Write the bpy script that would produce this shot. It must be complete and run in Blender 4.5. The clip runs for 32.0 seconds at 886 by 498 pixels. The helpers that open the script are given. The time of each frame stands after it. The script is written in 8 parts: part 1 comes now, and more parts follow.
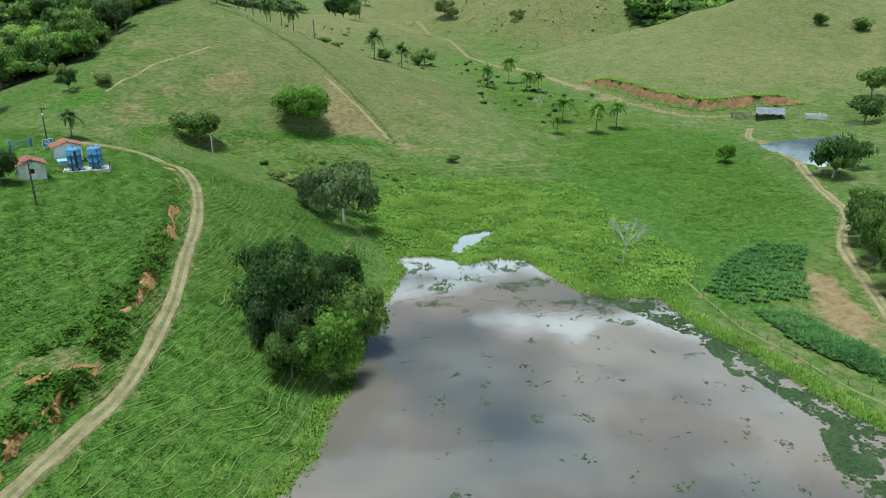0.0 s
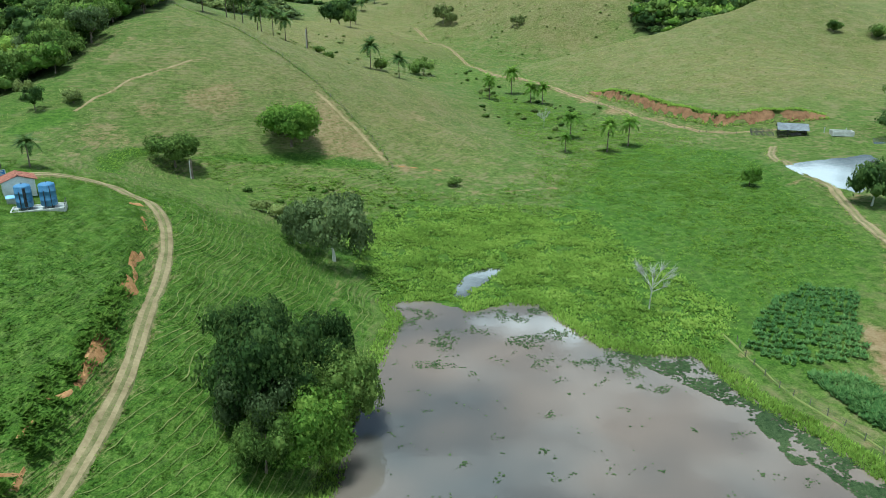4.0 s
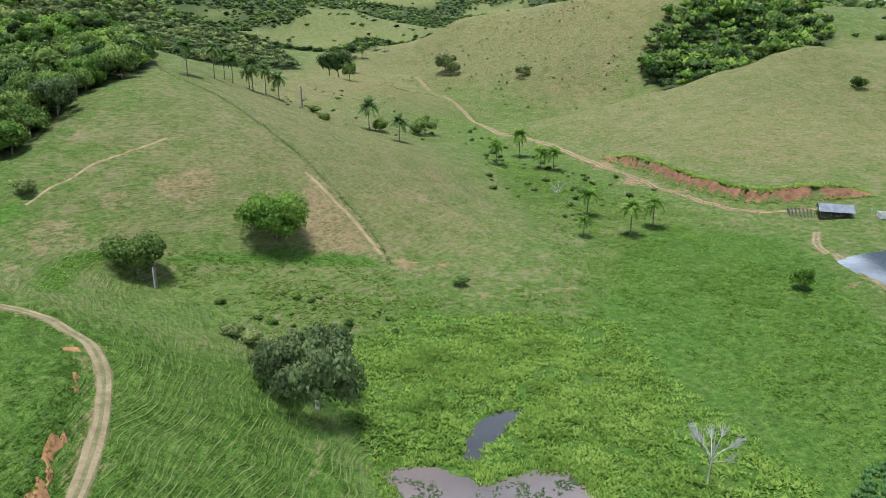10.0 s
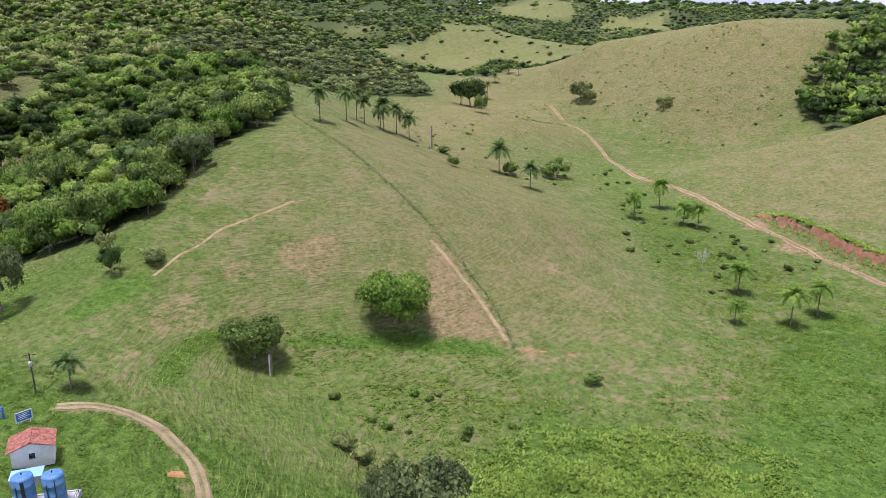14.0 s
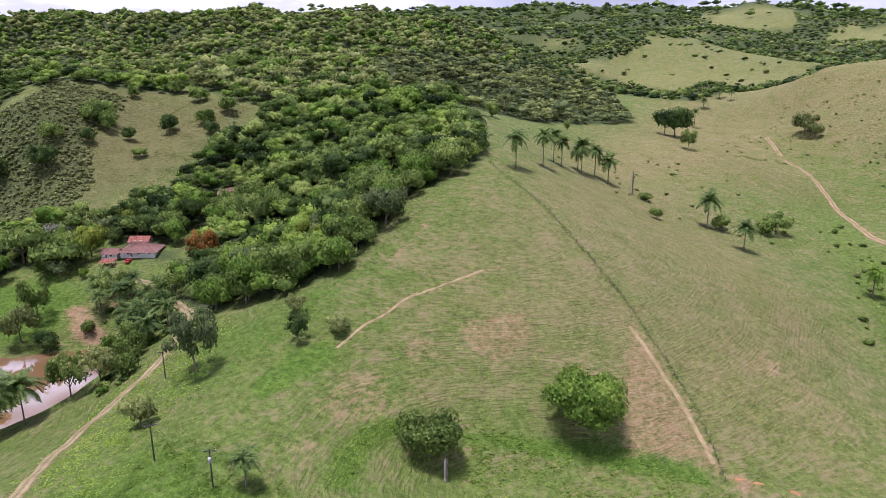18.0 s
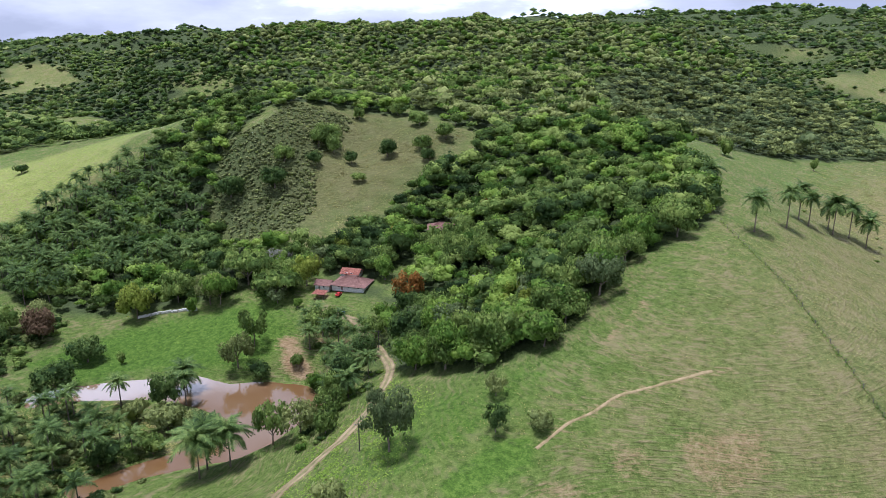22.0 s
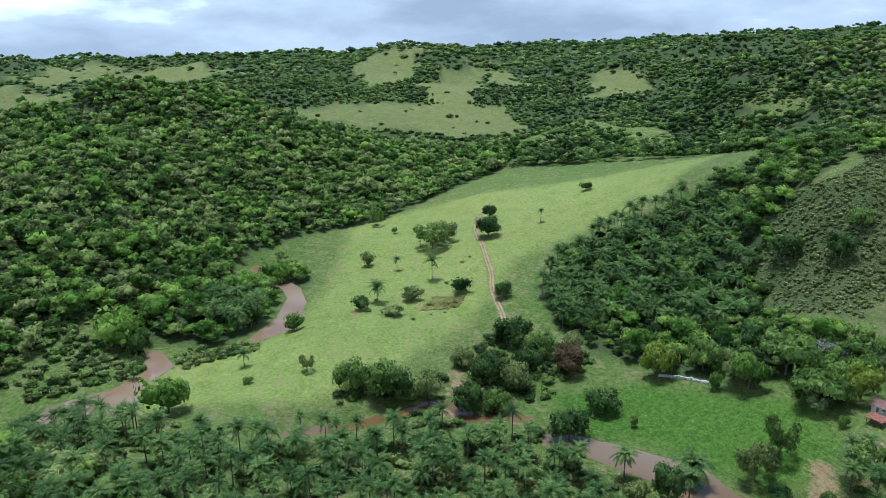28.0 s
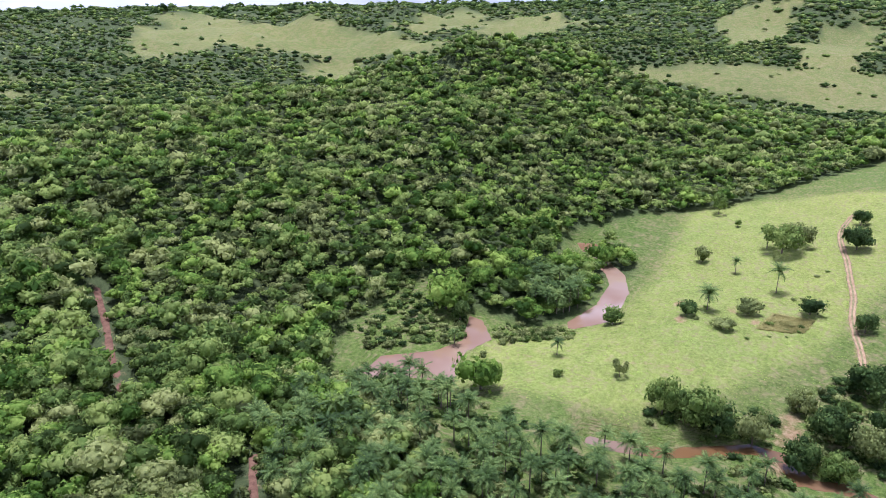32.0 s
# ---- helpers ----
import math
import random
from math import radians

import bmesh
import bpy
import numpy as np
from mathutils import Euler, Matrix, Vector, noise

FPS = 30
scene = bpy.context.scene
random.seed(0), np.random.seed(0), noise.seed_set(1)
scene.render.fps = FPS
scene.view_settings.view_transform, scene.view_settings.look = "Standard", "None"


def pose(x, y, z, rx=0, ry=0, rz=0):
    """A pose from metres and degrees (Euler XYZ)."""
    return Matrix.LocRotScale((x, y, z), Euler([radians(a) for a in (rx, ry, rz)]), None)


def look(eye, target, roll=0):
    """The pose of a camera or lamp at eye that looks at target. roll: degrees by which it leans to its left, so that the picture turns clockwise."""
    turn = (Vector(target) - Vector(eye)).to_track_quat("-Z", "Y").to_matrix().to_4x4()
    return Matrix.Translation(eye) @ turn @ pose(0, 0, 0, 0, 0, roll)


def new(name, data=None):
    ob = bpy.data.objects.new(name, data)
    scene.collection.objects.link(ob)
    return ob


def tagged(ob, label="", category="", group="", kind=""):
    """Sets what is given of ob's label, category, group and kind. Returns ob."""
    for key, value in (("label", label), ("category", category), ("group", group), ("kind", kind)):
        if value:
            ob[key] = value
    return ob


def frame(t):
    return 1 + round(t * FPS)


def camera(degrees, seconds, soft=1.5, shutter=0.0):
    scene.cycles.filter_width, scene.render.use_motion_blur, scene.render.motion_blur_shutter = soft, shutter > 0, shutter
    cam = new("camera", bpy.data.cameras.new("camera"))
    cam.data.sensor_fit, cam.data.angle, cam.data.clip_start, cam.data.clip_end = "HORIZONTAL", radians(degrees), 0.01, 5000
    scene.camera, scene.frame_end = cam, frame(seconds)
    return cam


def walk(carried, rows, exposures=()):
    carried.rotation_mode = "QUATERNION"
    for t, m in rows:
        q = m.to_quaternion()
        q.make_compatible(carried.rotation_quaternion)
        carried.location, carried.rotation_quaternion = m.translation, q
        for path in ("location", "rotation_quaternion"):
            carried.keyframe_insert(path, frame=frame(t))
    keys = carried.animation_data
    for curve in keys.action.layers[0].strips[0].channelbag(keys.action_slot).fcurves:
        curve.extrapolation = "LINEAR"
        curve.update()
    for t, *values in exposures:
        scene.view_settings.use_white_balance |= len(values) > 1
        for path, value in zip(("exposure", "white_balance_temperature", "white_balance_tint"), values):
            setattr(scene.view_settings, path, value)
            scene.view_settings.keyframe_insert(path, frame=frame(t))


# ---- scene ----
# seconds, place, heading to the left of +y, tilt up, lean
PATH = [
    (0, -0.00, 0.00, 60.75, 0.000, -20.308, 0.042),
    (0.5, -0.04, 2.34, 60.92, -0.048, -20.227, -0.010),
    (1, -0.13, 4.72, 61.11, -0.076, -20.192, -0.025),
    (1.5, -0.27, 7.24, 61.28, -0.110, -20.144, -0.063),
    (2, -0.39, 9.90, 61.50, -0.132, -20.089, -0.083),
    (2.5, -0.50, 12.65, 61.79, -0.142, -20.092, -0.074),
    (3, -0.64, 15.45, 62.10, -0.161, -20.094, -0.058),
    (3.5, -0.84, 18.11, 62.29, -0.189, -20.111, 0.006),
    (5.5, -1.09, 28.86, 62.36, -0.163, -19.615, -0.032),
    (6, -1.16, 31.54, 62.45, -0.154, -19.272, -0.053),
    (6.5, -1.23, 34.23, 62.56, -0.157, -18.935, -0.038),
    (7, -1.25, 36.92, 62.80, -0.138, -18.674, -0.035),
    (7.5, -1.26, 39.67, 63.58, -0.124, -18.408, -0.053),
    (8, -1.34, 42.47, 64.95, -0.120, -18.034, -0.009),
    (8.5, -1.46, 45.27, 66.63, -0.130, -17.754, 0.008),
    (9, -1.66, 48.15, 68.44, -0.141, -17.633, 0.026),
    (9.5, -1.83, 50.91, 70.29, -0.133, -17.535, 0.098),
    (10, -1.95, 53.51, 72.03, -0.106, -17.441, 0.063),
    (10.5, -2.12, 56.10, 73.88, -0.081, -17.346, 0.079),
    (11, -2.35, 58.69, 75.80, -0.076, -17.230, 0.119),
    (11.5, -2.67, 61.27, 77.70, 0.436, -17.137, 0.102),
    (12, -2.97, 63.77, 79.54, 1.709, -17.088, 0.083),
    (12.5, -3.30, 66.27, 81.38, 3.781, -17.021, 0.010),
    (13, -3.74, 68.67, 83.19, 5.764, -16.938, 0.005),
    (13.5, -4.34, 71.13, 85.00, 7.907, -16.885, -0.029),
    (14, -5.10, 73.60, 86.84, 10.062, -16.870, -0.036),
    (14.5, -5.97, 76.07, 88.61, 11.964, -16.864, -0.039),
    (16.5, -10.27, 85.85, 95.68, 19.501, -16.626, 0.042),
    (17, -11.52, 88.30, 97.46, 21.390, -16.581, 0.054),
    (17.5, -12.80, 90.69, 99.31, 23.234, -16.549, 0.052),
    (18, -14.18, 92.99, 101.21, 25.073, -16.516, 0.056),
    (18.5, -15.61, 95.25, 103.08, 27.064, -16.485, 0.061),
    (19, -17.02, 97.38, 104.89, 28.860, -16.497, 0.052),
    (19.5, -18.60, 99.51, 106.75, 30.792, -16.489, 0.084),
    (20, -20.27, 101.56, 108.59, 32.687, -16.498, 0.072),
    (20.5, -22.12, 103.51, 110.35, 34.440, -16.487, 0.135),
    (21, -24.05, 105.45, 112.13, 36.159, -16.502, 0.151),
    (21.5, -26.05, 107.41, 113.98, 38.483, -16.522, 0.168),
    (22, -28.05, 109.18, 115.80, 41.662, -16.528, 0.141),
    (22.5, -30.05, 110.75, 117.63, 45.278, -16.539, 0.127),
    (23, -32.06, 112.15, 119.41, 49.176, -16.521, 0.071),
    (23.5, -34.08, 113.38, 121.15, 52.794, -16.532, 0.013),
    (24, -36.24, 114.46, 122.95, 56.341, -16.519, -0.006),
    (24.5, -38.53, 115.51, 124.80, 59.968, -16.510, -0.116),
    (25, -40.86, 116.52, 126.48, 63.552, -16.492, -0.188),
    (25.5, -43.18, 117.34, 128.06, 66.751, -16.494, -0.250),
    (26, -45.62, 118.03, 129.75, 70.235, -16.491, -0.284),
    (26.5, -48.19, 118.56, 131.43, 73.767, -16.477, -0.364),
    (28.5, -58.14, 119.15, 137.66, 87.251, -17.643, -0.291),
    (29, -60.60, 118.75, 139.29, 90.589, -19.099, -0.244),
    (29.5, -63.03, 118.28, 140.96, 93.833, -20.396, -0.328),
    (30, -65.36, 117.69, 142.60, 96.967, -20.464, -0.323),
    (30.5, -67.74, 117.04, 144.29, 100.497, -20.527, -0.339),
    (31, -70.08, 116.21, 145.97, 104.316, -20.552, -0.397),
    (31.5, -72.38, 115.22, 147.60, 107.654, -20.596, -0.413),
    (32, -74.61, 114.10, 149.25, 110.635, -20.648, -0.446),
]
cam = camera(63.25, 32.0, 0.75)


def flight(x, y, z, yaw, pitch, roll):
    c, s = math.cos(radians(pitch)), math.sin(radians(pitch))
    ahead = Vector((-math.sin(radians(yaw)) * c, math.cos(radians(yaw)) * c, s))
    return look((x, y, z), Vector((x, y, z)) + ahead, roll)


walk(cam, [(row[0], flight(*row[1:])) for row in PATH],
     [(0, 0.04, 5250, -12), (6, 0.10, 5250, -12), (9, 0.17, 5300, 2), (11, 0.21, 5400, 13), (14, 0.28, 5600, 27), (18, 0.27, 5600, 32), (22, 0.21, 5300, 20), (26, 0.16, 5050, 17), (29, -0.04, 4850, -3), (30.2, 0.40, 4900, 15), (32, 0.52, 5200, 28)])

# ---- daylight: a high sun through broken cloud ----
SUN_HEIGHT, SUN_TURN = radians(81), radians(232)
world = bpy.data.worlds.new("sky")
scene.world = world
world.use_nodes = True
wn, wl = world.node_tree.nodes, world.node_tree.links
wn.clear()
sky = wn.new("ShaderNodeTexSky")
sky.sky_type, sky.sun_disc, sky.sun_elevation, sky.sun_rotation = "NISHITA", False, SUN_HEIGHT, SUN_TURN
sky.dust_density, sky.air_density = 2.0, 1.2
where = wn.new("ShaderNodeTexCoord")
flat = wn.new("ShaderNodeMapping")
flat.inputs["Scale"].default_value, flat.inputs["Location"].default_value = (1.0, 1.0, 3.4), (3.7, 1.9, 0.4)
puff = wn.new("ShaderNodeTexNoise")
puff.inputs["Scale"].default_value, puff.inputs["Detail"].default_value, puff.inputs["Roughness"].default_value = 2.6, 9.0, 0.56
cover = wn.new("ShaderNodeValToRGB")
cover.color_ramp.elements[0].position, cover.color_ramp.elements[1].position = 0.49, 0.57
tone = wn.new("ShaderNodeTexNoise")
tone.inputs["Scale"].default_value, tone.inputs["Detail"].default_value = 4.2, 6.0
grey = wn.new("ShaderNodeValToRGB")
grey.color_ramp.elements[0].position, grey.color_ramp.elements[0].color = 0.40, (8.4, 8.7, 9.6, 1)
grey.color_ramp.elements[1].position, grey.color_ramp.elements[1].color = 0.66, (13.5, 13.6, 14.2, 1)
blend = wn.new("ShaderNodeMix")
blend.data_type = "RGBA"
crest = grey.color_ramp.elements.new(1.0)
crest.color = (40.0, 40.6, 42.0, 1)
background, wout = wn.new("ShaderNodeBackground"), wn.new("ShaderNodeOutputWorld")
background.inputs["Strength"].default_value = 0.056
wl.new(where.outputs["Generated"], flat.inputs["Vector"])
wl.new(flat.outputs["Vector"], puff.inputs["Vector"])
wl.new(flat.outputs["Vector"], tone.inputs["Vector"])
rise, low, bankup = wn.new("ShaderNodeSeparateXYZ"), wn.new("ShaderNodeMapRange"), wn.new("ShaderNodeMath")
low.inputs["From Min"].default_value, low.inputs["From Max"].default_value = 0.0, 0.22
low.inputs["To Min"].default_value, low.inputs["To Max"].default_value = 0.30, 0.0
bankup.operation = "ADD"
wl.new(where.outputs["Generated"], rise.inputs["Vector"])
wl.new(rise.outputs["Z"], low.inputs["Value"])
wl.new(puff.outputs["Fac"], bankup.inputs[0])
wl.new(low.outputs["Result"], bankup.inputs[1])
wl.new(bankup.outputs["Value"], cover.inputs["Fac"])
towers = wn.new("ShaderNodeValToRGB")
towers.color_ramp.interpolation = "EASE"
for stop, level in ((0.0, 0.20), (0.14, 0.28), (0.22, 0.64), (0.42, 0.66), (0.47, 0.10), (1.0, 0.04)):
    spot = towers.color_ramp.elements[0] if stop == 0.0 else towers.color_ramp.elements[-1] if stop == 1.0 else towers.color_ramp.elements.new(stop)
    spot.position, spot.color = stop, (level, level, level, 1)
lump, heap, pile = wn.new("ShaderNodeMath"), wn.new("ShaderNodeMath"), wn.new("ShaderNodeMath")
lump.operation, heap.operation, pile.operation = "MULTIPLY_ADD", "MULTIPLY_ADD", "ADD"
lump.inputs[1].default_value = 0.26
heap.inputs[1].default_value, heap.inputs[2].default_value = 1.5, -0.38
wl.new(tone.outputs["Fac"], lump.inputs[0])
wl.new(rise.outputs["Z"], lump.inputs[2])
wl.new(lump.outputs["Value"], pile.inputs[0])
pile.inputs[1].default_value = -0.13
wl.new(pile.outputs["Value"], towers.inputs["Fac"])
stack = wn.new("ShaderNodeMath")
stack.operation = "ADD"
wl.new(puff.outputs["Fac"], heap.inputs[0])
wl.new(heap.outputs["Value"], stack.inputs[0])
wl.new(towers.outputs["Color"], stack.inputs[1])
wl.new(stack.outputs["Value"], grey.inputs["Fac"])
wl.new(cover.outputs["Color"], blend.inputs["Factor"])
wl.new(sky.outputs["Color"], blend.inputs["A"])
wl.new(grey.outputs["Color"], blend.inputs["B"])
wl.new(blend.outputs["Result"], background.inputs["Color"])
wl.new(background.outputs["Background"], wout.inputs["Surface"])

sun = new("sun", bpy.data.lights.new("sun", "SUN"))
sun.data.energy, sun.data.angle, sun.data.color = 4.6, radians(12.0), (1.0, 0.955, 0.88)
sun_way = Vector((math.sin(SUN_TURN) * math.cos(SUN_HEIGHT), math.cos(SUN_TURN) * math.cos(SUN_HEIGHT), math.sin(SUN_HEIGHT)))
sun.matrix_world = look(sun_way * 400, (0, 0, 0))

# ---- materials ----
def material(name):
    m = bpy.data.materials.new(name)
    m.use_nodes = True
    m.node_tree.nodes.clear()
    return m, m.node_tree.nodes, m.node_tree.links


def ramp(nodes, links, source, stops):
    node = nodes.new("ShaderNodeValToRGB")
    links.new(source, node.inputs["Fac"])
    while len(node.color_ramp.elements) < len(stops):
        node.color_ramp.elements.new(0.5)
    for e, (p, c) in zip(node.color_ramp.elements, stops):
        e.position, e.color = p, (*c, 1) if len(c) == 3 else c
    return node.outputs["Color"]


def noise_of(nodes, links, vector, scale, detail=4.0, rough=0.6):
    node = nodes.new("ShaderNodeTexNoise")
    node.inputs["Scale"].default_value, node.inputs["Detail"].default_value, node.inputs["Roughness"].default_value = scale, detail, rough
    if vector is not None:
        links.new(vector, node.inputs["Vector"])
    return node.outputs["Fac"]


def mix(nodes, links, factor, a, b, blend="MIX"):
    node = nodes.new("ShaderNodeMix")
    node.data_type, node.blend_type = "RGBA", blend
    for socket, value in (("Factor", factor), ("A", a), ("B", b)):
        if isinstance(value, bpy.types.NodeSocket):
            links.new(value, node.inputs[socket])
        else:
            node.inputs[socket].default_value = value if socket == "Factor" else (*value, 1)
    return node.outputs["Result"]


def maths(nodes, links, op, a, b=0.0):
    node = nodes.new("ShaderNodeMath")
    node.operation = op
    for i, v in enumerate((a, b)):
        if isinstance(v, bpy.types.NodeSocket):
            links.new(v, node.inputs[i])
        else:
            node.inputs[i].default_value = v
    return node.outputs["Value"]


def finish(nodes, links, colour, rough=0.8, height=None, bump=0.3, distance=0.1, metal=0.0, spec=0.3):
    out, shader = nodes.new("ShaderNodeOutputMaterial"), nodes.new("ShaderNodeBsdfPrincipled")
    for socket, value in (("Base Color", colour), ("Roughness", rough), ("Metallic", metal), ("Specular IOR Level", spec)):
        if isinstance(value, bpy.types.NodeSocket):
            links.new(value, shader.inputs[socket])
        else:
            shader.inputs[socket].default_value = (*value, 1) if socket == "Base Color" else value
    if height is not None:
        b = nodes.new("ShaderNodeBump")
        b.inputs["Strength"].default_value, b.inputs["Distance"].default_value = bump, distance
        links.new(height, b.inputs["Height"])
        links.new(b.outputs["Normal"], shader.inputs["Normal"])
    links.new(shader.outputs["BSDF"], out.inputs["Surface"])
    return shader


def plain(name, a, b, scale=3.0, rough=0.8, bump=0.2, distance=0.02, metal=0.0, spec=0.3, coords="Object", stretch=(1, 1, 1)):
    """A surface that wanders between two colours at two scales, with fine relief."""
    m, n, l = material(name)
    tc, mp = n.new("ShaderNodeTexCoord"), n.new("ShaderNodeMapping")
    mp.inputs["Scale"].default_value = stretch
    l.new(tc.outputs[coords], mp.inputs["Vector"])
    big, fine = noise_of(n, l, mp.outputs["Vector"], scale), noise_of(n, l, mp.outputs["Vector"], scale * 7, 3)
    both = maths(n, l, "ADD", maths(n, l, "MULTIPLY", big, 0.65), maths(n, l, "MULTIPLY", fine, 0.35))
    c = ramp(n, l, both, ((0.36, a), (0.64, b)))
    finish(n, l, c, rough, fine, bump, distance, metal, spec)
    return m


def ground_material():
    m, n, l = material("pasture_ground")
    g = n.new("ShaderNodeNewGeometry")
    pos = g.outputs["Position"]
    zone = n.new("ShaderNodeVertexColor")
    zone.layer_name = "zone"
    part_ = n.new("ShaderNodeSeparateColor")
    l.new(zone.outputs["Color"], part_.inputs["Color"])
    dirt, dry, lush, wood = part_.outputs["Red"], part_.outputs["Green"], part_.outputs["Blue"], zone.outputs["Alpha"]
    n1, n2, n3, n4 = noise_of(n, l, pos, 0.018, 5), noise_of(n, l, pos, 0.11, 5), noise_of(n, l, pos, 0.62, 5, 0.75), noise_of(n, l, pos, 3.2, 2, 0.75)
    along = n.new("ShaderNodeMapping")
    along.inputs["Scale"].default_value = (0.30, 0.30, 3.6)
    l.new(pos, along.inputs["Vector"])
    tread = noise_of(n, l, along.outputs["Vector"], 1.0, 3, 0.55)
    speck = maths(n, l, "ADD", maths(n, l, "MULTIPLY", n3, 0.6), maths(n, l, "MULTIPLY", n4, 0.4))
    grass = ramp(n, l, speck, ((0.36, (0.046, 0.076, 0.013)), (0.5, (0.106, 0.154, 0.030)), (0.64, (0.190, 0.240, 0.060))))
    pale = ramp(n, l, speck, ((0.36, (0.104, 0.104, 0.032)), (0.5, (0.192, 0.182, 0.064)), (0.64, (0.300, 0.272, 0.116))))
    wet = ramp(n, l, speck, ((0.36, (0.030, 0.066, 0.009)), (0.5, (0.078, 0.145, 0.018)), (0.64, (0.165, 0.245, 0.042))))
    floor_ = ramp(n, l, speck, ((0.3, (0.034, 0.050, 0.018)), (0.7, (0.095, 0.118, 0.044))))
    soil = ramp(n, l, n3, ((0.3, (0.205, 0.128, 0.058)), (0.5, (0.290, 0.196, 0.100)), (0.7, (0.350, 0.262, 0.150))))
    c = mix(n, l, ramp(n, l, maths(n, l, "ADD", dry, maths(n, l, "MULTIPLY", maths(n, l, "SUBTRACT", n2, 0.5), 1.3)), ((0.10, (0, 0, 0)), (0.95, (1, 1, 1)))), grass, pale)
    c = mix(n, l, ramp(n, l, maths(n, l, "ADD", lush, maths(n, l, "MULTIPLY", maths(n, l, "SUBTRACT", n2, 0.5), 1.4)), ((0.3, (0, 0, 0)), (0.7, (1, 1, 1)))), c, wet)
    # yellow-green field grass, lightened so its colour carries the sun patch on it
    meadow = n.new("ShaderNodeAttribute")
    meadow.attribute_name = "meadow"
    sunlit_sward = ramp(n, l, speck, ((0.36, (0.140, 0.175, 0.034)), (0.5, (0.235, 0.285, 0.062)), (0.64, (0.350, 0.385, 0.110))))
    c = mix(n, l, maths(n, l, "MULTIPLY", meadow.outputs["Fac"], ramp(n, l, n2, ((0.30, (0.55, 0.55, 0.55)), (0.55, (1, 1, 1))))), c, sunlit_sward)
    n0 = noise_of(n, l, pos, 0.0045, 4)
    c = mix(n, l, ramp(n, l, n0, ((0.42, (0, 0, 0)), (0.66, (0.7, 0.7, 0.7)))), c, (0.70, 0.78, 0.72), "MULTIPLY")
    c = mix(n, l, ramp(n, l, n1, ((0.40, (0.000, 0.000, 0.000)), (0.62, (0.450, 0.450, 0.450)))), c, (1.32, 1.14, 1.20), "MULTIPLY")
    worn = ramp(n, l, maths(n, l, "ADD", tread, maths(n, l, "MULTIPLY", maths(n, l, "SUBTRACT", n2, 0.5), 0.6)), ((0.48, (0, 0, 0)), (0.70, (0.66, 0.66, 0.66))))
    c = mix(n, l, maths(n, l, "MULTIPLY", worn, maths(n, l, "SUBTRACT", 1.0, maths(n, l, "MAXIMUM", lush, wood))), c, (0.255, 0.205, 0.105))
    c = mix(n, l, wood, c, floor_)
    c = mix(n, l, ramp(n, l, maths(n, l, "ADD", dirt, maths(n, l, "ADD", maths(n, l, "MULTIPLY", maths(n, l, "SUBTRACT", speck, 0.5), 1.3), maths(n, l, "MULTIPLY", maths(n, l, "SUBTRACT", tread, 0.5), 0.7))), ((0.30, (0, 0, 0)), (0.70, (1, 1, 1)))), c, soil)
    relief = maths(n, l, "ADD", maths(n, l, "MULTIPLY", speck, 1.0), maths(n, l, "MULTIPLY", tread, 1.1))
    finish(n, l, c, 0.9, relief, 1.0, 0.9, spec=0.1)
    return m


def leaf_material(name, dark, light, tip, gleam=0.25, through_=0.5):
    m, n, l = material(name)
    g, info = n.new("ShaderNodeNewGeometry"), n.new("ShaderNodeObjectInfo")
    pos = g.outputs["Position"]
    # big mottles the tone; fine also paints dark shaded gaps between leaf clumps
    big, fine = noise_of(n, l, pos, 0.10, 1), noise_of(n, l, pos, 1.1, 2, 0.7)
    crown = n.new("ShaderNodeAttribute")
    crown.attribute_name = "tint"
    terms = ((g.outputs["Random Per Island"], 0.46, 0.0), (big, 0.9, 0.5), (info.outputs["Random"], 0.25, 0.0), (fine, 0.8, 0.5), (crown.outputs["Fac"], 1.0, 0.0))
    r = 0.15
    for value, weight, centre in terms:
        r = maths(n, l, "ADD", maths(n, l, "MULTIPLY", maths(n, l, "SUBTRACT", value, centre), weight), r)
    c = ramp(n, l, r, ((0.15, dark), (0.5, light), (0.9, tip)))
    out, shader, thin, both = n.new("ShaderNodeOutputMaterial"), n.new("ShaderNodeBsdfPrincipled"), n.new("ShaderNodeBsdfTranslucent"), n.new("ShaderNodeMixShader")
    l.new(c, shader.inputs["Base Color"])
    shader.inputs["Roughness"].default_value, shader.inputs["Specular IOR Level"].default_value = 0.7, gleam * 0.3
    l.new(mix(n, l, 0.5, c, tip), thin.inputs["Color"])
    both.inputs["Fac"].default_value = through_
    l.new(shader.outputs["BSDF"], both.inputs[1])
    l.new(thin.outputs["BSDF"], both.inputs[2])
    l.new(both.outputs["Shader"], out.inputs["Surface"])
    return m


def water_material(name, murk, silt, rough=0.03, wave=0.02):
    m, n, l = material(name)
    pos = n.new("ShaderNodeNewGeometry").outputs["Position"]
    plume = noise_of(n, l, pos, 0.016, 3)
    c = mix(n, l, ramp(n, l, plume, ((0.42, (0, 0, 0)), (0.62, (1, 1, 1)))), murk, silt)
    h = maths(n, l, "ADD", noise_of(n, l, pos, 0.9, 2), maths(n, l, "MULTIPLY", noise_of(n, l, pos, 0.12, 3), 2.0))
    s = finish(n, l, c, rough, h, wave, 0.15, spec=0.5)
    s.inputs["IOR"].default_value = 1.8
    return m


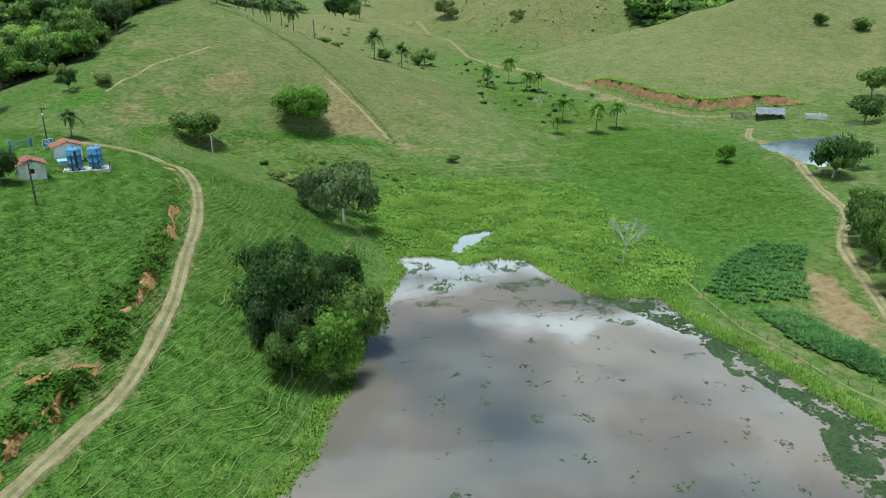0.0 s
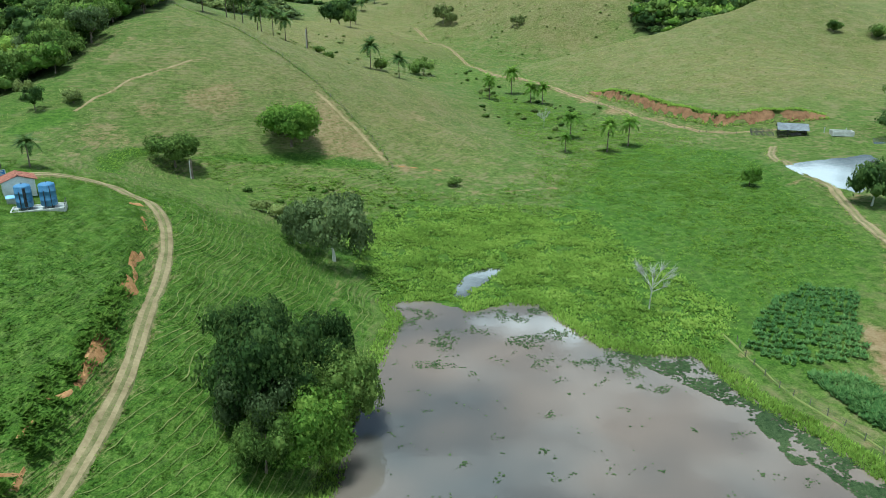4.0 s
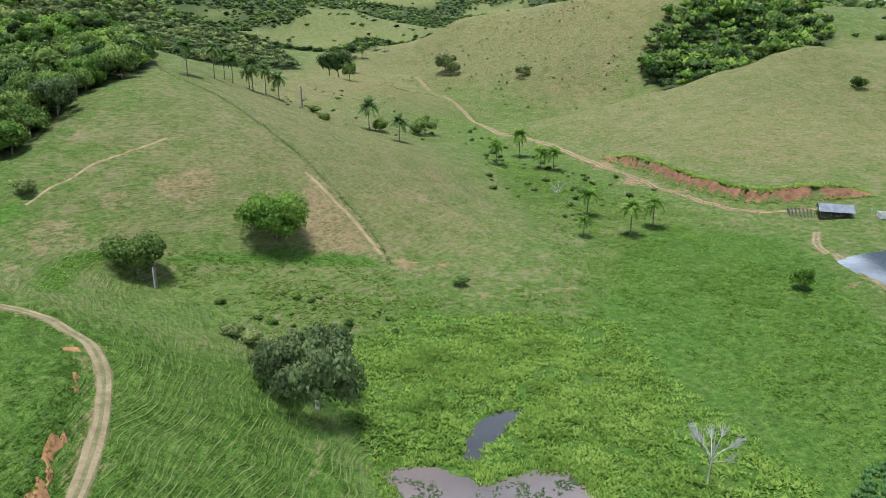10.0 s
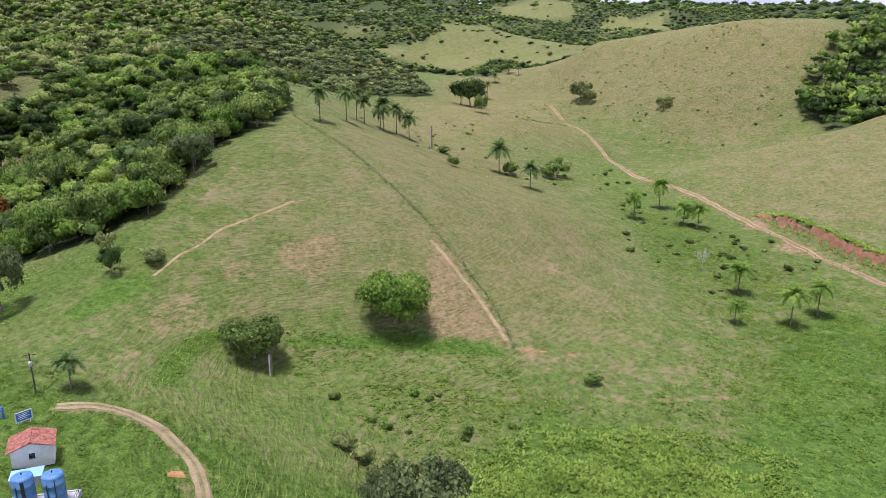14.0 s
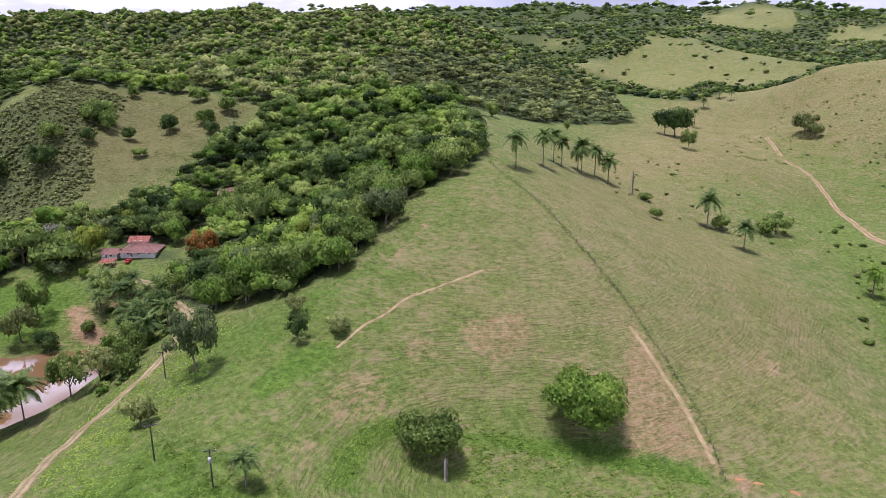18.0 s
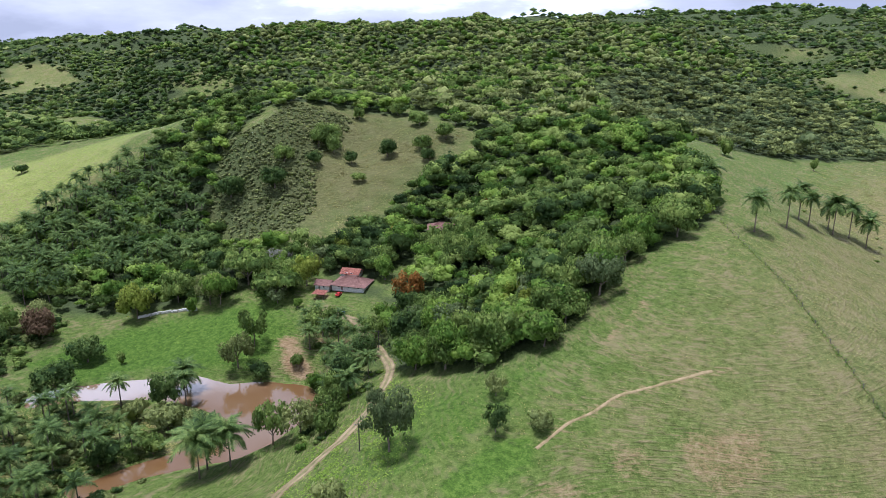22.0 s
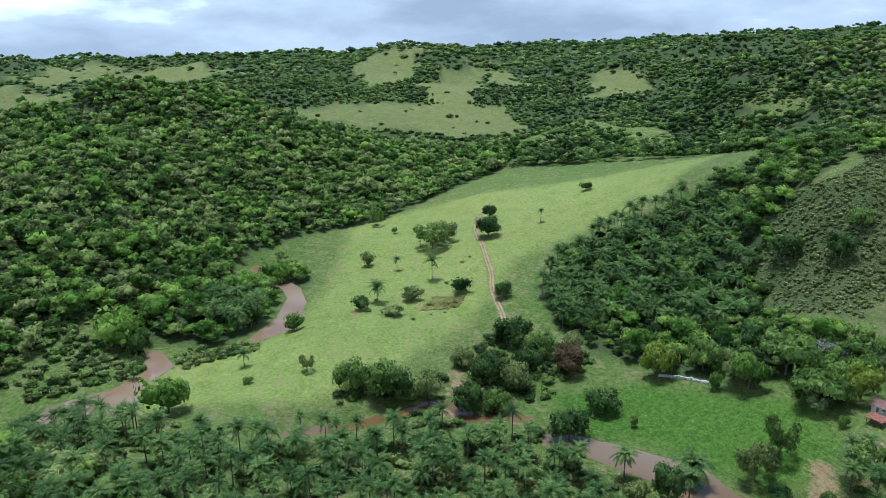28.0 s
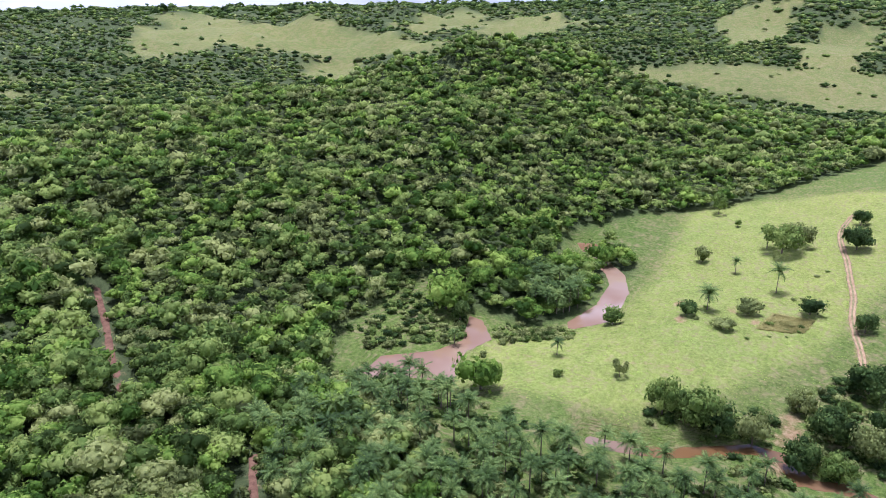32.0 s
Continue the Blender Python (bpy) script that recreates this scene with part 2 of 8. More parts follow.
GROUND = ground_material()
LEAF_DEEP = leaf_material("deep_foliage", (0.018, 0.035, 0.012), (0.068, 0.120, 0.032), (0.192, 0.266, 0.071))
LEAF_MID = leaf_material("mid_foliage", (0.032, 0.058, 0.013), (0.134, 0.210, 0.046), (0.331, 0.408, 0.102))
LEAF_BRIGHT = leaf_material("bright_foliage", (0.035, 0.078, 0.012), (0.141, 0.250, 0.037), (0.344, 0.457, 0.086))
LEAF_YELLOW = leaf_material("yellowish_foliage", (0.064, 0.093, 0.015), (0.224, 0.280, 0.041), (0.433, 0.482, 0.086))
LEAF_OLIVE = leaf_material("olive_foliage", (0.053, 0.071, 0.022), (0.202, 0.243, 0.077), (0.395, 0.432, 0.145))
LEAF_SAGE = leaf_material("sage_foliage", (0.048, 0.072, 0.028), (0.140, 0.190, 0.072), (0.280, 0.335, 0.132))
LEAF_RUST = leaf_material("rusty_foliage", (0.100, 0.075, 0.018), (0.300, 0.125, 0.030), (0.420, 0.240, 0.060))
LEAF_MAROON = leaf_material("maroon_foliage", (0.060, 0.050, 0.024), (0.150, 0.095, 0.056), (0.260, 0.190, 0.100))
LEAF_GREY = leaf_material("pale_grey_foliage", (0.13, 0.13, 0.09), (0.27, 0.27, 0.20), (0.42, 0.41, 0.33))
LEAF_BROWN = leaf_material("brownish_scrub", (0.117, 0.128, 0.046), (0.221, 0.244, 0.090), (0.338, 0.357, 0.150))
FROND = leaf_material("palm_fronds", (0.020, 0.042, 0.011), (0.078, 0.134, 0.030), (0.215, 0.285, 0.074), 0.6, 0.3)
# deeper green copy of the grass blades, with cloud shade put into the colour
SHADED_BLADE = leaf_material("slope_grass_blades", (0.050, 0.098, 0.012), (0.106, 0.184, 0.025), (0.195, 0.290, 0.048), 0.1)
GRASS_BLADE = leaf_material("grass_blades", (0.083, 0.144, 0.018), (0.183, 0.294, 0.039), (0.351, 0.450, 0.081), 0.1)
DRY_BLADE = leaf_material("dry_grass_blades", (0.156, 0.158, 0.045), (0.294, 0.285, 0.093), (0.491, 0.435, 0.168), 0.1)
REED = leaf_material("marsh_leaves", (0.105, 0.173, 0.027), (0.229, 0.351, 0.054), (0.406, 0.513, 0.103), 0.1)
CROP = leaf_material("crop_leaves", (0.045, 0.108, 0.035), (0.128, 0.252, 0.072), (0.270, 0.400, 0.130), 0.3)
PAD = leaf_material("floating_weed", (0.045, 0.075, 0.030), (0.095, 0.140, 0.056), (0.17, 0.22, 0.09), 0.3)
BARK = plain("bark", (0.10, 0.075, 0.052), (0.23, 0.185, 0.14), 4.0, 0.9, 0.5, 0.03, stretch=(1, 1, 0.3))
PALE_BARK = plain("pale_bark", (0.34, 0.32, 0.28), (0.58, 0.56, 0.51), 4.0, 0.9, 0.4, 0.03, stretch=(1, 1, 0.3))
EARTH_ROAD = plain("earth_road", (0.19, 0.142, 0.074), (0.34, 0.262, 0.148), 0.25, 0.95, 0.5, 0.06, spec=0.1)
VERGE = plain("grassy_verge", (0.115, 0.115, 0.042), (0.250, 0.205, 0.105), 0.5, 0.95, 0.6, 0.08, spec=0.1)
TRODDEN = plain("trodden_grass", (0.130, 0.178, 0.042), (0.225, 0.225, 0.076), 0.4, 0.95, 0.4, 0.05, spec=0.1)
PATH_EARTH = plain("trodden_path", (0.200, 0.160, 0.070), (0.36, 0.270, 0.150), 0.5, 0.95, 0.5, 0.05, spec=0.1)
DEAD_BARK = plain("dead_bark", (0.33, 0.31, 0.27), (0.58, 0.55, 0.50), 4.0, 0.9, 0.4, 0.03, stretch=(1, 1, 0.3))
RED_ROAD = plain("red_earth_road", (0.23, 0.145, 0.075), (0.38, 0.265, 0.155), 0.22, 0.95, 0.5, 0.06, spec=0.1)
# darker version of the cut red earth, for the tracks in the wood
WOOD_EARTH = plain("damp_red_earth", (0.10, 0.050, 0.032), (0.20, 0.115, 0.072), 0.4, 0.95, 0.6, 0.1, spec=0.1)
CUT_EARTH = plain("cut_red_earth", (0.16, 0.080, 0.040), (0.36, 0.195, 0.105), 0.45, 0.95, 0.9, 0.3, spec=0.1)
RED_CUT = plain("raw_orange_earth", (0.24, 0.110, 0.042), (0.46, 0.250, 0.115), 0.45, 0.95, 0.5, 0.12, spec=0.1)
POND_WATER = water_material("silty_pond_water", (0.205, 0.152, 0.122), (0.080, 0.078, 0.076))
CLEAR_WATER = water_material("still_pond_water", (0.06, 0.06, 0.055), (0.08, 0.08, 0.075))
MUD_WATER = water_material("muddy_pond_water", (0.150, 0.080, 0.030), (0.195, 0.130, 0.078))
RIVER_WATER = water_material("muddy_river_water", (0.215, 0.120, 0.064), (0.290, 0.200, 0.135))
# ---- the lie of the land: crest lines and valley lines, joined by a smooth sheet ----
SPUR = ((-100, 200, 27), (-106, 235, 31), (-102, 265, 40), (-112, 302, 50), (-119, 352, 55), (-142, 388, 60),
        (-176, 425, 68), (-230, 480, 70), (-330, 640, 84), (-440, 800, 98), (-560, 1000, 122), (-600, 1150, 132))
SPUR_FACE = ((-70, 254, 31), (-80, 309, 46), (-55, 284, 36), (-33, 260, 20), (-27, 328, 26), (-11, 331, 20),
             (-60, 401, 26), (-116, 445, 43), (-84, 480, 28), (-127, 269, 38), (-131, 305, 47), (-75, 225, 17))
SPUR_FOOT = ((-69, 208, 13), (-52, 223, 13), (-30, 202, 6), (-21, 245, 11), (1, 232, 4), (10, 255, 6), (16, 326, 6))
VALLEY = ((8, 120, -1.5), (20, 90, -1.5), (30, 50, -1.5), (10, 168, 0.4), (34, 222, 3), (60, 240, 5), (66, 205, 2.5), (50, 165, 1),
          (98, 305, 7), (90, 348, 8), (60, 395, 7), (30, 440, 7), (22, 538, 9), (0, 655, 16), (-30, 760, 24), (-60, 900, 40))
TANK_SPUR = ((-45, 63, 4), (-43, 84, 7), (-46, 112, 12), (-56, 165, 19), (-70, 111, 23), (-84, 150, 24.2), (-90, 175, 24),
             (-130, 120, 26), (-110, 60, 24), (-60, 30, 10), (-120, -40, 24), (-31, 100, 6.5), (-37, 160, 11), (-20, 150, 2), (-18, 122, 2),
             (-27, 178, 5), (-22, 68, 0.6), (-100, 150, 25))
EAST_BANK = ((52, 130, 1), (70, 100, 1.5), (64, 140, 3), (95, 125, 7), (110, 180, 8), (116, 230, 8), (140, 245, 8),
             (120, 270, 9), (126, 292, 10), (170, 260, 11), (160, 150, 14), (200, 60, 22), (80, 40, 3))
EAST_HILL = ((55, 459, 16), (84, 480, 24), (119, 502, 31), (170, 522, 43), (215, 541, 54), (244, 559, 60), (95, 534, 8), (135, 555, 16), (191, 573, 29), (239, 591, 42), (270, 607, 48), (245, 430, 16), (92, 355, 12),
             (128, 318, 14), (160, 380, 24), (320, 520, 44), (420, 420, 60), (300, 300, 25))
NORTH_HILL = ((-20, 720, 30), (-40, 560, 31), (-80, 560, 38), (-78, 900, 61), (14, 800, 77), (115, 715, 92), (183, 700, 89),
              (208, 626, 49), (149, 613, 33), (109, 607, 17), (100, 640, 43), (60, 700, 52), (256, 610, 58), (330, 700, 80), (150, 930, 92), (300, 1000, 90))
HOMESTEAD = ((-160, 198, 11), (-185, 197, 4), (-161, 236, 22), (-143, 217, 24), (-203, 268, 12), (-214, 252, 3), (-240, 275, 17),
             (-243, 296, 18), (-231, 336, 27), (-246, 372, 33), (-190, 300, 24), (-165, 320, 36), (-195, 400, 52), (-275, 330, 27), (-150, 270, 30))
CONE = ((-469, 328, 56), (-446, 350, 66), (-405, 390, 76), (-371, 346, 71), (-376, 421, 67), (-320, 428, 64), (-349, 390, 48), (-300, 350, 36),
        (-284, 322, 31), (-266, 318, 26), (-356, 297, 12), (-281, 268, 13), (-365, 320, 42), (-453, 470, 78), (-380, 480, 70), (-300, 520, 62), (-420, 300, 28), (-290, 440, 56))
RIVER_FLAT = ((-206, 180, -1), (-235, 215, -1.5), (-262, 190, -1), (-299, 226, 1.5), (-330, 185, 3), (-403, 152, 3), (-372, 72, -1),
              (-343, 26, -1.5), (-310, 10, -1.5), (-326, 66, 2.5), (-368, 103, 6), (-340, 104, 4.5), (-297, 98, 4), (-425, 80, -1), (-482, 52, -1),
              (-251, 98, 5), (-222, 64, 11), (-230, 140, 3), (-180, 160, 5), (-402, 121, 6))
WEST_PASTURE = ((-453, 185, 10), (-471, 184, 12), (-444, 255, 25), (-516, 355, 52), (-574, 202, 20), (-565, 293, 32), (-640, 330, 34), (-493, 155, 7))
SOUTH_WOOD = ((-241, 22, 15), (-203, -8, 19), (-190, -40, 20), (-150, 40, 22), (-265, -34, 10), (-300, -43, 4), (-267, -154, 30), (-355, -238, 46), (-411, -228, 51), (-487, -202, 46),
              (-520, -154, 48), (-412, -66, 26), (-357, -104, 20), (-449, -42, 34), (-548, -71, 58), (-600, -10, 42), (-540, 58, 8), (-580, 100, 3), (-675, 91, 15))
MID_HILLS = ((-646, -132, 54), (-746, -83, 90), (-800, -20, 84), (-715, -140, 76), (-686, -260, 50), (-560, 150, 4), (-740, 180, 6), (-837, 230, 2),
             (-872, 375, 42), (-804, 347, 36), (-720, 420, 16), (-800, 470, 12), (-950, 400, 6), (-1123, 410, 8), (-1232, 239, 44), (-1000, 150, 4), (-1000, -60, 12), (-980, -250, 12), (-880, -420, 8), (-760, -560, 30))
BIG_WOOD = ((-1104, 547, 40), (-972, 597, 88), (-874, 665, 120), (-874, 906, 128), (-760, 1120, 136), (-650, 640, 58), (-494, 560, 58), (-560, 720, 80),
            (-700, 800, 95), (-200, 640, 46), (-160, 560, 44), (-1067, 863, 118), (-1307, 862, 108), (-300, 760, 70))
FAR_RIM = ((-1738, 97, 92), (-1833, 255, 94), (-2191, 568, 78), (-2388, 971, 60), (-3172, 1674, 96), (-1603, -810, 76), (-1909, -644, 58), (-2501, -424, 60),
           (-2300, -1700, 36), (-1300, -1500, 52), (-3200, -300, 30), (-3000, -1200, 20), (-1277, -782, 40), (-1420, -550, 42), (-1265, -34, 48), (-1112, 2890, 200), (-606, 2527, 175), (-54, 2597, 180), (-300, 1900, 60), (100, 1650, 66), (900, 1700, 110), (1800, 900, 90), (900, 600, 80), (700, 100, 60), (600, -600, 50), (-300, -900, 50))
FAR_EDGE = tuple((4800 * math.cos(a), 4800 * math.sin(a), h) for a, h in ((0.4, 110), (1.2, 180), (1.57, 205), (2.0, 200), (2.5, 145), (3.0, 40), (3.5, 0), (4.2, -5), (5.0, 60), (5.8, 100)))
NORTH_FLANK = ((-399, 994, 106), (-350, 971, 97), (-288, 929, 75), (-225, 886, 61), (-165, 838, 47), (-120, 785, 40), (-476, 1175, 93), (-417, 1147, 76), (-342, 1097, 47),
               (-267, 1044, 36), (-195, 987, 29), (-141, 923, 21))
FAR_PASTURE_HILL = ((-439, 1374, 78), (-417, 1455, 115), (-360, 1501, 132), (-264, 1552, 123), (-159, 1536, 111), (-78, 1492, 77), (-14, 1443, 62), (-243, 1220, 39), (-155, 1184, 37),
                    (-92, 1240, 46), (-499, 1801, 98), (-326, 1917, 104), (-131, 1864, 60))
LANDFORMS = (NORTH_FLANK, FAR_PASTURE_HILL, SPUR, SPUR_FACE, SPUR_FOOT, VALLEY, TANK_SPUR, EAST_BANK, EAST_HILL, NORTH_HILL, HOMESTEAD, CONE, RIVER_FLAT, WEST_PASTURE,
             SOUTH_WOOD, MID_HILLS, BIG_WOOD, FAR_RIM, FAR_EDGE)


def sheet_weights():
    """Weights of a stiff, thin sheet laid over all the crest and valley lines."""
    nodes = np.array([p for line in LANDFORMS for p in line], float)
    n = len(nodes)
    d = np.hypot(nodes[:, None, 0] - nodes[None, :, 0], nodes[:, None, 1] - nodes[None, :, 1])
    a = np.zeros((n + 3, n + 3))
    a[:n, :n] = bend(d) + np.eye(n) * 6.0
    a[:n, n], a[:n, n + 1:], a[n, :n], a[n + 1:, :n] = 1, nodes[:, :2] / 1000, 1, nodes[:, :2].T / 1000
    return nodes, np.linalg.solve(a, np.concatenate([nodes[:, 2], np.zeros(3)]))


def bend(d):
    return -d * (1 - 0.35 * np.exp(-(d / 25.0) ** 2))


NODES, WEIGHTS = sheet_weights()


def polygon_depth(x, y, ring):
    """How deep (metres) points lie inside a closed outline; negative outside."""
    x, y = np.asarray(x, float), np.asarray(y, float)
    best, inside = np.full(x.shape, 1e9), np.zeros(x.shape, bool)
    for (ax, ay), (bx, by) in zip(ring, ring[1:] + ring[:1]):
        ux, uy = bx - ax, by - ay
        s = np.clip(((x - ax) * ux + (y - ay) * uy) / (ux * ux + uy * uy), 0, 1)
        best = np.minimum(best, np.hypot(x - ax - s * ux, y - ay - s * uy))
        inside ^= ((ay > y) != (by > y)) & (x < (bx - ax) * (y - ay) / (by - ay + 1e-12) + ax)
    return np.where(inside, best, -best)


def line_distance(x, y, line):
    """Distance from points to a polyline, and how far along it (0 to 1)."""
    x, y = np.asarray(x, float), np.asarray(y, float)
    best, along = np.full(x.shape, 1e9), np.zeros(x.shape)
    for i, ((ax, ay), (bx, by)) in enumerate(zip(line, line[1:])):
        ux, uy = bx - ax, by - ay
        s = np.clip(((x - ax) * ux + (y - ay) * uy) / (ux * ux + uy * uy), 0, 1)
        d = np.hypot(x - ax - s * ux, y - ay - s * uy)
        along = np.where(d < best, (i + s) / (len(line) - 1), along)
        best = np.minimum(best, d)
    return best, along


# shores: (outline, water level)
MAIN_POND = [(-22, 70), (-17.5, 82), (-17, 93), (-15, 100), (-14.5, 117), (-11, 138), (-9, 150), (-12, 158), (-6, 160), (1, 160), (5, 154.5), (10, 157),
             (14, 158), (20, 157.5), (24, 147), (29, 139), (35, 136), (45, 135.5), (49, 120), (54, 112), (60, 97), (66, 85), (74, 65), (70, 30), (40, -5), (-5, 5), (-26, 40)]
SPRING_POOL = [(1.5, 160), (2.2, 167), (5, 174), (10, 178), (15.5, 178.5), (10.5, 171.5), (6.5, 165.5), (4, 160)]
EAST_POND = [(108, 245), (118.8, 250.6), (133.8, 255.8), (145, 261.5), (143, 252), (133, 238), (123.7, 226), (115, 211), (111.7, 219), (108.8, 234.7)]
WEST_POND = [(-277, 178), (-272, 193), (-256, 216), (-248, 225), (-234, 229), (-227, 238), (-213, 247), (-198, 243), (-189, 226), (-188, 210), (-196, 197), (-203, 182),
             (-206, 165), (-213, 165), (-211, 183), (-208, 195), (-203, 208), (-208, 216), (-226, 213), (-242, 207), (-260, 189), (-268, 175)]
RIVER_POOL = [(-298, -8), (-304, 4), (-307, 22), (-306, 31), (-320, 27), (-334, 27), (-348, 34), (-364, 25), (-368, 17), (-343, 22), (-330, 14), (-318, -6)]
RIVER_BEND = [(-368, 64), (-376, 62), (-398, 71), (-426, 74), (-440, 70), (-462, 56), (-484, 46), (-486, 58), (-464, 66), (-442, 80), (-418, 85), (-384, 82)]
CREEK = [(-289, 86), (-289.5, 99), (-291, 112), (-298, 128), (-303, 139), (-301, 151), (-290, 156.5), (-291, 168), (-286, 178), (-281, 175), (-285, 166), (-284.5, 150.5), (-296.5, 146.5), (-297, 139), (-292.5, 130), (-285, 112.5), (-283, 99), (-284, 86)]
EAST_POOL = [(158, 284), (168, 286), (162, 275), (153, 273)]
WATERS = ((MAIN_POND, 0.0), (SPRING_POOL, 0.02), (EAST_POND, 8.6), (WEST_POND, -0.6), (RIVER_POOL, -0.8), (RIVER_BEND, -0.7), (EAST_POOL, 9.6), (CREEK, 0.3))


# cut banks beside the roads: line, side (1 is to the right of its run), rise, distance of the foot, width of the slope
BANKS = (
    (((-52, 52), (-49, 67), (-46.5, 77), (-44.5, 86), (-44, 95), (-45, 109), (-47.3, 124), (-50.5, 140), (-55.5, 156), (-61, 165)), -1, 1.7, 2.2, 2.2),
    (((150, 297), (138, 298), (124, 300), (113, 302), (106, 308), (97, 324), (87, 347), (77, 374), (70, 392)), 1, 3.6, 5.0, 3.0),
)


def side_distance(x, y, line):
    """Signed distance from a polyline, positive to the right of its run, and how far along it."""
    d, along = line_distance(x, y, list(line))
    sign = np.ones_like(d)
    best = np.full(d.shape, 1e9)
    for (ax, ay), (bx, by) in zip(line, line[1:]):
        ux, uy = bx - ax, by - ay
        s = np.clip(((x - ax) * ux + (y - ay) * uy) / (ux * ux + uy * uy), 0, 1)
        q = np.hypot(x - ax - s * ux, y - ay - s * uy)
        sign = np.where(q < best, np.where((x - ax) * uy - (y - ay) * ux > 0, 1.0, -1.0), sign)
        best = np.minimum(best, q)
    return d * sign, along


def ripple(x, y, size, seed):
    """Cheap smooth roughness made of crossed waves, about -1 to 1."""
    out = np.zeros_like(np.asarray(x, float))
    for k in range(5):
        a = seed * 1.7 + k * 2.4
        f = 6.283 / size * (0.7 + 0.23 * k)
        out = out + np.sin(f * (x * math.cos(a) + y * math.sin(a)) + 3.1 * k + seed + 1.3 * np.sin(f * 0.6 * (y * math.cos(a) - x * math.sin(a)) + k))
    return out / 3.2


def land(x, y):
    """Height of the ground."""
    x, y = np.asarray(x, float), np.asarray(y, float)
    shape = x.shape
    x, y = x.ravel(), y.ravel()
    z = np.empty_like(x)
    for i in range(0, len(x), 20000):
        s = slice(i, i + 20000)
        d = np.hypot(x[s, None] - NODES[None, :, 0], y[s, None] - NODES[None, :, 1])
        z[s] = bend(d) @ WEIGHTS[:-3] + WEIGHTS[-3] + (WEIGHTS[-2] * x[s] + WEIGHTS[-1] * y[s]) / 1000
    far = np.clip((np.hypot(x + 150, y - 220) - 650) / 900, 0, 1)
    z += 0.35 * ripple(x, y, 22, 1) + 0.12 * ripple(x, y, 7, 2) + far * (21 * ripple(x, y, 640, 3) + 12 * ripple(x, y, 260, 4) - 12)
    south = np.clip((-x - 300) / 120, 0, 1) * np.clip((0 - y) / 120, 0, 1)
    north = np.clip((-x - 230) / 120, 0, 1) * np.clip((y - 500) / 120, 0, 1)
    z += south * (6 * ripple(x, y, 150, 21) + 3 * ripple(x, y, 62, 22)) + north * (12 * ripple(x, y, 190, 23) + 3 * ripple(x, y, 70, 24))
    for line, side, rise, start, run in BANKS:
        near = (np.abs(x - line[len(line) // 2][0]) < 90) & (np.abs(y - line[len(line) // 2][1]) < 110)
        d, along = side_distance(x[near], y[near], line)
        d = d * side + 0.2 * ripple(x[near], y[near], 8, 7)
        k = np.clip((d - start) / run, 0, 1)
        z[near] += rise * (k * k * (3 - 2 * k) * np.exp(-np.clip(d - start - run, 0, 99) / 14) - 0.25 * (d > -6) * np.exp(-(d / 5) ** 2)) * np.clip(np.minimum(along, 1 - along) * 9, 0, 1)
    for ring, level in WATERS:
        near = (np.abs(x - np.mean([p[0] for p in ring])) < 140) & (np.abs(y - np.mean([p[1] for p in ring])) < 140)
        d = polygon_depth(x[near], y[near], ring) + 0.5 * ripple(x[near], y[near], 6, 5)
        bed = level - np.clip(d * 0.25, -0.25, 1.2)
        bank = level + 0.12 + np.clip(-d, 0, 60) * 0.05
        k = np.clip(1 + d / 9.0, 0, 1)
        k = k * k * (3 - 2 * k)
        z[near] = np.where(d > 0, bed, z[near] * (1 - k) + bank * k)
        z[near] = np.where((d <= 0) & (d > -4), np.maximum(z[near], level + 0.1 + np.clip(-d, 0, 3) * 0.04), z[near])
    return z.reshape(shape)

# ---- building helpers ----
def mesh_object(name, verts, faces, mat, smooth=False, parent=None, label="", normals=None, tint=None):
    """One mesh object from arrays; faces is an (n, 3) or (n, 4) array or a list of them."""
    me = bpy.data.meshes.new(name)
    groups = faces if isinstance(faces, list) else [faces]
    groups = [np.asarray(f, np.int32) for f in groups if len(f)]
    verts = np.asarray(verts, np.float32)
    me.vertices.add(len(verts))
    me.vertices.foreach_set("co", verts.ravel())
    sizes = np.concatenate([np.full(len(f), f.shape[1], np.int32) for f in groups])
    me.loops.add(int(sizes.sum()))
    me.loops.foreach_set("vertex_index", np.concatenate([f.ravel() for f in groups]))
    me.polygons.add(len(sizes))
    me.polygons.foreach_set("loop_start", np.concatenate([[0], np.cumsum(sizes)[:-1]]).astype(np.int32))
    me.polygons.foreach_set("loop_total", sizes)
    me.polygons.foreach_set("use_smooth", np.full(len(sizes), smooth))
    me.materials.append(mat)
    me.update(calc_edges=True)
    if normals is not None:
        me.attributes.new("custom_normal", "FLOAT_VECTOR", "POINT").data.foreach_set("vector", np.asarray(normals, np.float32).ravel())
    if tint is not None:
        me.attributes.new("tint", "FLOAT", "POINT").data.foreach_set("value", np.asarray(tint, np.float32))
    ob = new(name, me)
    if parent is not None:
        ob.parent = parent
    if label:
        tagged(ob, label)
    return ob


def part(name, bm, mat, parent, label=""):
    me = bpy.data.meshes.new(name)
    bm.to_mesh(me)
    bm.free()
    me.materials.append(mat)
    ob = new(name, me)
    ob.parent = parent
    if label:
        tagged(ob, label)
    return ob


def height(x, y):
    return float(land(np.array([x]), np.array([y]))[0])


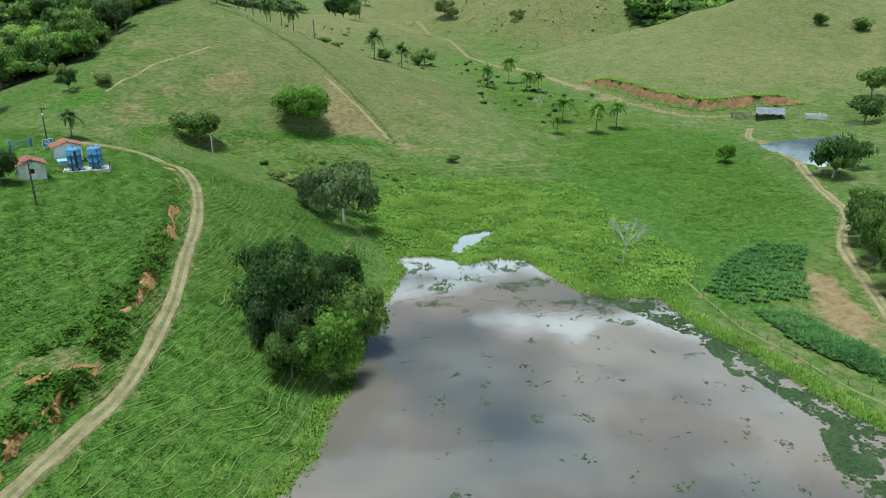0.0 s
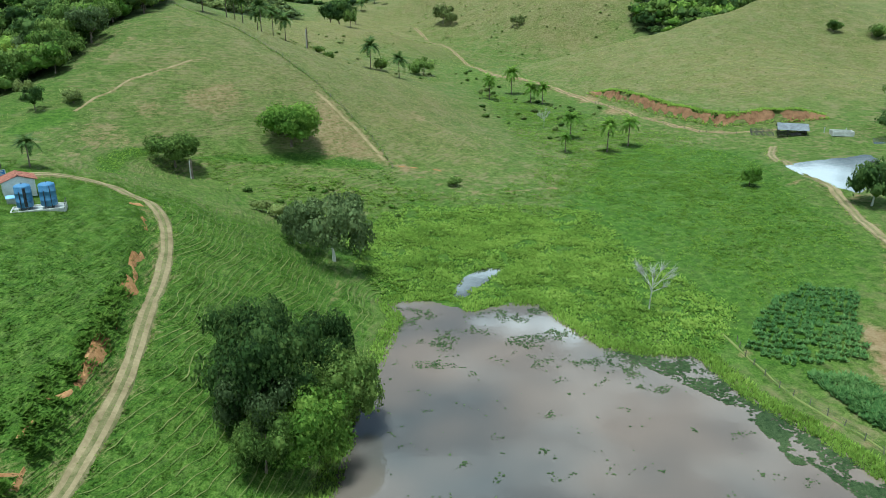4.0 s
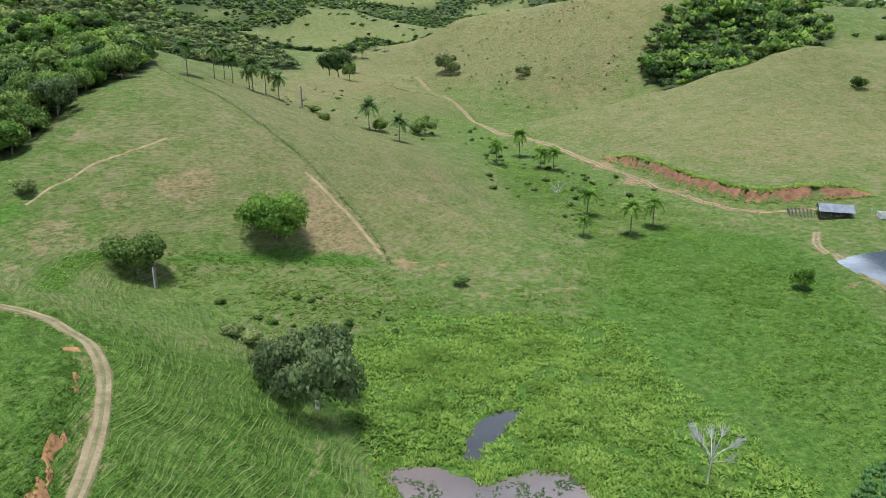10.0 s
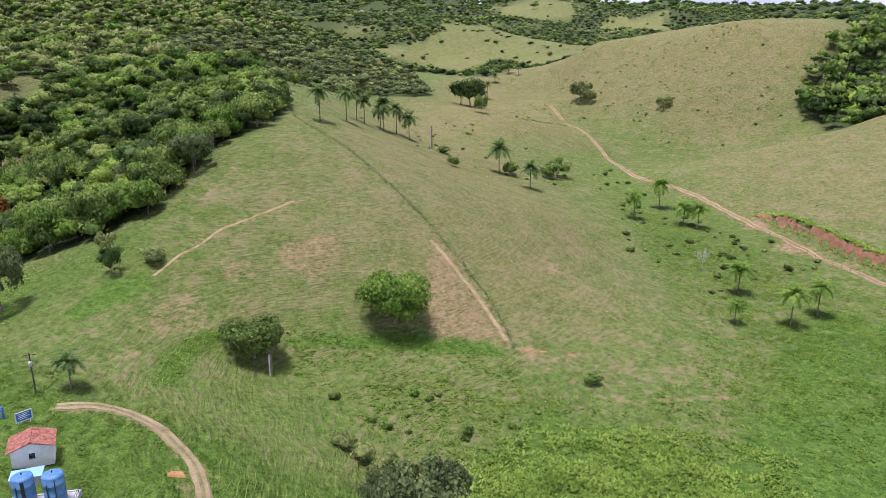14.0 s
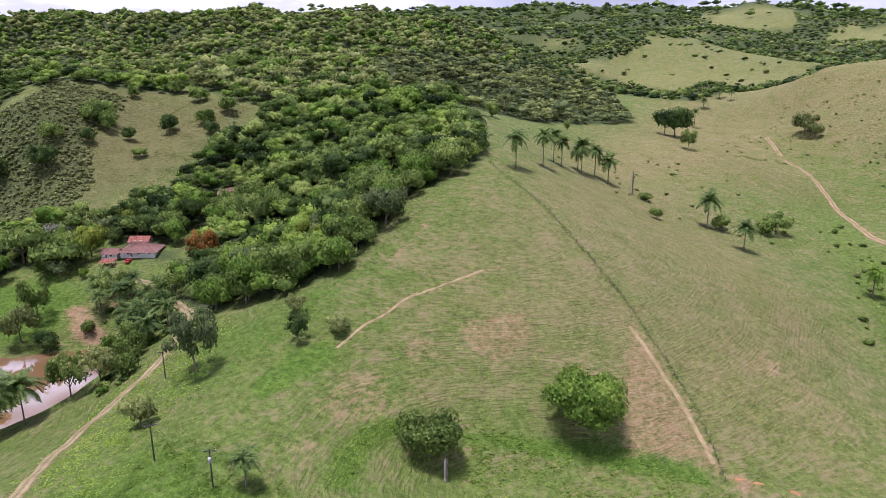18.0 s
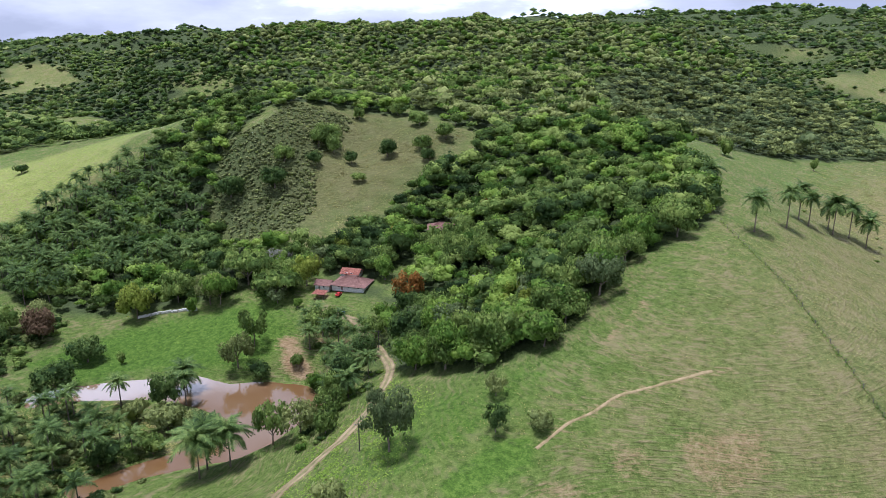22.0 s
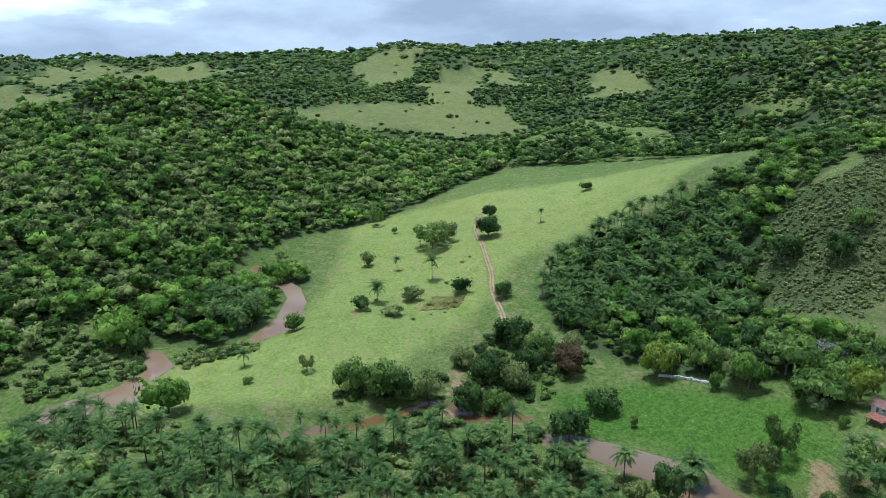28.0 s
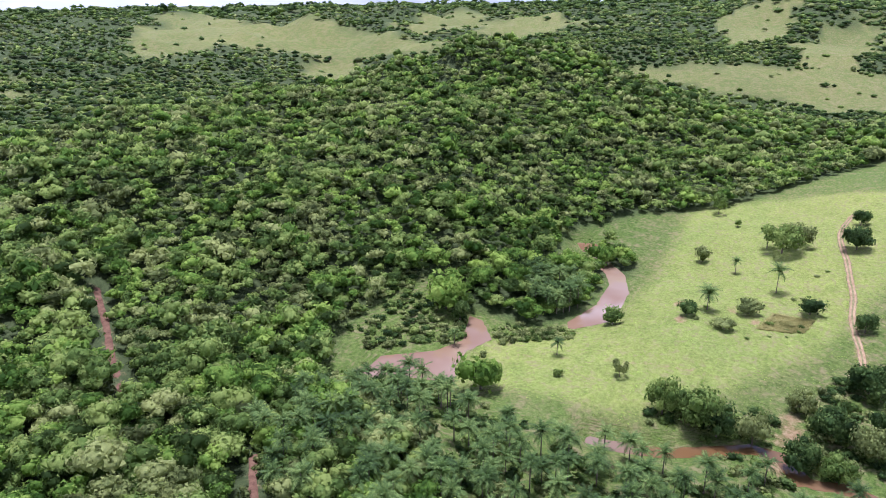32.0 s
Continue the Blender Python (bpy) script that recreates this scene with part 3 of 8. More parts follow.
def sample_line(line, step):
    """Points along a rounded polyline, about step metres apart."""
    pts = [Vector((*p, 0)) for p in line]
    out = []
    for i in range(len(pts) - 1):
        a, b = pts[max(i - 1, 0)], pts[i]
        c, d = pts[i + 1], pts[min(i + 2, len(pts) - 1)]
        n = max(2, int((c - b).length / step))
        for k in range(n):
            t = k / n
            out.append(0.5 * (2 * b + (c - a) * t + (2 * a - 5 * b + 4 * c - d) * t * t + (3 * b - a - 3 * c + d) * t ** 3))
    return out + [pts[-1]]


# ---- ground ----
def spacing(dense_from, dense_to, step, lo, hi):
    mid = np.arange(dense_from, dense_to + 0.1, step)
    up, v, s = [], dense_to, step
    while v < hi:
        s *= 1.05
        v += s
        up.append(v)
    down, v, s = [], dense_from, step
    while v > lo:
        s *= 1.05
        v -= s
        down.append(v)
    return np.array(down[::-1] + list(mid) + up)


ROADS = (
    ("road_pond", ((-66, 0), (-59, 25), (-52, 52), (-49, 67), (-46.5, 77), (-44.5, 86), (-44, 95), (-45, 109), (-47.3, 124), (-50.5, 140), (-55.5, 156), (-61, 165), (-68, 171), (-77, 174.8), (-85, 174.6), (-91, 172)), 2.3, EARTH_ROAD, True,
     "pale sandy farm track with two worn wheel ruts"),
    ("road_home", ((-124, 146), (-133.3, 163), (-144.1, 177.5), (-152, 193), (-153, 206), (-156, 222), (-166, 240), (-180, 254), (-206, 269), (-222, 275), (-234, 272)), 2.8, EARTH_ROAD, True,
     "sandy farm track leading up to the tiled houses"),
    ("road_east", ((79, 106), (81, 120), (83.5, 130), (87.5, 146), (92.5, 158), (99, 168), (103, 180), (105, 194), (109, 214), (110.5, 232), (110.5, 250), (112, 262), (117, 272)), 2.4, EARTH_ROAD, True, "sandy farm track beside the small pond"),
    ("road_valley", ((128, 296), (113, 299), (104, 306), (96, 322), (86, 345), (76, 372), (65, 405), (50, 440), (31, 466), (22, 500), (15, 550), (2, 605), (-10, 650), (-24, 700)), 3.2, RED_ROAD, True,
     "reddish earth road running up the valley"),
    ("road_field", ((-365, 181), (-380, 182), (-411, 183), (-434, 186), (-471, 187), (-510, 189), (-540, 200)), 2.8, RED_ROAD, True, "bare reddish track across the green pasture"),
    ("road_wood", ((-232, -60), (-240.1, -70.3), (-258.9, -92), (-280.4, -116.6), (-290, -128)), 2.4, WOOD_EARTH, False, "bare dark red earth track in the dark wood"),
    ("road_grove", ((-222, -2), (-214, 3.4), (-200.6, 12.8), (-190, 20)), 2.2, WOOD_EARTH, False, "short red earth track under the grove palms"),
    ("path_shore", ((51.5, 141), (52.4, 136.9), (54.6, 123.8), (56.7, 116.1), (60.0, 109.7), (63.3, 100.4), (66.5, 95), (71, 86)), 0.38, TRODDEN, False, "thin worn footpath between the pond and the crop plot"),
    ("path_strip", ((-43.9, 272.4), (-37.7, 267.3), (-31.5, 260.9), (-24.8, 252.9), (-18.9, 244.1)), 1.1, PATH_EARTH, False, "bare sandy strip trodden beside the spur fence"),
    ("path_ridge", ((-84, 269), (-87.1, 265.6), (-92.2, 258.3), (-98.5, 250.7), (-100.6, 245.3), (-104.1, 236.8), (-105.2, 226.7)), 0.65, PATH_EARTH, False, "thin pale cattle path up the pasture spur"),
)
PASTURE_PATHS = (
    (((-105.2, 226.7), (-104.1, 236.8), (-100.6, 245.3), (-98.5, 250.7), (-92.2, 258.3), (-87.1, 265.6), (-80, 272)), 1.8, 0.34),
    (((-111, 266), (-110.2, 276.6), (-109.8, 286)), 1.7, 0.42),
    (((-18.9, 244.1), (-24.8, 252.9), (-31.5, 260.9), (-37.7, 267.3), (-43.9, 272.4)), 2.4, 0.5),
    (((-14, 241), (-6, 238), (10, 230), (36, 236)), 0.8, 0.5),
    (((-69, 219.5), (-55, 223.5), (-38, 228.5), (-19, 234.5)), 0.7, 0.42),
    (((-25, 166), (-22, 158), (-23, 150)), 0.7, 0.4),
    (((-336, 46), (-339, 83), (-339, 118), (-342, 152)), 1.0, 0.4),
    (((-53, 62), (-57, 84), (-50, 89)), 1.4, 0.45),
)
BARE_PATCHES = (((-312, 152), 8, 5, 0.7), ((-294, 146), 8, 5, 0.7), ((-403, 110), 5, 4, 0.75), ((-403, 133), 6, 3, 0.6), ((-228, 252), 6, 4, 0.75), ((-224, 262), 5, 4, 0.55), ((-394, -1), 8, 5, 0.5), ((-13, 243.5), 5, 2.2, 0.7), ((-4, 243), 4, 1.6, 0.55), ((-10, 290), 5, 9, 0.45), ((-318, 152), 7, 5, 0.6), ((-307, 148), 5, 4, 0.55), ((-285, 170), 6, 3, 0.4),
                ((-222, 249), 9, 4, 0.95), ((-233, 254), 6, 4, 0.8), ((-205, 252), 6, 3, 0.6), ((-243, 279), 6, 5, 0.5), ((-383, 111), 5, 3, 0.8), ((-394, 143), 4, 3, 0.7), ((-212, 262), 7, 6, 0.6), ((-228, 268), 6, 6, 0.45),
                ((112, 209), 2, 2, 0.8), ((73, 383), 6, 10, 0.75), ((80, 353), 7, 9, 0.7), ((92, 336), 6, 5, 0.55), ((102, 315), 5, 4, 0.5), ((104, 227), 2.5, 1.5, 0.7), ((-52, 88), 3, 2.5, 0.6), ((-2, 610), 6, 25, 0.4))
# grazed-bare fields on the spur: outline, strength
BARE_FIELDS = (([(-44.4, 267.8), (-40.9, 272.4), (-18.6, 244.2), (-35.9, 234.1), (-42.7, 243.9)], 0.56), ([(-84, 250), (-69.1, 262), (-62, 254), (-69.6, 241), (-79, 243)], 0.52),
               ([(-95, 237.6), (-88.0, 244), (-81, 239.5), (-88.5, 230.6)], 0.44), ([(-87.9, 224.3), (-81.7, 230.9), (-77.9, 227.1), (-83.8, 220.2)], 0.42), ([(-98.6, 205.5), (-101.0, 221.3), (-92.0, 229.5), (-83.8, 217.0), (-89.4, 203.2)], 0.42),
               ([(75.5, 140.5), (73, 131.2), (69.7, 122.0), (70.6, 115.6), (71.4, 107), (79, 117), (77.5, 126), (79.5, 136)], 0.95), ([(-6.1, 289.4), (-1.1, 292.2), (2.9, 278.7), (-2.4, 276.7)], 0.42), ([(-98, 194.4), (-93.0, 201.4), (-85.6, 198.7), (-90.9, 190.6)], 0.34), ([(-62, 244), (-55, 262), (-44, 266), (-45, 246)], 0.30))
# open pasture on the distant hills: outlines
FAR_PASTURES = (
    [(-190, 1180), (-120, 1110), (-60, 1150), (10, 1260), (0, 1450), (-90, 1500), (-190, 1530), (-250, 1500), (-240, 1400), (-290, 1330), (-330, 1240), (-260, 1190)],
    [(-416, 2700), (-219, 2988), (-35, 2930), (-20, 2300), (-216, 2330)], [(75, 2100), (200, 1950), (240, 2300), (90, 2350)],
    [(-832, 290), (-900, 330), (-960, 420), (-863, 455), (-790, 455), (-715, 368)], [(-1200, 225), (-1300, 226), (-1560, 290), (-1590, 350), (-1356, 330), (-1208, 270)],
    [(-1332, 518), (-1335, 560), (-1240, 575), (-1180, 563), (-1206, 500)], [(-1127, 150), (-1186, 195), (-1198, 253), (-1118, 240), (-1080, 173)],
    [(-760, 600), (-735, 640), (-720, 690), (-745, 730), (-790, 730), (-800, 660)], [(-668, 640), (-690, 690), (-600, 640), (-540, 600), (-584, 590)],
    [(-1559, 372), (-1556, 415), (-1363, 420), (-1383, 376)], [(-815, 520), (-853, 586), (-800, 610), (-750, 560)],
    [(-1600, -1295), (-1768, -1235), (-1560, -845), (-1500, -679), (-1450, -504), (-1310, -340), (-1270, -392), (-1310, -486), (-1250, -570), (-1290, -700), (-1150, -735), (-1030, -745), (-1180, -920), (-1420, -1150)],
    [(-1552, -536), (-2199, -680), (-2250, -560), (-1530, -350), (-1464, -440)], [(-1115, -519), (-1200, -560), (-1260, -520), (-1180, -440), (-1100, -470)],
    [(-1430, -336), (-1815, -420), (-1800, -300), (-1614, -150), (-1560, -200), (-1500, -290)],
    [(-1120, -10), (-1183, 70), (-1205, 178), (-1190, 336), (-1073, 340), (-1020, 243), (-1075, 174), (-1080, 99)],
    [(-1607, 100), (-1740, 140), (-1720, 235), (-1450, 215), (-1399, 176), (-1483, 130)],
    [(-2300, 1200), (-2500, 1300), (-2400, 1450), (-2150, 1380)], [(-1750, -1400), (-2000, -1250), (-1850, -1100), (-1650, -1200)], [(-3100, 350), (-3200, 600), (-2900, 650), (-2800, 450)])
OPEN_NORTH = [(-170, 420), (-125, 690), (-120, 790), (-60, 860), (160, 900), (420, 900), (700, 700), (600, 200), (0, 0)]


def far_cover(x, y):
    """Above zero where the distant hills are wooded."""
    c = 0.75 + 0.35 * ripple(x, y, 520, 31) + 0.40 * ripple(x, y, 170, 33)
    for ring in FAR_PASTURES:
        c = c - 2.6 * np.clip(0.5 + (polygon_depth(x, y, ring) + 14 * ripple(x, y, 90, 35)) / 30, 0, 1)
    c = np.where(polygon_depth(x, y, OPEN_NORTH) > 0, -1, c)
    return np.where((np.hypot(x + 150, y - 220) < 600) | ((y < -100) & (x > -230)), -1, c)


WOODS = []
# open ground inside the woods: houses, drive and lawns
CLEARINGS = ((-469, -204, 11), (-455, -196, 9), (-483, -211, 9), (-238.6, 290, 6.5), (-247, 284, 2.5), (-247.5, 299.5, 3), (-240.5, 347, 6.5), (-190, 312, 2.5), (-183, 305.5, 1.5), (-178.5, 300, 1.5), (-194, 288, 2.5), (-188, 285, 1.5), (-182.5, 279, 1.5), (-238, 280, 5), (-229, 274, 5),
             (-224, 325, 9), (-231, 335, 7), (-215, 275, 6), (-243, 276, 6), (-240.5, 338, 7), (-222, 284, 5), (-200, 275, 5), (-230, 300, 5), (-232, 312, 5), (-226, 318, 5), (-220, 296, 5), (-214, 284, 4), (-216, 272, 5), (-224, 254, 4))
SPUR_WOOD = [(-121, 356), (-124, 325), (-131, 306), (-125, 277), (-127, 262), (-138, 246), (-150, 246), (-170, 246), (-192, 258), (-208, 274), (-224, 286), (-252, 290), (-272, 302), (-275, 330),
             (-285, 400), (-285, 440), (-250, 480), (-215, 470), (-170, 440), (-140, 392)]
CONE_WOOD = [(-270, 300), (-300, 296), (-362, 300), (-385, 325), (-400, 360), (-425, 385), (-455, 365), (-452, 319), (-440, 270), (-436, 238), (-400, 205), (-361, 206), (-330, 215), (-285, 262)]
BACK_WOOD = [(-176, 440), (-235, 480), (-290, 450), (-320, 445), (-400, 470), (-480, 460), (-560, 520), (-680, 560), (-900, 640), (-980, 600), (-1080, 560), (-1050, 900), (-780, 1200), (-500, 1150),
             (-330, 950), (-280, 860), (-330, 760), (-320, 620), (-250, 520)]
SOUTH_WOOD_EDGE = [(-130, 110), (-180, 70), (-235, 55), (-262, 20), (-285, -20), (-330, -30), (-372, -20), (-405, 5), (-440, 40), (-490, 40), (-540, 78), (-600, 160), (-680, 230), (-800, 290), (-960, 200), (-900, -40),
                   (-760, -160), (-640, -260), (-500, -320), (-300, -300), (-180, -140), (-120, -30)]
RIVER_WOOD = [(-404, 7), (-430, 40), (-487, 66), (-460, 84), (-440, 82), (-436, 70), (-400, 68), (-377, 60), (-366, 44), (-372, 22), (-372, 0)]
NORTH_WOOD = [(150, 618), (165, 560), (235, 572), (300, 630), (320, 720), (230, 720), (170, 660)]
WEST_WOOD = [(-580, 405), (-600, 350), (-640, 300), (-700, 250), (-830, 320), (-800, 420), (-980, 560), (-900, 640), (-680, 560), (-560, 500)]
SCRUB_HILL = [(-185, 520), (-150, 600), (-125, 690), (-170, 800), (-260, 860), (-330, 760), (-320, 620), (-250, 520)]
CONE_SCRUB = [(-392, 332), (-376, 348), (-408, 388), (-374, 414), (-354, 382), (-338, 354), (-312, 332), (-300, 312), (-330, 298), (-368, 302)]
CONE_TOP = [(-398, 376), (-425, 385), (-432, 420), (-400, 450), (-350, 446), (-372, 428), (-398, 410), (-408, 392)]
WOODS += [
    (CONE_TOP, "cone_fringe", "fringe of bright green trees on the round hilltop", 6.4, 4.4, (LEAF_MID, LEAF_BRIGHT, LEAF_DEEP), "near", 0.0, 1.0),
    (SCRUB_HILL, "scrub_wood", "pale olive scrub and young trees on the far slope", 6.0, 3.8, (LEAF_OLIVE, LEAF_SAGE, LEAF_OLIVE), "mid", 0.0, 0.8),
    (SPUR_WOOD, "hillside_wood", "dense mixed wood of bright and dark green crowns", 6.9, 5.3, (LEAF_MID, LEAF_BRIGHT, LEAF_MID, LEAF_DEEP, LEAF_BRIGHT), "near", 0.0, 1.0),
    (CONE_WOOD, "cone_wood", "dark green wood climbing the round hill", 6.6, 4.4, (LEAF_DEEP, LEAF_MID, LEAF_BRIGHT, LEAF_MID), "near", 0.0, 1.0),
    (RIVER_WOOD, "river_wood", "thick bright wood and bamboo inside the river bend", 6.6, 4.8, (LEAF_BRIGHT, LEAF_MID, LEAF_BRIGHT, LEAF_DEEP), "near", 0.0, 1.0),
    (NORTH_WOOD, "hilltop_wood", "dense dark green wood behind the pasture crest", 7.5, 6.0, (LEAF_MID, LEAF_BRIGHT, LEAF_DEEP), "mid", 0.0, 1.1),
    (BACK_WOOD, "ridge_wood", "light and dark green scrubby wood over the ridge", 7.4, 4.7, (LEAF_OLIVE, LEAF_OLIVE, LEAF_MID, LEAF_BRIGHT, LEAF_OLIVE), "mid", 0.0, 0.9),
    (SOUTH_WOOD_EDGE, "valley_wood", "continuous dark green forest canopy over the hills", 6.0, 4.4, (LEAF_MID, LEAF_BRIGHT, LEAF_MID, LEAF_OLIVE), "mid", 0.0, 1.0),
    (WEST_WOOD, "pasture_wood", "dark green wood behind the open pasture", 7.4, 4.8, (LEAF_MID, LEAF_DEEP), "mid", -0.5, 0.9),
]


def blob(x, y, c, rx, ry, turn=0.0):
    u, v = x - c[0], y - c[1]
    if turn:
        u, v = u * math.cos(turn) + v * math.sin(turn), v * math.cos(turn) - u * math.sin(turn)
    return np.exp(-np.clip((u / rx) ** 2 + (v / ry) ** 2, 0, 40) ** 1.5)


def in_zone(x, y, ring, soft):
    return np.clip(0.5 + polygon_depth(x, y, ring) / soft, 0, 1)


def build_ground():
    gx, gy = spacing(-480, 200, 2.6, -4700, 3200), spacing(30, 480, 2.6, -4200, 4700)
    X, Y = np.meshgrid(gx, gy)
    Z = land(X, Y)
    nx, ny = len(gx), len(gy)
    idx = np.arange(nx * ny).reshape(ny, nx)
    quads = np.stack([idx[:-1, :-1], idx[:-1, 1:], idx[1:, 1:], idx[1:, :-1]], -1).reshape(-1, 4)
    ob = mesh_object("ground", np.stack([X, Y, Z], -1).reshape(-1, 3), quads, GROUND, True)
    x, y = X.ravel(), Y.ravel()
    dirt, dry, lush, wood = np.zeros_like(x), np.zeros_like(x), np.zeros_like(x), np.zeros_like(x)
    for c, rx, ry, k in BARE_PATCHES:
        dirt = np.maximum(dirt, k * blob(x, y, c, rx, ry))
    for ring, k in BARE_FIELDS:
        dirt = np.maximum(dirt, k * in_zone(x, y, ring, 5))
    for line, width, k in PASTURE_PATHS:
        dirt = np.maximum(dirt, k * np.clip(1.7 - line_distance(x, y, list(line))[0] / width, 0, 1))
    for line, side, rise, start, run in BANKS:
        d, _ = side_distance(x, y, line)
        d = d * side
        dirt = np.maximum(dirt, 0.45 * np.clip(1.25 - np.abs(d - start - run * 0.5) / (run * 0.6), 0, 1) * np.clip(0.35 + 1.3 * ripple(x, y, 13, 8), 0, 1))
    for _, line, width, _, _, _ in ROADS:
        dirt = np.maximum(dirt, 0.5 * np.clip(1.4 - line_distance(x, y, list(line))[0] / width, 0, 1))
    for ring, k in DRY_ZONES:
        dry = np.maximum(dry, k * in_zone(x, y, ring, 60))
    dry = np.maximum(dry, 0.5 * np.clip((np.hypot(x + 150, y - 220) - 620) / 200, 0, 1))
    for ring, k in LUSH_ZONES:
        lush = np.maximum(lush, k * in_zone(x, y, ring, 14))
    for ring, k in LUSH_STRIPS:
        lush = np.maximum(lush, k * in_zone(x, y, ring, 4))
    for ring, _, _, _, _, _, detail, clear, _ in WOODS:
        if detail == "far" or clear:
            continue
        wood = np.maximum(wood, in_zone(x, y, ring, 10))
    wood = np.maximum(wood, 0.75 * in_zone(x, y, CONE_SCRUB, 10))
    # no trees here: rough hill grass, darkened further to paint in a cloud shadow
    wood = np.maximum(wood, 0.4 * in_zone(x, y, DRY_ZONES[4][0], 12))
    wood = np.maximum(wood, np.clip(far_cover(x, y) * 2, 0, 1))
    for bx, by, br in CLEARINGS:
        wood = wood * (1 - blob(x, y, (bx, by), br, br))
    # mask of the river field that gets the sun-lightened grass colour
    open_field = ob.data.attributes.new("meadow", "FLOAT", "POINT")
    open_field.data.foreach_set("value", in_zone(x, y, RIVER_FIELD, 10).astype(np.float32))
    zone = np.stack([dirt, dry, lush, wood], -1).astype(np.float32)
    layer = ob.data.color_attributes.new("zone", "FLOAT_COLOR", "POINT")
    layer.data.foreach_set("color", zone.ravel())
    return tagged(ob, "rolling green pasture hills and wooded valleys with bare patches", "ground", kind="structure")


def build_waters():
    names = ("water_pond", "water_spring", "water_east", "water_home", "water_river", "water_bend", "water_pool", "water_creek")
    mats = (POND_WATER, CLEAR_WATER, CLEAR_WATER, MUD_WATER, RIVER_WATER, RIVER_WATER, CLEAR_WATER, MUD_WATER)
    labels = ("large grey-brown silty pond mirroring the clouds", "small open pool in the marsh mirroring the sky", "small bright pond beside the farm track",
              "muddy brown pond below the tiled houses", "wide muddy brown river pool by the wood", "muddy brown river bend under the trees", "tiny pool beyond the concrete tank", "shallow brown creek winding between bushes")
    for name, mat, label, (ring, level) in zip(names, mats, labels, WATERS):
        bm = bmesh.new()
        c = Vector((sum(p[0] for p in ring) / len(ring), sum(p[1] for p in ring) / len(ring), 0))
        vs = []
        for p in ring:
            v = Vector((*p, 0))
            d = (v - c).normalized() * (1.2 if name in ("water_pond", "water_east") else 0.0)
            vs.append(bm.verts.new((v.x + d.x, v.y + d.y, level)))
        bm.faces.new(vs)
        bmesh.ops.triangulate(bm, faces=bm.faces[:])
        bmesh.ops.recalc_face_normals(bm, faces=bm.faces[:])
        if bm.faces[0].normal.z < 0:
            bmesh.ops.reverse_faces(bm, faces=bm.faces[:])
        me = bpy.data.meshes.new(name)
        bm.to_mesh(me)
        bm.free()
        me.materials.append(mat)
        tagged(new(name, me), label, "water", kind="structure")


def build_road(name, line, width, mat, ruts, label):
    """A worn track draped over the ground: two wheel lanes with a raised, rough middle."""
    pts = sample_line(line, 1.6)
    across = np.array((-0.62, -0.5, -0.36, -0.22, -0.08, 0.08, 0.22, 0.36, 0.5, 0.62)) * width
    lift = np.array((-0.25, 0.06, 0.10, 0.10, 0.17, 0.17, 0.10, 0.10, 0.06, -0.25)) if ruts else np.array((-0.25, 0.06, 0.1, 0.12, 0.13, 0.13, 0.12, 0.1, 0.06, -0.25))
    verts = []
    for i, p in enumerate(pts):
        t = (pts[min(i + 1, len(pts) - 1)] - pts[max(i - 1, 0)]).normalized()
        s = Vector((t.y, -t.x, 0))
        wob = 1 + 0.14 * math.sin(i * 0.9) * math.sin(i * 0.37 + 1)
        for a in across:
            q = p + s * (a * wob + 0.25 * math.sin(i * 0.23))
            verts.append((q.x, q.y))
    v = np.array(verts)
    z = land(v[:, 0], v[:, 1]) + np.tile(lift, len(pts)) + 0.06
    k = len(across)
    quads = [(r * k + c, r * k + c + 1, (r + 1) * k + c + 1, (r + 1) * k + c) for r in range(len(pts) - 1) for c in range(k - 1)]
    ob = mesh_object(name, np.column_stack([v, z]), np.array(quads), VERGE if ruts else mat, True)
    if ruts:
        for side in (-1, 1):
            build_rut(ob, pts, side * 0.25 * width, 0.34 * width, mat)
    return tagged(ob, label, "road", kind="structure")


def build_rut(road, pts, offset, wide, mat):
    """One bare wheel lane with ragged edges, a little proud of the grassy track."""
    v, f = [], []
    for i, p in enumerate(pts):
        t = (pts[min(i + 1, len(pts) - 1)] - pts[max(i - 1, 0)]).normalized()
        s = Vector((t.y, -t.x, 0))
        w = wide * (0.56 + 0.07 * math.sin(i * 0.73 + offset * 5) + 0.09 * math.sin(i * 0.31 + offset * 9))
        wob = 1 + 0.14 * math.sin(i * 0.9) * math.sin(i * 0.37 + 1)
        for a in (-1.0, -0.5, 0.0, 0.5, 1.0):
            q = p + s * (offset * wob + a * w + 0.25 * math.sin(i * 0.23))
            v.append((q.x, q.y))
        if i:
            n = i * 5
            f += [(n - 5 + k, n - 4 + k, n + k + 1, n + k) for k in range(4)]
    v = np.array(v)
    z = land(v[:, 0], v[:, 1]) + 0.06 + np.tile((0.13, 0.15, 0.145, 0.15, 0.13), len(pts))
    mesh_object("rut", np.column_stack([v, z]), np.array(f), mat, True, road)


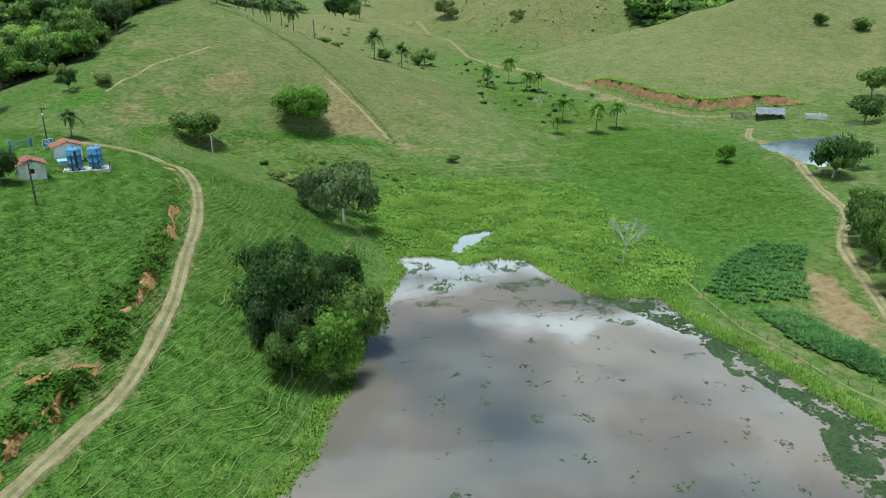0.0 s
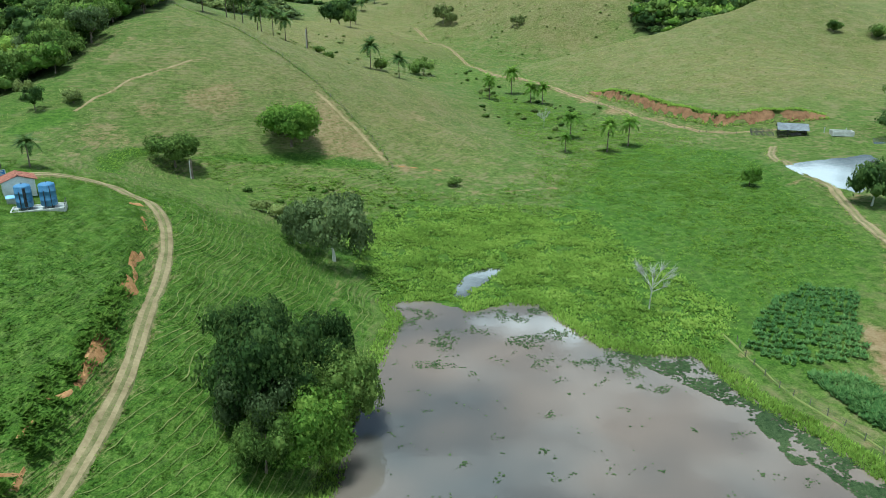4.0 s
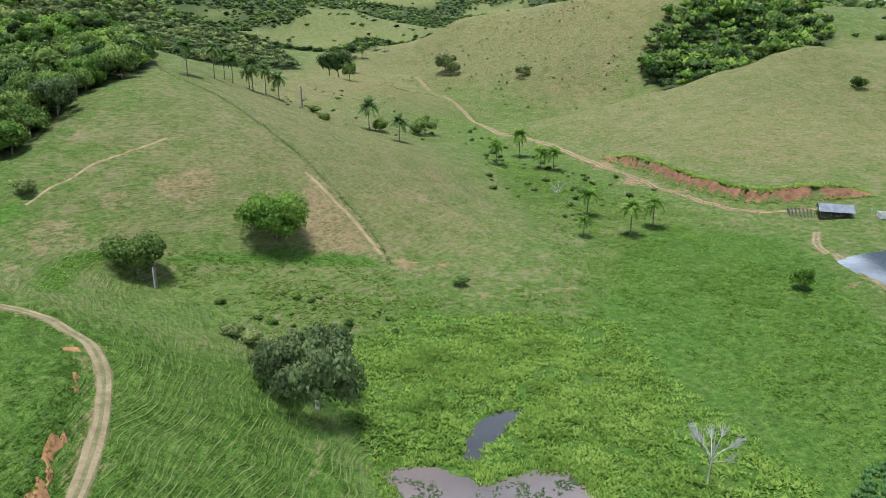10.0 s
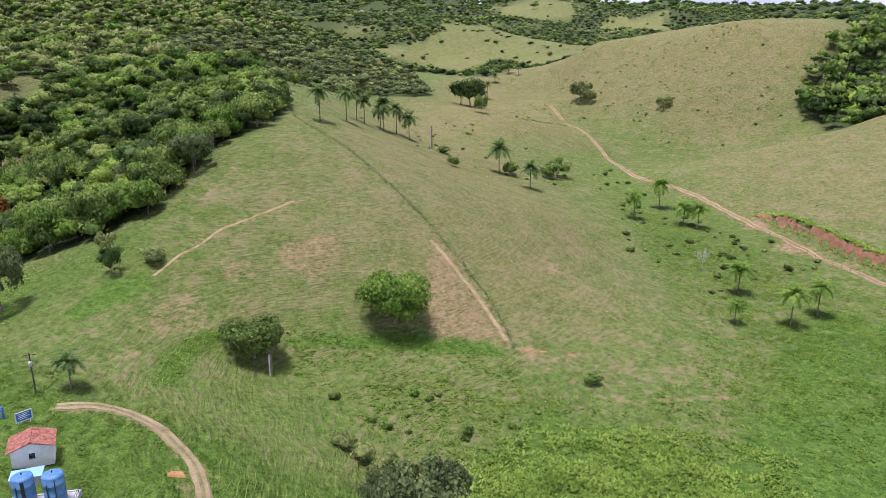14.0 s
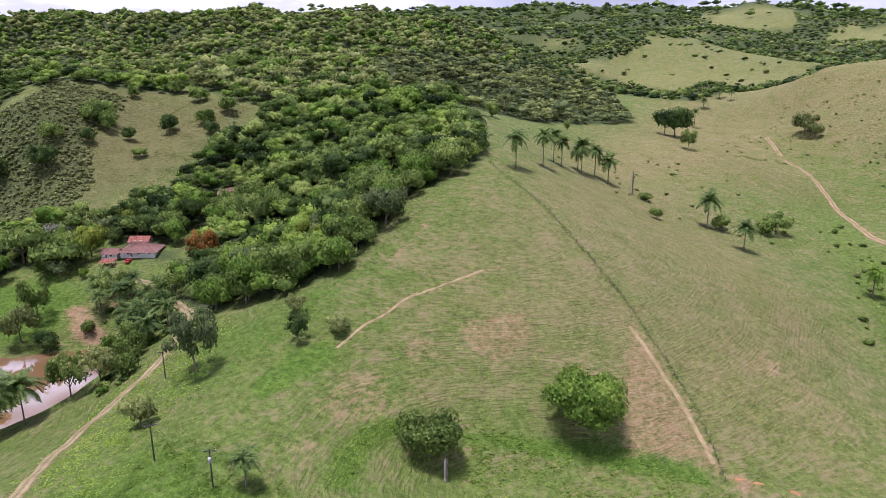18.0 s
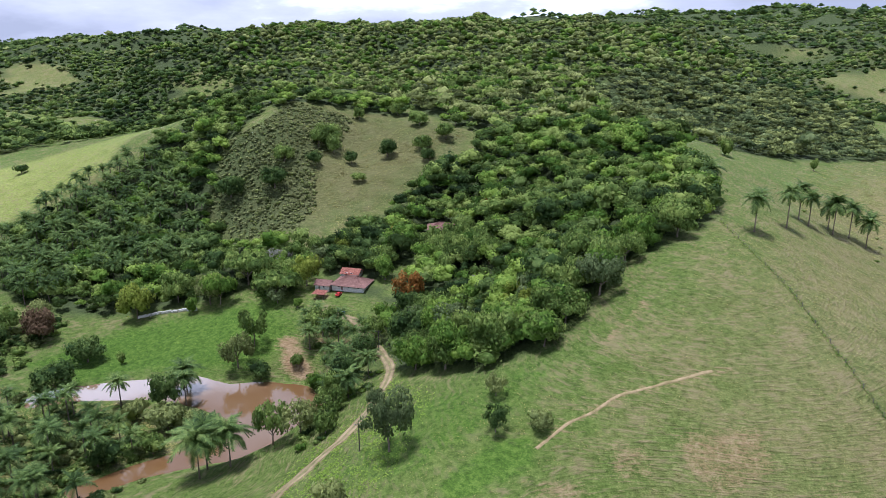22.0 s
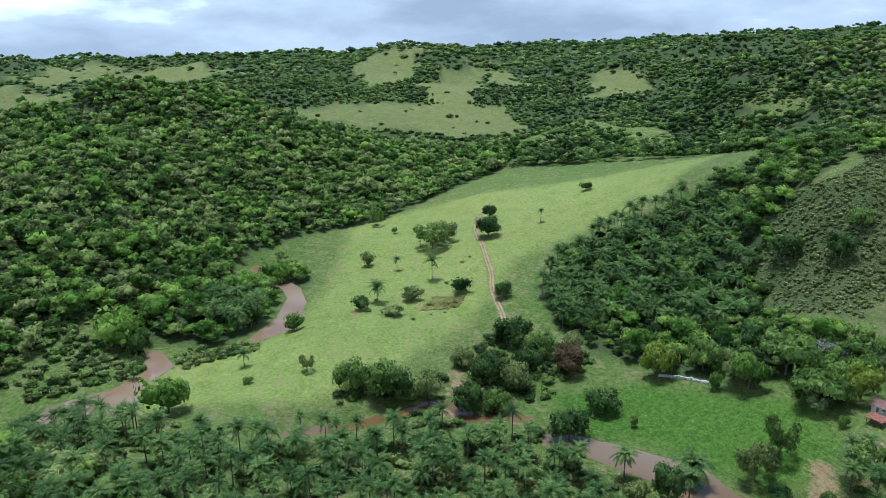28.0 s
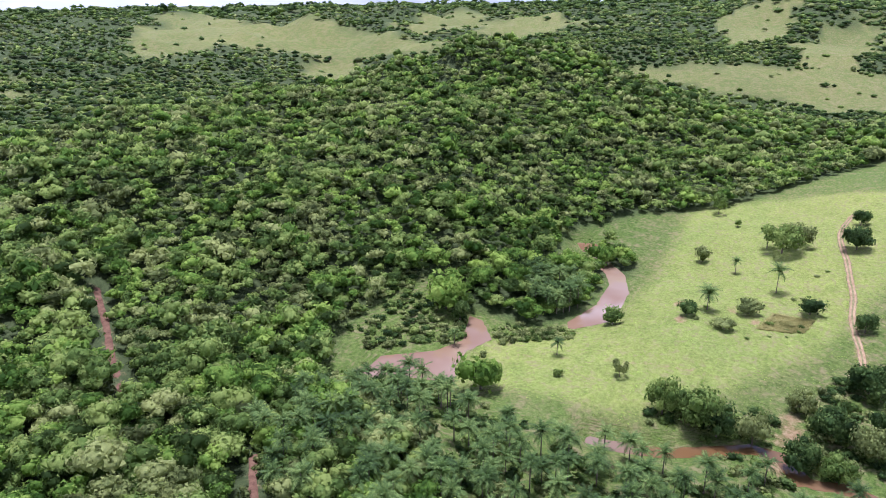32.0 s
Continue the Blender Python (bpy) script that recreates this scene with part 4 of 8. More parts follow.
RIVER_FIELD = [(-590, 110), (-560, 380), (-470, 300), (-440, 200), (-372, 165), (-330, 130), (-302, 96), (-308, 30), (-345, 30), (-380, 78), (-440, 96)]
DRY_ZONES = (
    ([(-112, 350), (-100, 290), (-94, 250), (-84, 232), (-60, 236), (-20, 243), (20, 258), (24, 330), (-10, 420), (-50, 500), (-120, 460)], 0.70),
    ([(-590, 100), (-560, 380), (-450, 290), (-430, 190), (-340, 160), (-295, 100), (-310, 40), (-380, 90)], 0.68),
    ([(50, 470), (80, 370), (130, 320), (300, 330), (420, 600), (230, 640), (100, 560)], 0.75),
    ([(-60, 480), (10, 560), (-10, 680), (100, 560), (220, 700), (200, 1000), (-120, 1000), (-120, 440), (-60, 420)], 0.85),
    ([(-370, 345), (-405, 390), (-380, 440), (-300, 440), (-280, 400), (-286, 310), (-330, 296), (-366, 302)], 0.9),
)
LUSH_ZONES = (
    ([(-120, 186), (-92, 180), (-60, 178), (-28, 178), (-12, 150), (-14, 118), (-16, 95), (-21, 70), (-29, 45), (-130, 40), (-140, 120)], 0.8),
    ([(-118, 200), (-112, 236), (-122, 262), (-132, 246), (-150, 225), (-140, 195)], 0.6),
    ([(-86, 196), (-70, 200), (-50, 215), (-40, 190), (-62, 180)], 0.5),
    ([(-30, 175), (-10, 150), (20, 150), (60, 120), (100, 170), (110, 270), (70, 300), (30, 215), (-10, 225)], 0.85),
    ([(-303, 186), (-303, 228), (-262, 270), (-236, 262), (-232, 240), (-266, 211), (-272, 188)], 1.0),
    ([(-302, 30), (-345, 40), (-430, 100), (-420, 140), (-330, 150), (-285, 110)], 0.15),
    ([(20, 330), (60, 300), (80, 380), (40, 440), (10, 540), (0, 540)], 0.5),
)
LUSH_STRIPS = (
    ([(-72, 222.5), (-60, 228.5), (-40, 236.5), (-20, 241.5), (-17, 237.5), (-38, 230), (-55, 225), (-69, 221)], 1.0),
    ([(-82.5, 187), (-87.6, 198.7), (-87.3, 208.4), (-84, 217.5), (-79.4, 217), (-82.9, 205.1), (-78.9, 191)], 1.0),
    ([(-114.4, 203.7), (-114.4, 222.2), (-108.1, 230.0), (-102.1, 223.2), (-105.9, 210.5), (-107.8, 199.3)], 1.0),
)
build_ground()
build_waters()
for road in ROADS:
    build_road(*road)



def build_bank(name, line, side, start, run, label, cut, seed, mat, swell):
    """Raw earth faces along a cut bank: ragged patches that follow the step in the ground."""
    pts = sample_line(line, 0.9)
    rows = 7
    v, keep = [], []
    for i, p in enumerate(pts):
        t = (pts[min(i + 1, len(pts) - 1)] - pts[max(i - 1, 0)]).normalized()
        s = Vector((t.y, -t.x, 0)) * side
        for j in range(rows):
            q = p + s * (start - 0.4 + (run + 0.6) * j / (rows - 1))
            q = q - s * (0.2 * float(ripple(q.x, q.y, 8, 7)))
            v.append((q.x, q.y))
    v = np.array(v)
    rough = 1.2 * ripple(v[:, 0], v[:, 1], 14, seed) + 0.4 * ripple(v[:, 0], v[:, 1], 4, seed + 1)
    j = np.tile(np.arange(rows), len(pts))
    open_ = (rough - 0.3 * np.abs(j - 3) > cut)
    z = land(v[:, 0], v[:, 1]) + np.where(open_, swell * np.sin(math.pi * (j + 0.6) / (rows + 0.2)) + 0.10 * ripple(v[:, 0], v[:, 1], 1.6, 3), -0.4)
    f = [(i * rows + k, (i + 1) * rows + k, (i + 1) * rows + k + 1, i * rows + k + 1) for i in range(len(pts) - 1) for k in range(rows - 1)
         if open_[i * rows + k] or open_[(i + 1) * rows + k + 1]]
    ob = mesh_object(name, np.column_stack([v, z]), np.array(f), mat, False)
    tagged(ob, label, "bank", kind="structure")


build_bank("bank_pond_road", BANKS[0][0], -1, 2.2, 2.2, "ragged red earth faces cut beside the sandy track", -0.12, 12, RED_CUT, 0.2)
def build_scar(line, width, seed, label="washed-out gully of bare orange earth beside the track", group="gullies beside the track"):
    """A ragged gully of bare earth washed out of the slope, draped over the ground."""
    pts = sample_line(line, 0.5)
    rng = np.random.default_rng(seed)
    v, f, k = [], [], 7
    for i, p in enumerate(pts):
        t = (pts[min(i + 1, len(pts) - 1)] - pts[max(i - 1, 0)]).normalized()
        s = Vector((t.y, -t.x, 0))
        w = width * 0.72 * (0.15 + 0.85 * math.sin(math.pi * (i + 0.3) / (len(pts) - 0.4)) ** 0.6)
        for j in range(k):
            a = (j / (k - 1) - 0.5) * w * (1 + rng.uniform(-0.45, 0.35))
            q = p + s * (a + 0.2 * math.sin(i * 0.8 + seed))
            v.append((q.x, q.y, 0.09 + 0.04 * rng.normal() - (0.4 if j in (0, k - 1) else 0.0)))
        if i:
            f += [((i - 1) * k + j, (i - 1) * k + j + 1, i * k + j + 1, i * k + j) for j in range(k - 1)]
    v = np.array(v)
    v[:, 2] += land(v[:, 0], v[:, 1])
    tagged(mesh_object("earth_scar", v, np.array(f), RED_CUT, True), label, "bare earth", group, kind="structure")


for seed, (line, width) in enumerate((
        (((-54.4, 81.6), (-53.2, 83.4), (-51.6, 85.4)), 2.0), (((-52, 85.2), (-50.6, 86.6), (-48.4, 88.2), (-46.9, 90.6)), 0.7),
        (((-50.6, 86.4), (-50.0, 83.6), (-50.1, 80.8), (-50.3, 77.6)), 0.7), (((-50.1, 80.2), (-49.3, 78.6), (-49.6, 76.6)), 1.1), (((-50.9, 76.4), (-50.3, 74.8), (-50.9, 73.4)), 1.0),
        (((-50, 98.6), (-49, 100), (-48.4, 101.6)), 1.3), (((-48.6, 102.6), (-48.0, 104), (-47.8, 105.6)), 1.3), (((-50.6, 92.0), (-50.0, 93.4), (-49.6, 95)), 1.0), (((-47.6, 95.8), (-47.2, 97), (-47.2, 98.2)), 1.0), (((-48.3, 110), (-47.9, 111.4), (-47.9, 112.4)), 1.0))):
    build_scar(line, width, seed)
for seed, line in enumerate((((-14.4, 242.9), (-13.2, 243.4), (-12.2, 243.7)), ((-10.8, 244.2), (-9.4, 244.7), (-8.0, 245)), ((-3.4, 246), (-2.0, 246.2), (-0.8, 246.2)))):
    build_scar(line, 1.3, 20 + seed, "small scrape of bare orange earth below the fence", "scrapes below the fence")
build_bank("bank_valley_road", BANKS[1][0], 1, 5.0, 3.0, "long raw red earth bank above the valley road", -0.85, 13, CUT_EARTH, 0.75)


# ---- trees ----
def unit_sphere(rows):
    """Points and triangles of a ball, subdivided rows times."""
    bm = bmesh.new()
    bmesh.ops.create_icosphere(bm, subdivisions=rows, radius=1)
    v = np.array([p.co for p in bm.verts])
    f = np.array([[q.index for q in t.verts] for t in bm.faces])
    bm.free()
    return v, f


BALL, SMALL_BALL = unit_sphere(2), unit_sphere(1)
LUMP = (np.array(((1, 0, 0), (0, 1, 0), (-1, 0, 0), (0, -1, 0), (0, 0, 1), (0, 0, -0.5)), float), np.array(((0, 1, 4), (1, 2, 4), (2, 3, 4), (3, 0, 4), (1, 0, 5), (2, 1, 5), (3, 2, 5), (0, 3, 5))))


def unit(v):
    return v / (np.linalg.norm(v, axis=1, keepdims=True) + 1e-9)


def cards(rng, centres, outward, size, whole=True):
    """A small bent leaf spray at each centre, roughly facing outward: two triangles each, or one."""
    n = len(centres)
    tilt = unit(outward + rng.normal(0, 0.6, (n, 3)))
    side = unit(np.cross(tilt, rng.normal(0, 1, (n, 3))))
    up = np.cross(side, tilt)
    s = size * rng.uniform(0.55, 1.4, (n, 1))
    corners = [centres - side * s, centres - up * s * 0.55 + tilt * s * 0.25, centres + side * s, centres + up * s * 0.8 - tilt * s * 0.2]
    if not whole:
        corners = [centres - side * s, centres - up * s * 0.9 + tilt * s * 0.3, centres + side * s * 0.8 + up * s * 0.6]
    k = len(corners)
    b = np.arange(n)[:, None] * k
    f = np.stack([b + (0, 1, 2), b + (0, 2, 3)], 1) if whole else (b + (0, 1, 2))[:, None]
    inward = np.einsum("ij,ij->i", np.cross(corners[1] - corners[0], corners[2] - corners[0]), outward) < 0
    f[inward] = f[inward][:, :, ::-1]
    return np.stack(corners, 1).reshape(-1, 3), f.reshape(-1, 3), np.repeat(unit(outward + rng.normal(0, 0.36, (n, 3))), k, axis=0)


def crown_shape(rng, lobes, sprays, flat=0.75, spread=0.55, spray=0.13, core=0.86, ball=None, lobe=1.0, whole=True):
    """A crown about 1 in radius over its base at z = 0: lumpy lobes wrapped in leaf sprays, with soft leaf normals."""
    verts, tris, norms, base = [], [], [], 0
    ball = ball or BALL
    middle = np.array((0, 0, 0.5 * flat))
    for i in range(lobes):
        a, q = rng.uniform(0, 6.283), (0 if i == 0 else spread * math.sqrt(rng.uniform(0.25, 1)))
        c = np.array((q * math.cos(a), q * math.sin(a), 0.62 * flat + rng.uniform(-0.28, 0.34) * flat * (1 - 0.3 * q) * (1.0 if lobe == 1.0 else 1.35) + 0.1))
        r = rng.uniform(0.36, 0.54) * (1.15 if i == 0 else 1) * lobe
        dirs = rng.normal(0, 1, (max(sprays // lobes, 3), 3))
        dirs[:, 2] = np.abs(dirs[:, 2]) * 1.0 - 0.35
        dirs = unit(dirs)
        bump = 1 + rng.normal(0, 0.12, (len(dirs), 1))
        places = c + dirs * r * bump * (1, 1, flat)
        v, f, n = cards(rng, places, unit(dirs + 0.45 * unit(places - middle)), spray, whole)
        bv = ball[0] * (r * core) * (1, 1, flat) * (1 + rng.normal(0, 0.12, (len(ball[0]), 1))) + c
        for vv, ff, nn in ((v, f, n), (bv, ball[1], unit(ball[0] + rng.normal(0, 0.25, ball[0].shape)))):
            verts.append(vv)
            tris.append(ff + base)
            norms.append(nn)
            base += len(vv)
    return np.concatenate(verts), np.concatenate(tris), np.concatenate(norms)


def scatter(rng, ring, gap):
    """Uneven places inside an outline, about gap metres apart."""
    xs, ys = [p[0] for p in ring], [p[1] for p in ring]
    gx, gy = np.meshgrid(np.arange(min(xs), max(xs), gap), np.arange(min(ys), max(ys), gap * 0.87))
    gx[1::2] += gap / 2
    x, y = gx.ravel() + rng.uniform(-0.42, 0.42, gx.size) * gap, gy.ravel() + rng.uniform(-0.42, 0.42, gx.size) * gap
    keep = polygon_depth(x, y, ring) > 0
    for water, _ in WATERS:
        keep &= polygon_depth(x, y, water) < -2
    return x[keep], y[keep]


def woodland(name, label, ring, gap, radius, mats, seed, shapes, clear=0.0, tall=1.0):
    """One wood of many crowns; its foliage is split by tone so that the canopy is mottled."""
    rng = np.random.default_rng(seed)
    x, y = scatter(rng, ring, gap)
    for _, line, width, *_ in ROADS:
        far = line_distance(x, y, list(line))[0] > width * 0.5 + radius * 0.8
        x, y = x[far], y[far]
    for bx, by, br in CLEARINGS:
        far = np.hypot(x - bx, y - by) > br + radius * 0.5
        x, y = x[far], y[far]
    if clear:
        keep = ripple(x, y, 420 if radius > 9 else 120, seed) + rng.normal(0, 0.25, len(x)) > clear
        x, y = x[keep], y[keep]
    z = land(x, y)
    which = rng.integers(0, len(mats), len(x))
    patch = np.clip((ripple(x, y, 60, seed + 3) + rng.normal(0, 0.2, len(x)) + 1) * 0.5 * len(mats), 0, len(mats) - 1).astype(int)
    which = np.where(rng.uniform(size=len(x)) < 0.72, patch, which)
    swell = 1 + 0.28 * ripple(x, y, 75, seed + 5)
    for k, mat in enumerate(mats):
        vs, fs, ns, ts, base = [], [], [], [], 0
        for i in np.nonzero(which == k)[0]:
            away = math.hypot(x[i] + 60, y[i] - 115)
            level = NEAR_SHAPES if away < 270 else SPECK_SHAPES if away > 680 else shapes[1 if away > 430 else 0]
            v, f, n = level[rng.integers(0, len(level))]
            r = radius * (1.22 if tall < 1.05 and shapes[0] is not NEAR_SHAPES else 1.08) * swell[i] * rng.uniform(0.68, 1.22) * (1.35 if rng.uniform() < 0.1 else 1)
            a = rng.uniform(0, 6.283)
            c, s = math.cos(a) * r, math.sin(a) * r
            h = r * rng.uniform(0.72, 1.08) * tall
            w = np.column_stack([v[:, 0] * c - v[:, 1] * s + x[i], v[:, 0] * s + v[:, 1] * c + y[i], v[:, 2] * h + z[i] + h * rng.uniform(0.05, 0.75)])
            vs.append(w)
            fs.append(f + base)
            ns.append(np.column_stack([n[:, 0] * c - n[:, 1] * s, n[:, 0] * s + n[:, 1] * c, n[:, 2] * r]) / r)
            ts.append(np.full(len(v), rng.normal(0, 0.26)))
            base += len(v)
        if vs:
            ob = mesh_object(name, np.concatenate(vs), np.concatenate(fs), mat, True, normals=np.concatenate(ns), tint=np.concatenate(ts))
            tagged(ob, label, "wood", kind="stuff")


WOOD_RNG = np.random.default_rng(11)
NEAR_SHAPES = [crown_shape(WOOD_RNG, 7, 300, spread=0.62, spray=0.105, core=0.84, ball=SMALL_BALL, lobe=0.92, whole=False) for _ in range(10)]
MID_SHAPES = [crown_shape(WOOD_RNG, 4, 110, spray=0.15, ball=SMALL_BALL, whole=False) for _ in range(8)]
WOOD_SHAPES = [crown_shape(WOOD_RNG, 4, 84, spread=0.6, spray=0.16, core=0.84, ball=SMALL_BALL, lobe=0.98, whole=False) for _ in range(10)]
FAR_SHAPES = [crown_shape(WOOD_RNG, 3, 36, spread=0.55, spray=0.22, core=0.9, ball=LUMP, whole=False) for _ in range(10)]
SPECK_SHAPES = [crown_shape(WOOD_RNG, 2, 14, spread=0.45, spray=0.20, core=0.98, ball=SMALL_BALL, whole=False) for _ in range(8)]
DOT_SHAPES = [crown_shape(WOOD_RNG, 1, 5, spray=0.28, core=1.3, ball=LUMP, whole=False) for _ in range(8)]
for k, (ring, name, label, gap, radius, mats, detail, clear, tall) in enumerate(WOODS):
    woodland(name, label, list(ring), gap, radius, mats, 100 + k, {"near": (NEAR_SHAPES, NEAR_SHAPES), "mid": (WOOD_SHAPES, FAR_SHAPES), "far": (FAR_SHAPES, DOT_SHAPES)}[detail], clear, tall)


def far_forest(name, label, near, far, gap, radius, shapes, mats, seed):
    """Patchy forest on the distant hills, between two distances from the homestead."""
    rng = np.random.default_rng(seed)
    x, y = scatter(rng, [(-150 - far, 220 - far), (1500, 220 - far), (1500, 220 + far), (-150 - far, 220 + far)], gap)
    q = np.hypot(x + 150, y - 220)
    keep = (q > near) & (q < far) & (x < 0.55 * np.abs(y) + 200) & (far_cover(x, y) + rng.normal(0, 0.14, len(x)) + 9 * (rng.uniform(size=len(x)) < 0.025) > 0)
    for ring, *_ in WOODS:
        keep &= polygon_depth(x, y, list(ring)) < 0
    x, y = x[keep], y[keep]
    z = land(x, y)
    tone = (ripple(x, y, 150, seed + 3) + rng.normal(0, 0.5, len(x)) > 0.1).astype(int)
    tone = np.where(rng.uniform(size=len(x)) < 0.2, 2, tone) % len(mats)
    for k, mat in enumerate(mats):
        pieces = []
        for i in np.nonzero(tone == k)[0]:
            v, f, n = shapes[rng.integers(0, len(shapes))]
            r = radius * rng.uniform(0.7, 1.4)
            h = r * rng.uniform(0.55, 0.9)
            pieces.append((v * (r, r * rng.uniform(0.8, 1.2), h) + (x[i], y[i], z[i] - 0.25 * h), f, n, np.full(len(v), rng.normal(0, 0.2))))
        v, f = merged(pieces)
        tagged(mesh_object(name, v, f, mat, True, normals=np.concatenate([p[2] for p in pieces]), tint=np.concatenate([p[3] for p in pieces])), label, "wood", kind="stuff")


def merged(pieces):
    vs, fs, base = [], [], 0
    for v, f, *_ in pieces:
        vs.append(v)
        fs.append(f + base)
        base += len(v)
    return np.concatenate(vs), np.concatenate(fs)


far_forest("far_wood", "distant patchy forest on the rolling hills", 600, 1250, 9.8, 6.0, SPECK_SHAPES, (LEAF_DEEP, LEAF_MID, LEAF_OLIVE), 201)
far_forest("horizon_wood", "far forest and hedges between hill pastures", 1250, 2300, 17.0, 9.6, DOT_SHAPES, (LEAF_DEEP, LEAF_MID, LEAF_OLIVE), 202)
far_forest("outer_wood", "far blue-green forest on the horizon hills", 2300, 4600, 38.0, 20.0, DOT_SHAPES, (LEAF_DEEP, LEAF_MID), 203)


# ---- single trees: trunk with limbs, crown of leaf sprays ----
def tube(points, radii, sides=7):
    """A tapered tube along points."""
    pts = [Vector(p) for p in points]
    v, f = [], []
    for i, p in enumerate(pts):
        t = (pts[min(i + 1, len(pts) - 1)] - pts[max(i - 1, 0)]).normalized()
        a = t.orthogonal().normalized()
        b = t.cross(a)
        for k in range(sides):
            w = 6.2832 * k / sides
            v.append(p + (a * math.cos(w) + b * math.sin(w)) * radii[i])
    for i in range(len(pts) - 1):
        for k in range(sides):
            q = (k + 1) % sides
            f.append((i * sides + k, i * sides + q, (i + 1) * sides + q, (i + 1) * sides + k))
    return np.array([tuple(p) for p in v]), np.array(f)


def trunk_shape(rng, limbs=5, girth=0.035, fork=0.3, twigs=0):
    """Trunk and limbs of a tree 1 high and about 1 wide."""
    lean = rng.uniform(-0.05, 0.05, 2)
    pieces = [tube([(0, 0, -0.06), (lean[0] * 0.3, lean[1] * 0.3, 0.12), (lean[0], lean[1], fork), (lean[0] * 1.6, lean[1] * 1.4, 0.72)], [girth * 1.5, girth * 1.05, girth * 0.85, girth * 0.25])]
    for k in range(limbs):
        a = 6.2832 * (k + rng.uniform(-0.3, 0.3)) / limbs
        z0 = fork * rng.uniform(0.75, 1.2)
        r1, z1 = rng.uniform(0.16, 0.24), z0 + rng.uniform(0.1, 0.22)
        r2, z2 = rng.uniform(0.3, 0.48), z1 + rng.uniform(0.05, 0.25)
        c, s = math.cos(a), math.sin(a)
        tip = (lean[0] + c * r2, lean[1] + s * r2, z2)
        mid = (lean[0] + c * r1, lean[1] + s * r1, z1)
        pieces.append(tube([(lean[0] * 0.9, lean[1] * 0.9, z0), mid, tip], [girth * 0.6, girth * 0.42, girth * 0.16], 5))
        for _ in range(twigs):
            b = a + rng.uniform(-1.1, 1.1)
            q = rng.uniform(0.3, 1.0)
            start = [m + (t - m) * q for m, t in zip(mid, tip)]
            n = rng.uniform(0.1, 0.2)
            end = (start[0] + math.cos(b) * n, start[1] + math.sin(b) * n, start[2] + rng.uniform(0.03, 0.16))
            pieces.append(tube([start, end], [girth * 0.2, girth * 0.06], 4))
    return merged(pieces)


TREE_RNG = np.random.default_rng(5)
CROWNS = {
    "round": [crown_shape(TREE_RNG, 16, 1500, 0.8, 0.70, 0.062, 0.7, SMALL_BALL, 0.8) for _ in range(4)],
    "loose": [crown_shape(TREE_RNG, 18, 1400, 0.85, 0.85, 0.065, 0.5, SMALL_BALL, 0.66) for _ in range(4)],
    "flat": [crown_shape(TREE_RNG, 13, 900, 0.38, 0.72, 0.075, 0.72) for _ in range(2)],
    "fine": [crown_shape(TREE_RNG, 26, 9000, 0.85, 0.84, 0.032, 0.6, SMALL_BALL, 0.66) for _ in range(3)],
    "dome": [crown_shape(TREE_RNG, 24, 6600, 0.82, 0.64, 0.04, 0.66, SMALL_BALL, 0.74) for _ in range(2)],
    "airy": [crown_shape(TREE_RNG, 28, 4400, 0.9, 0.92, 0.042, 0.4, SMALL_BALL, 0.52) for _ in range(3)],
    "bush": [crown_shape(TREE_RNG, 8, 560, 0.9, 0.52, 0.085, 0.72, SMALL_BALL) for _ in range(4)],
}
TRUNKS = [trunk_shape(TREE_RNG) for _ in range(4)]
SHARED = {}


def shared_mesh(key, build, mat, smooth=True):
    """The mesh data of alike parts, made once."""
    if key not in SHARED:
        v, f, *n = build()
        ob = mesh_object(key[0], v, f, mat, smooth, normals=n[0] if n else None)
        SHARED[key] = ob.data
        bpy.data.objects.remove(ob)
    return SHARED[key]


def child(name, me, parent, place=(0, 0, 0), size=(1, 1, 1), turn=0.0, label=""):
    ob = new(name, me)
    ob.parent = parent
    ob.location, ob.scale, ob.rotation_euler = place, size, (0, 0, turn)
    return tagged(ob, label) if label else ob


def tree(name, x, y, r, h, style, leaf, label, bark=None, group="", bare=0.28, category="tree"):
    """One tree of crown radius r and height h, standing on the ground."""
    rng = np.random.default_rng(int(abs(x * 131 + y * 17)) % 100000)
    e = tagged(new(name), label, category, group)
    e.location = (x, y, height(x, y))
    k, a = int(rng.integers(0, len(CROWNS[style]))), float(rng.uniform(0, 6.28))
    low = 0.0 if style == "bush" else bare * 0.6
    tall = {"fine": 1.2, "dome": 1.15, "airy": 1.25, "round": 1.18, "loose": 1.25, "flat": 0.66, "bush": 1.25}[style]
    crown = shared_mesh(("crown", style, k, leaf.name), lambda: CROWNS[style][k], leaf)
    child("crown", crown, e, (0, 0, h * low), (r * 1.14, r * 1.14, h * (1 - low) / tall), a)
    t = int(rng.integers(0, len(TRUNKS)))
    bark = bark or BARK
    child("trunk", shared_mesh(("trunk", t, bark.name), lambda: TRUNKS[t], bark), e, (0, 0, 0), (r * 1.25, r * 1.25, h * 0.95), a)
    return e


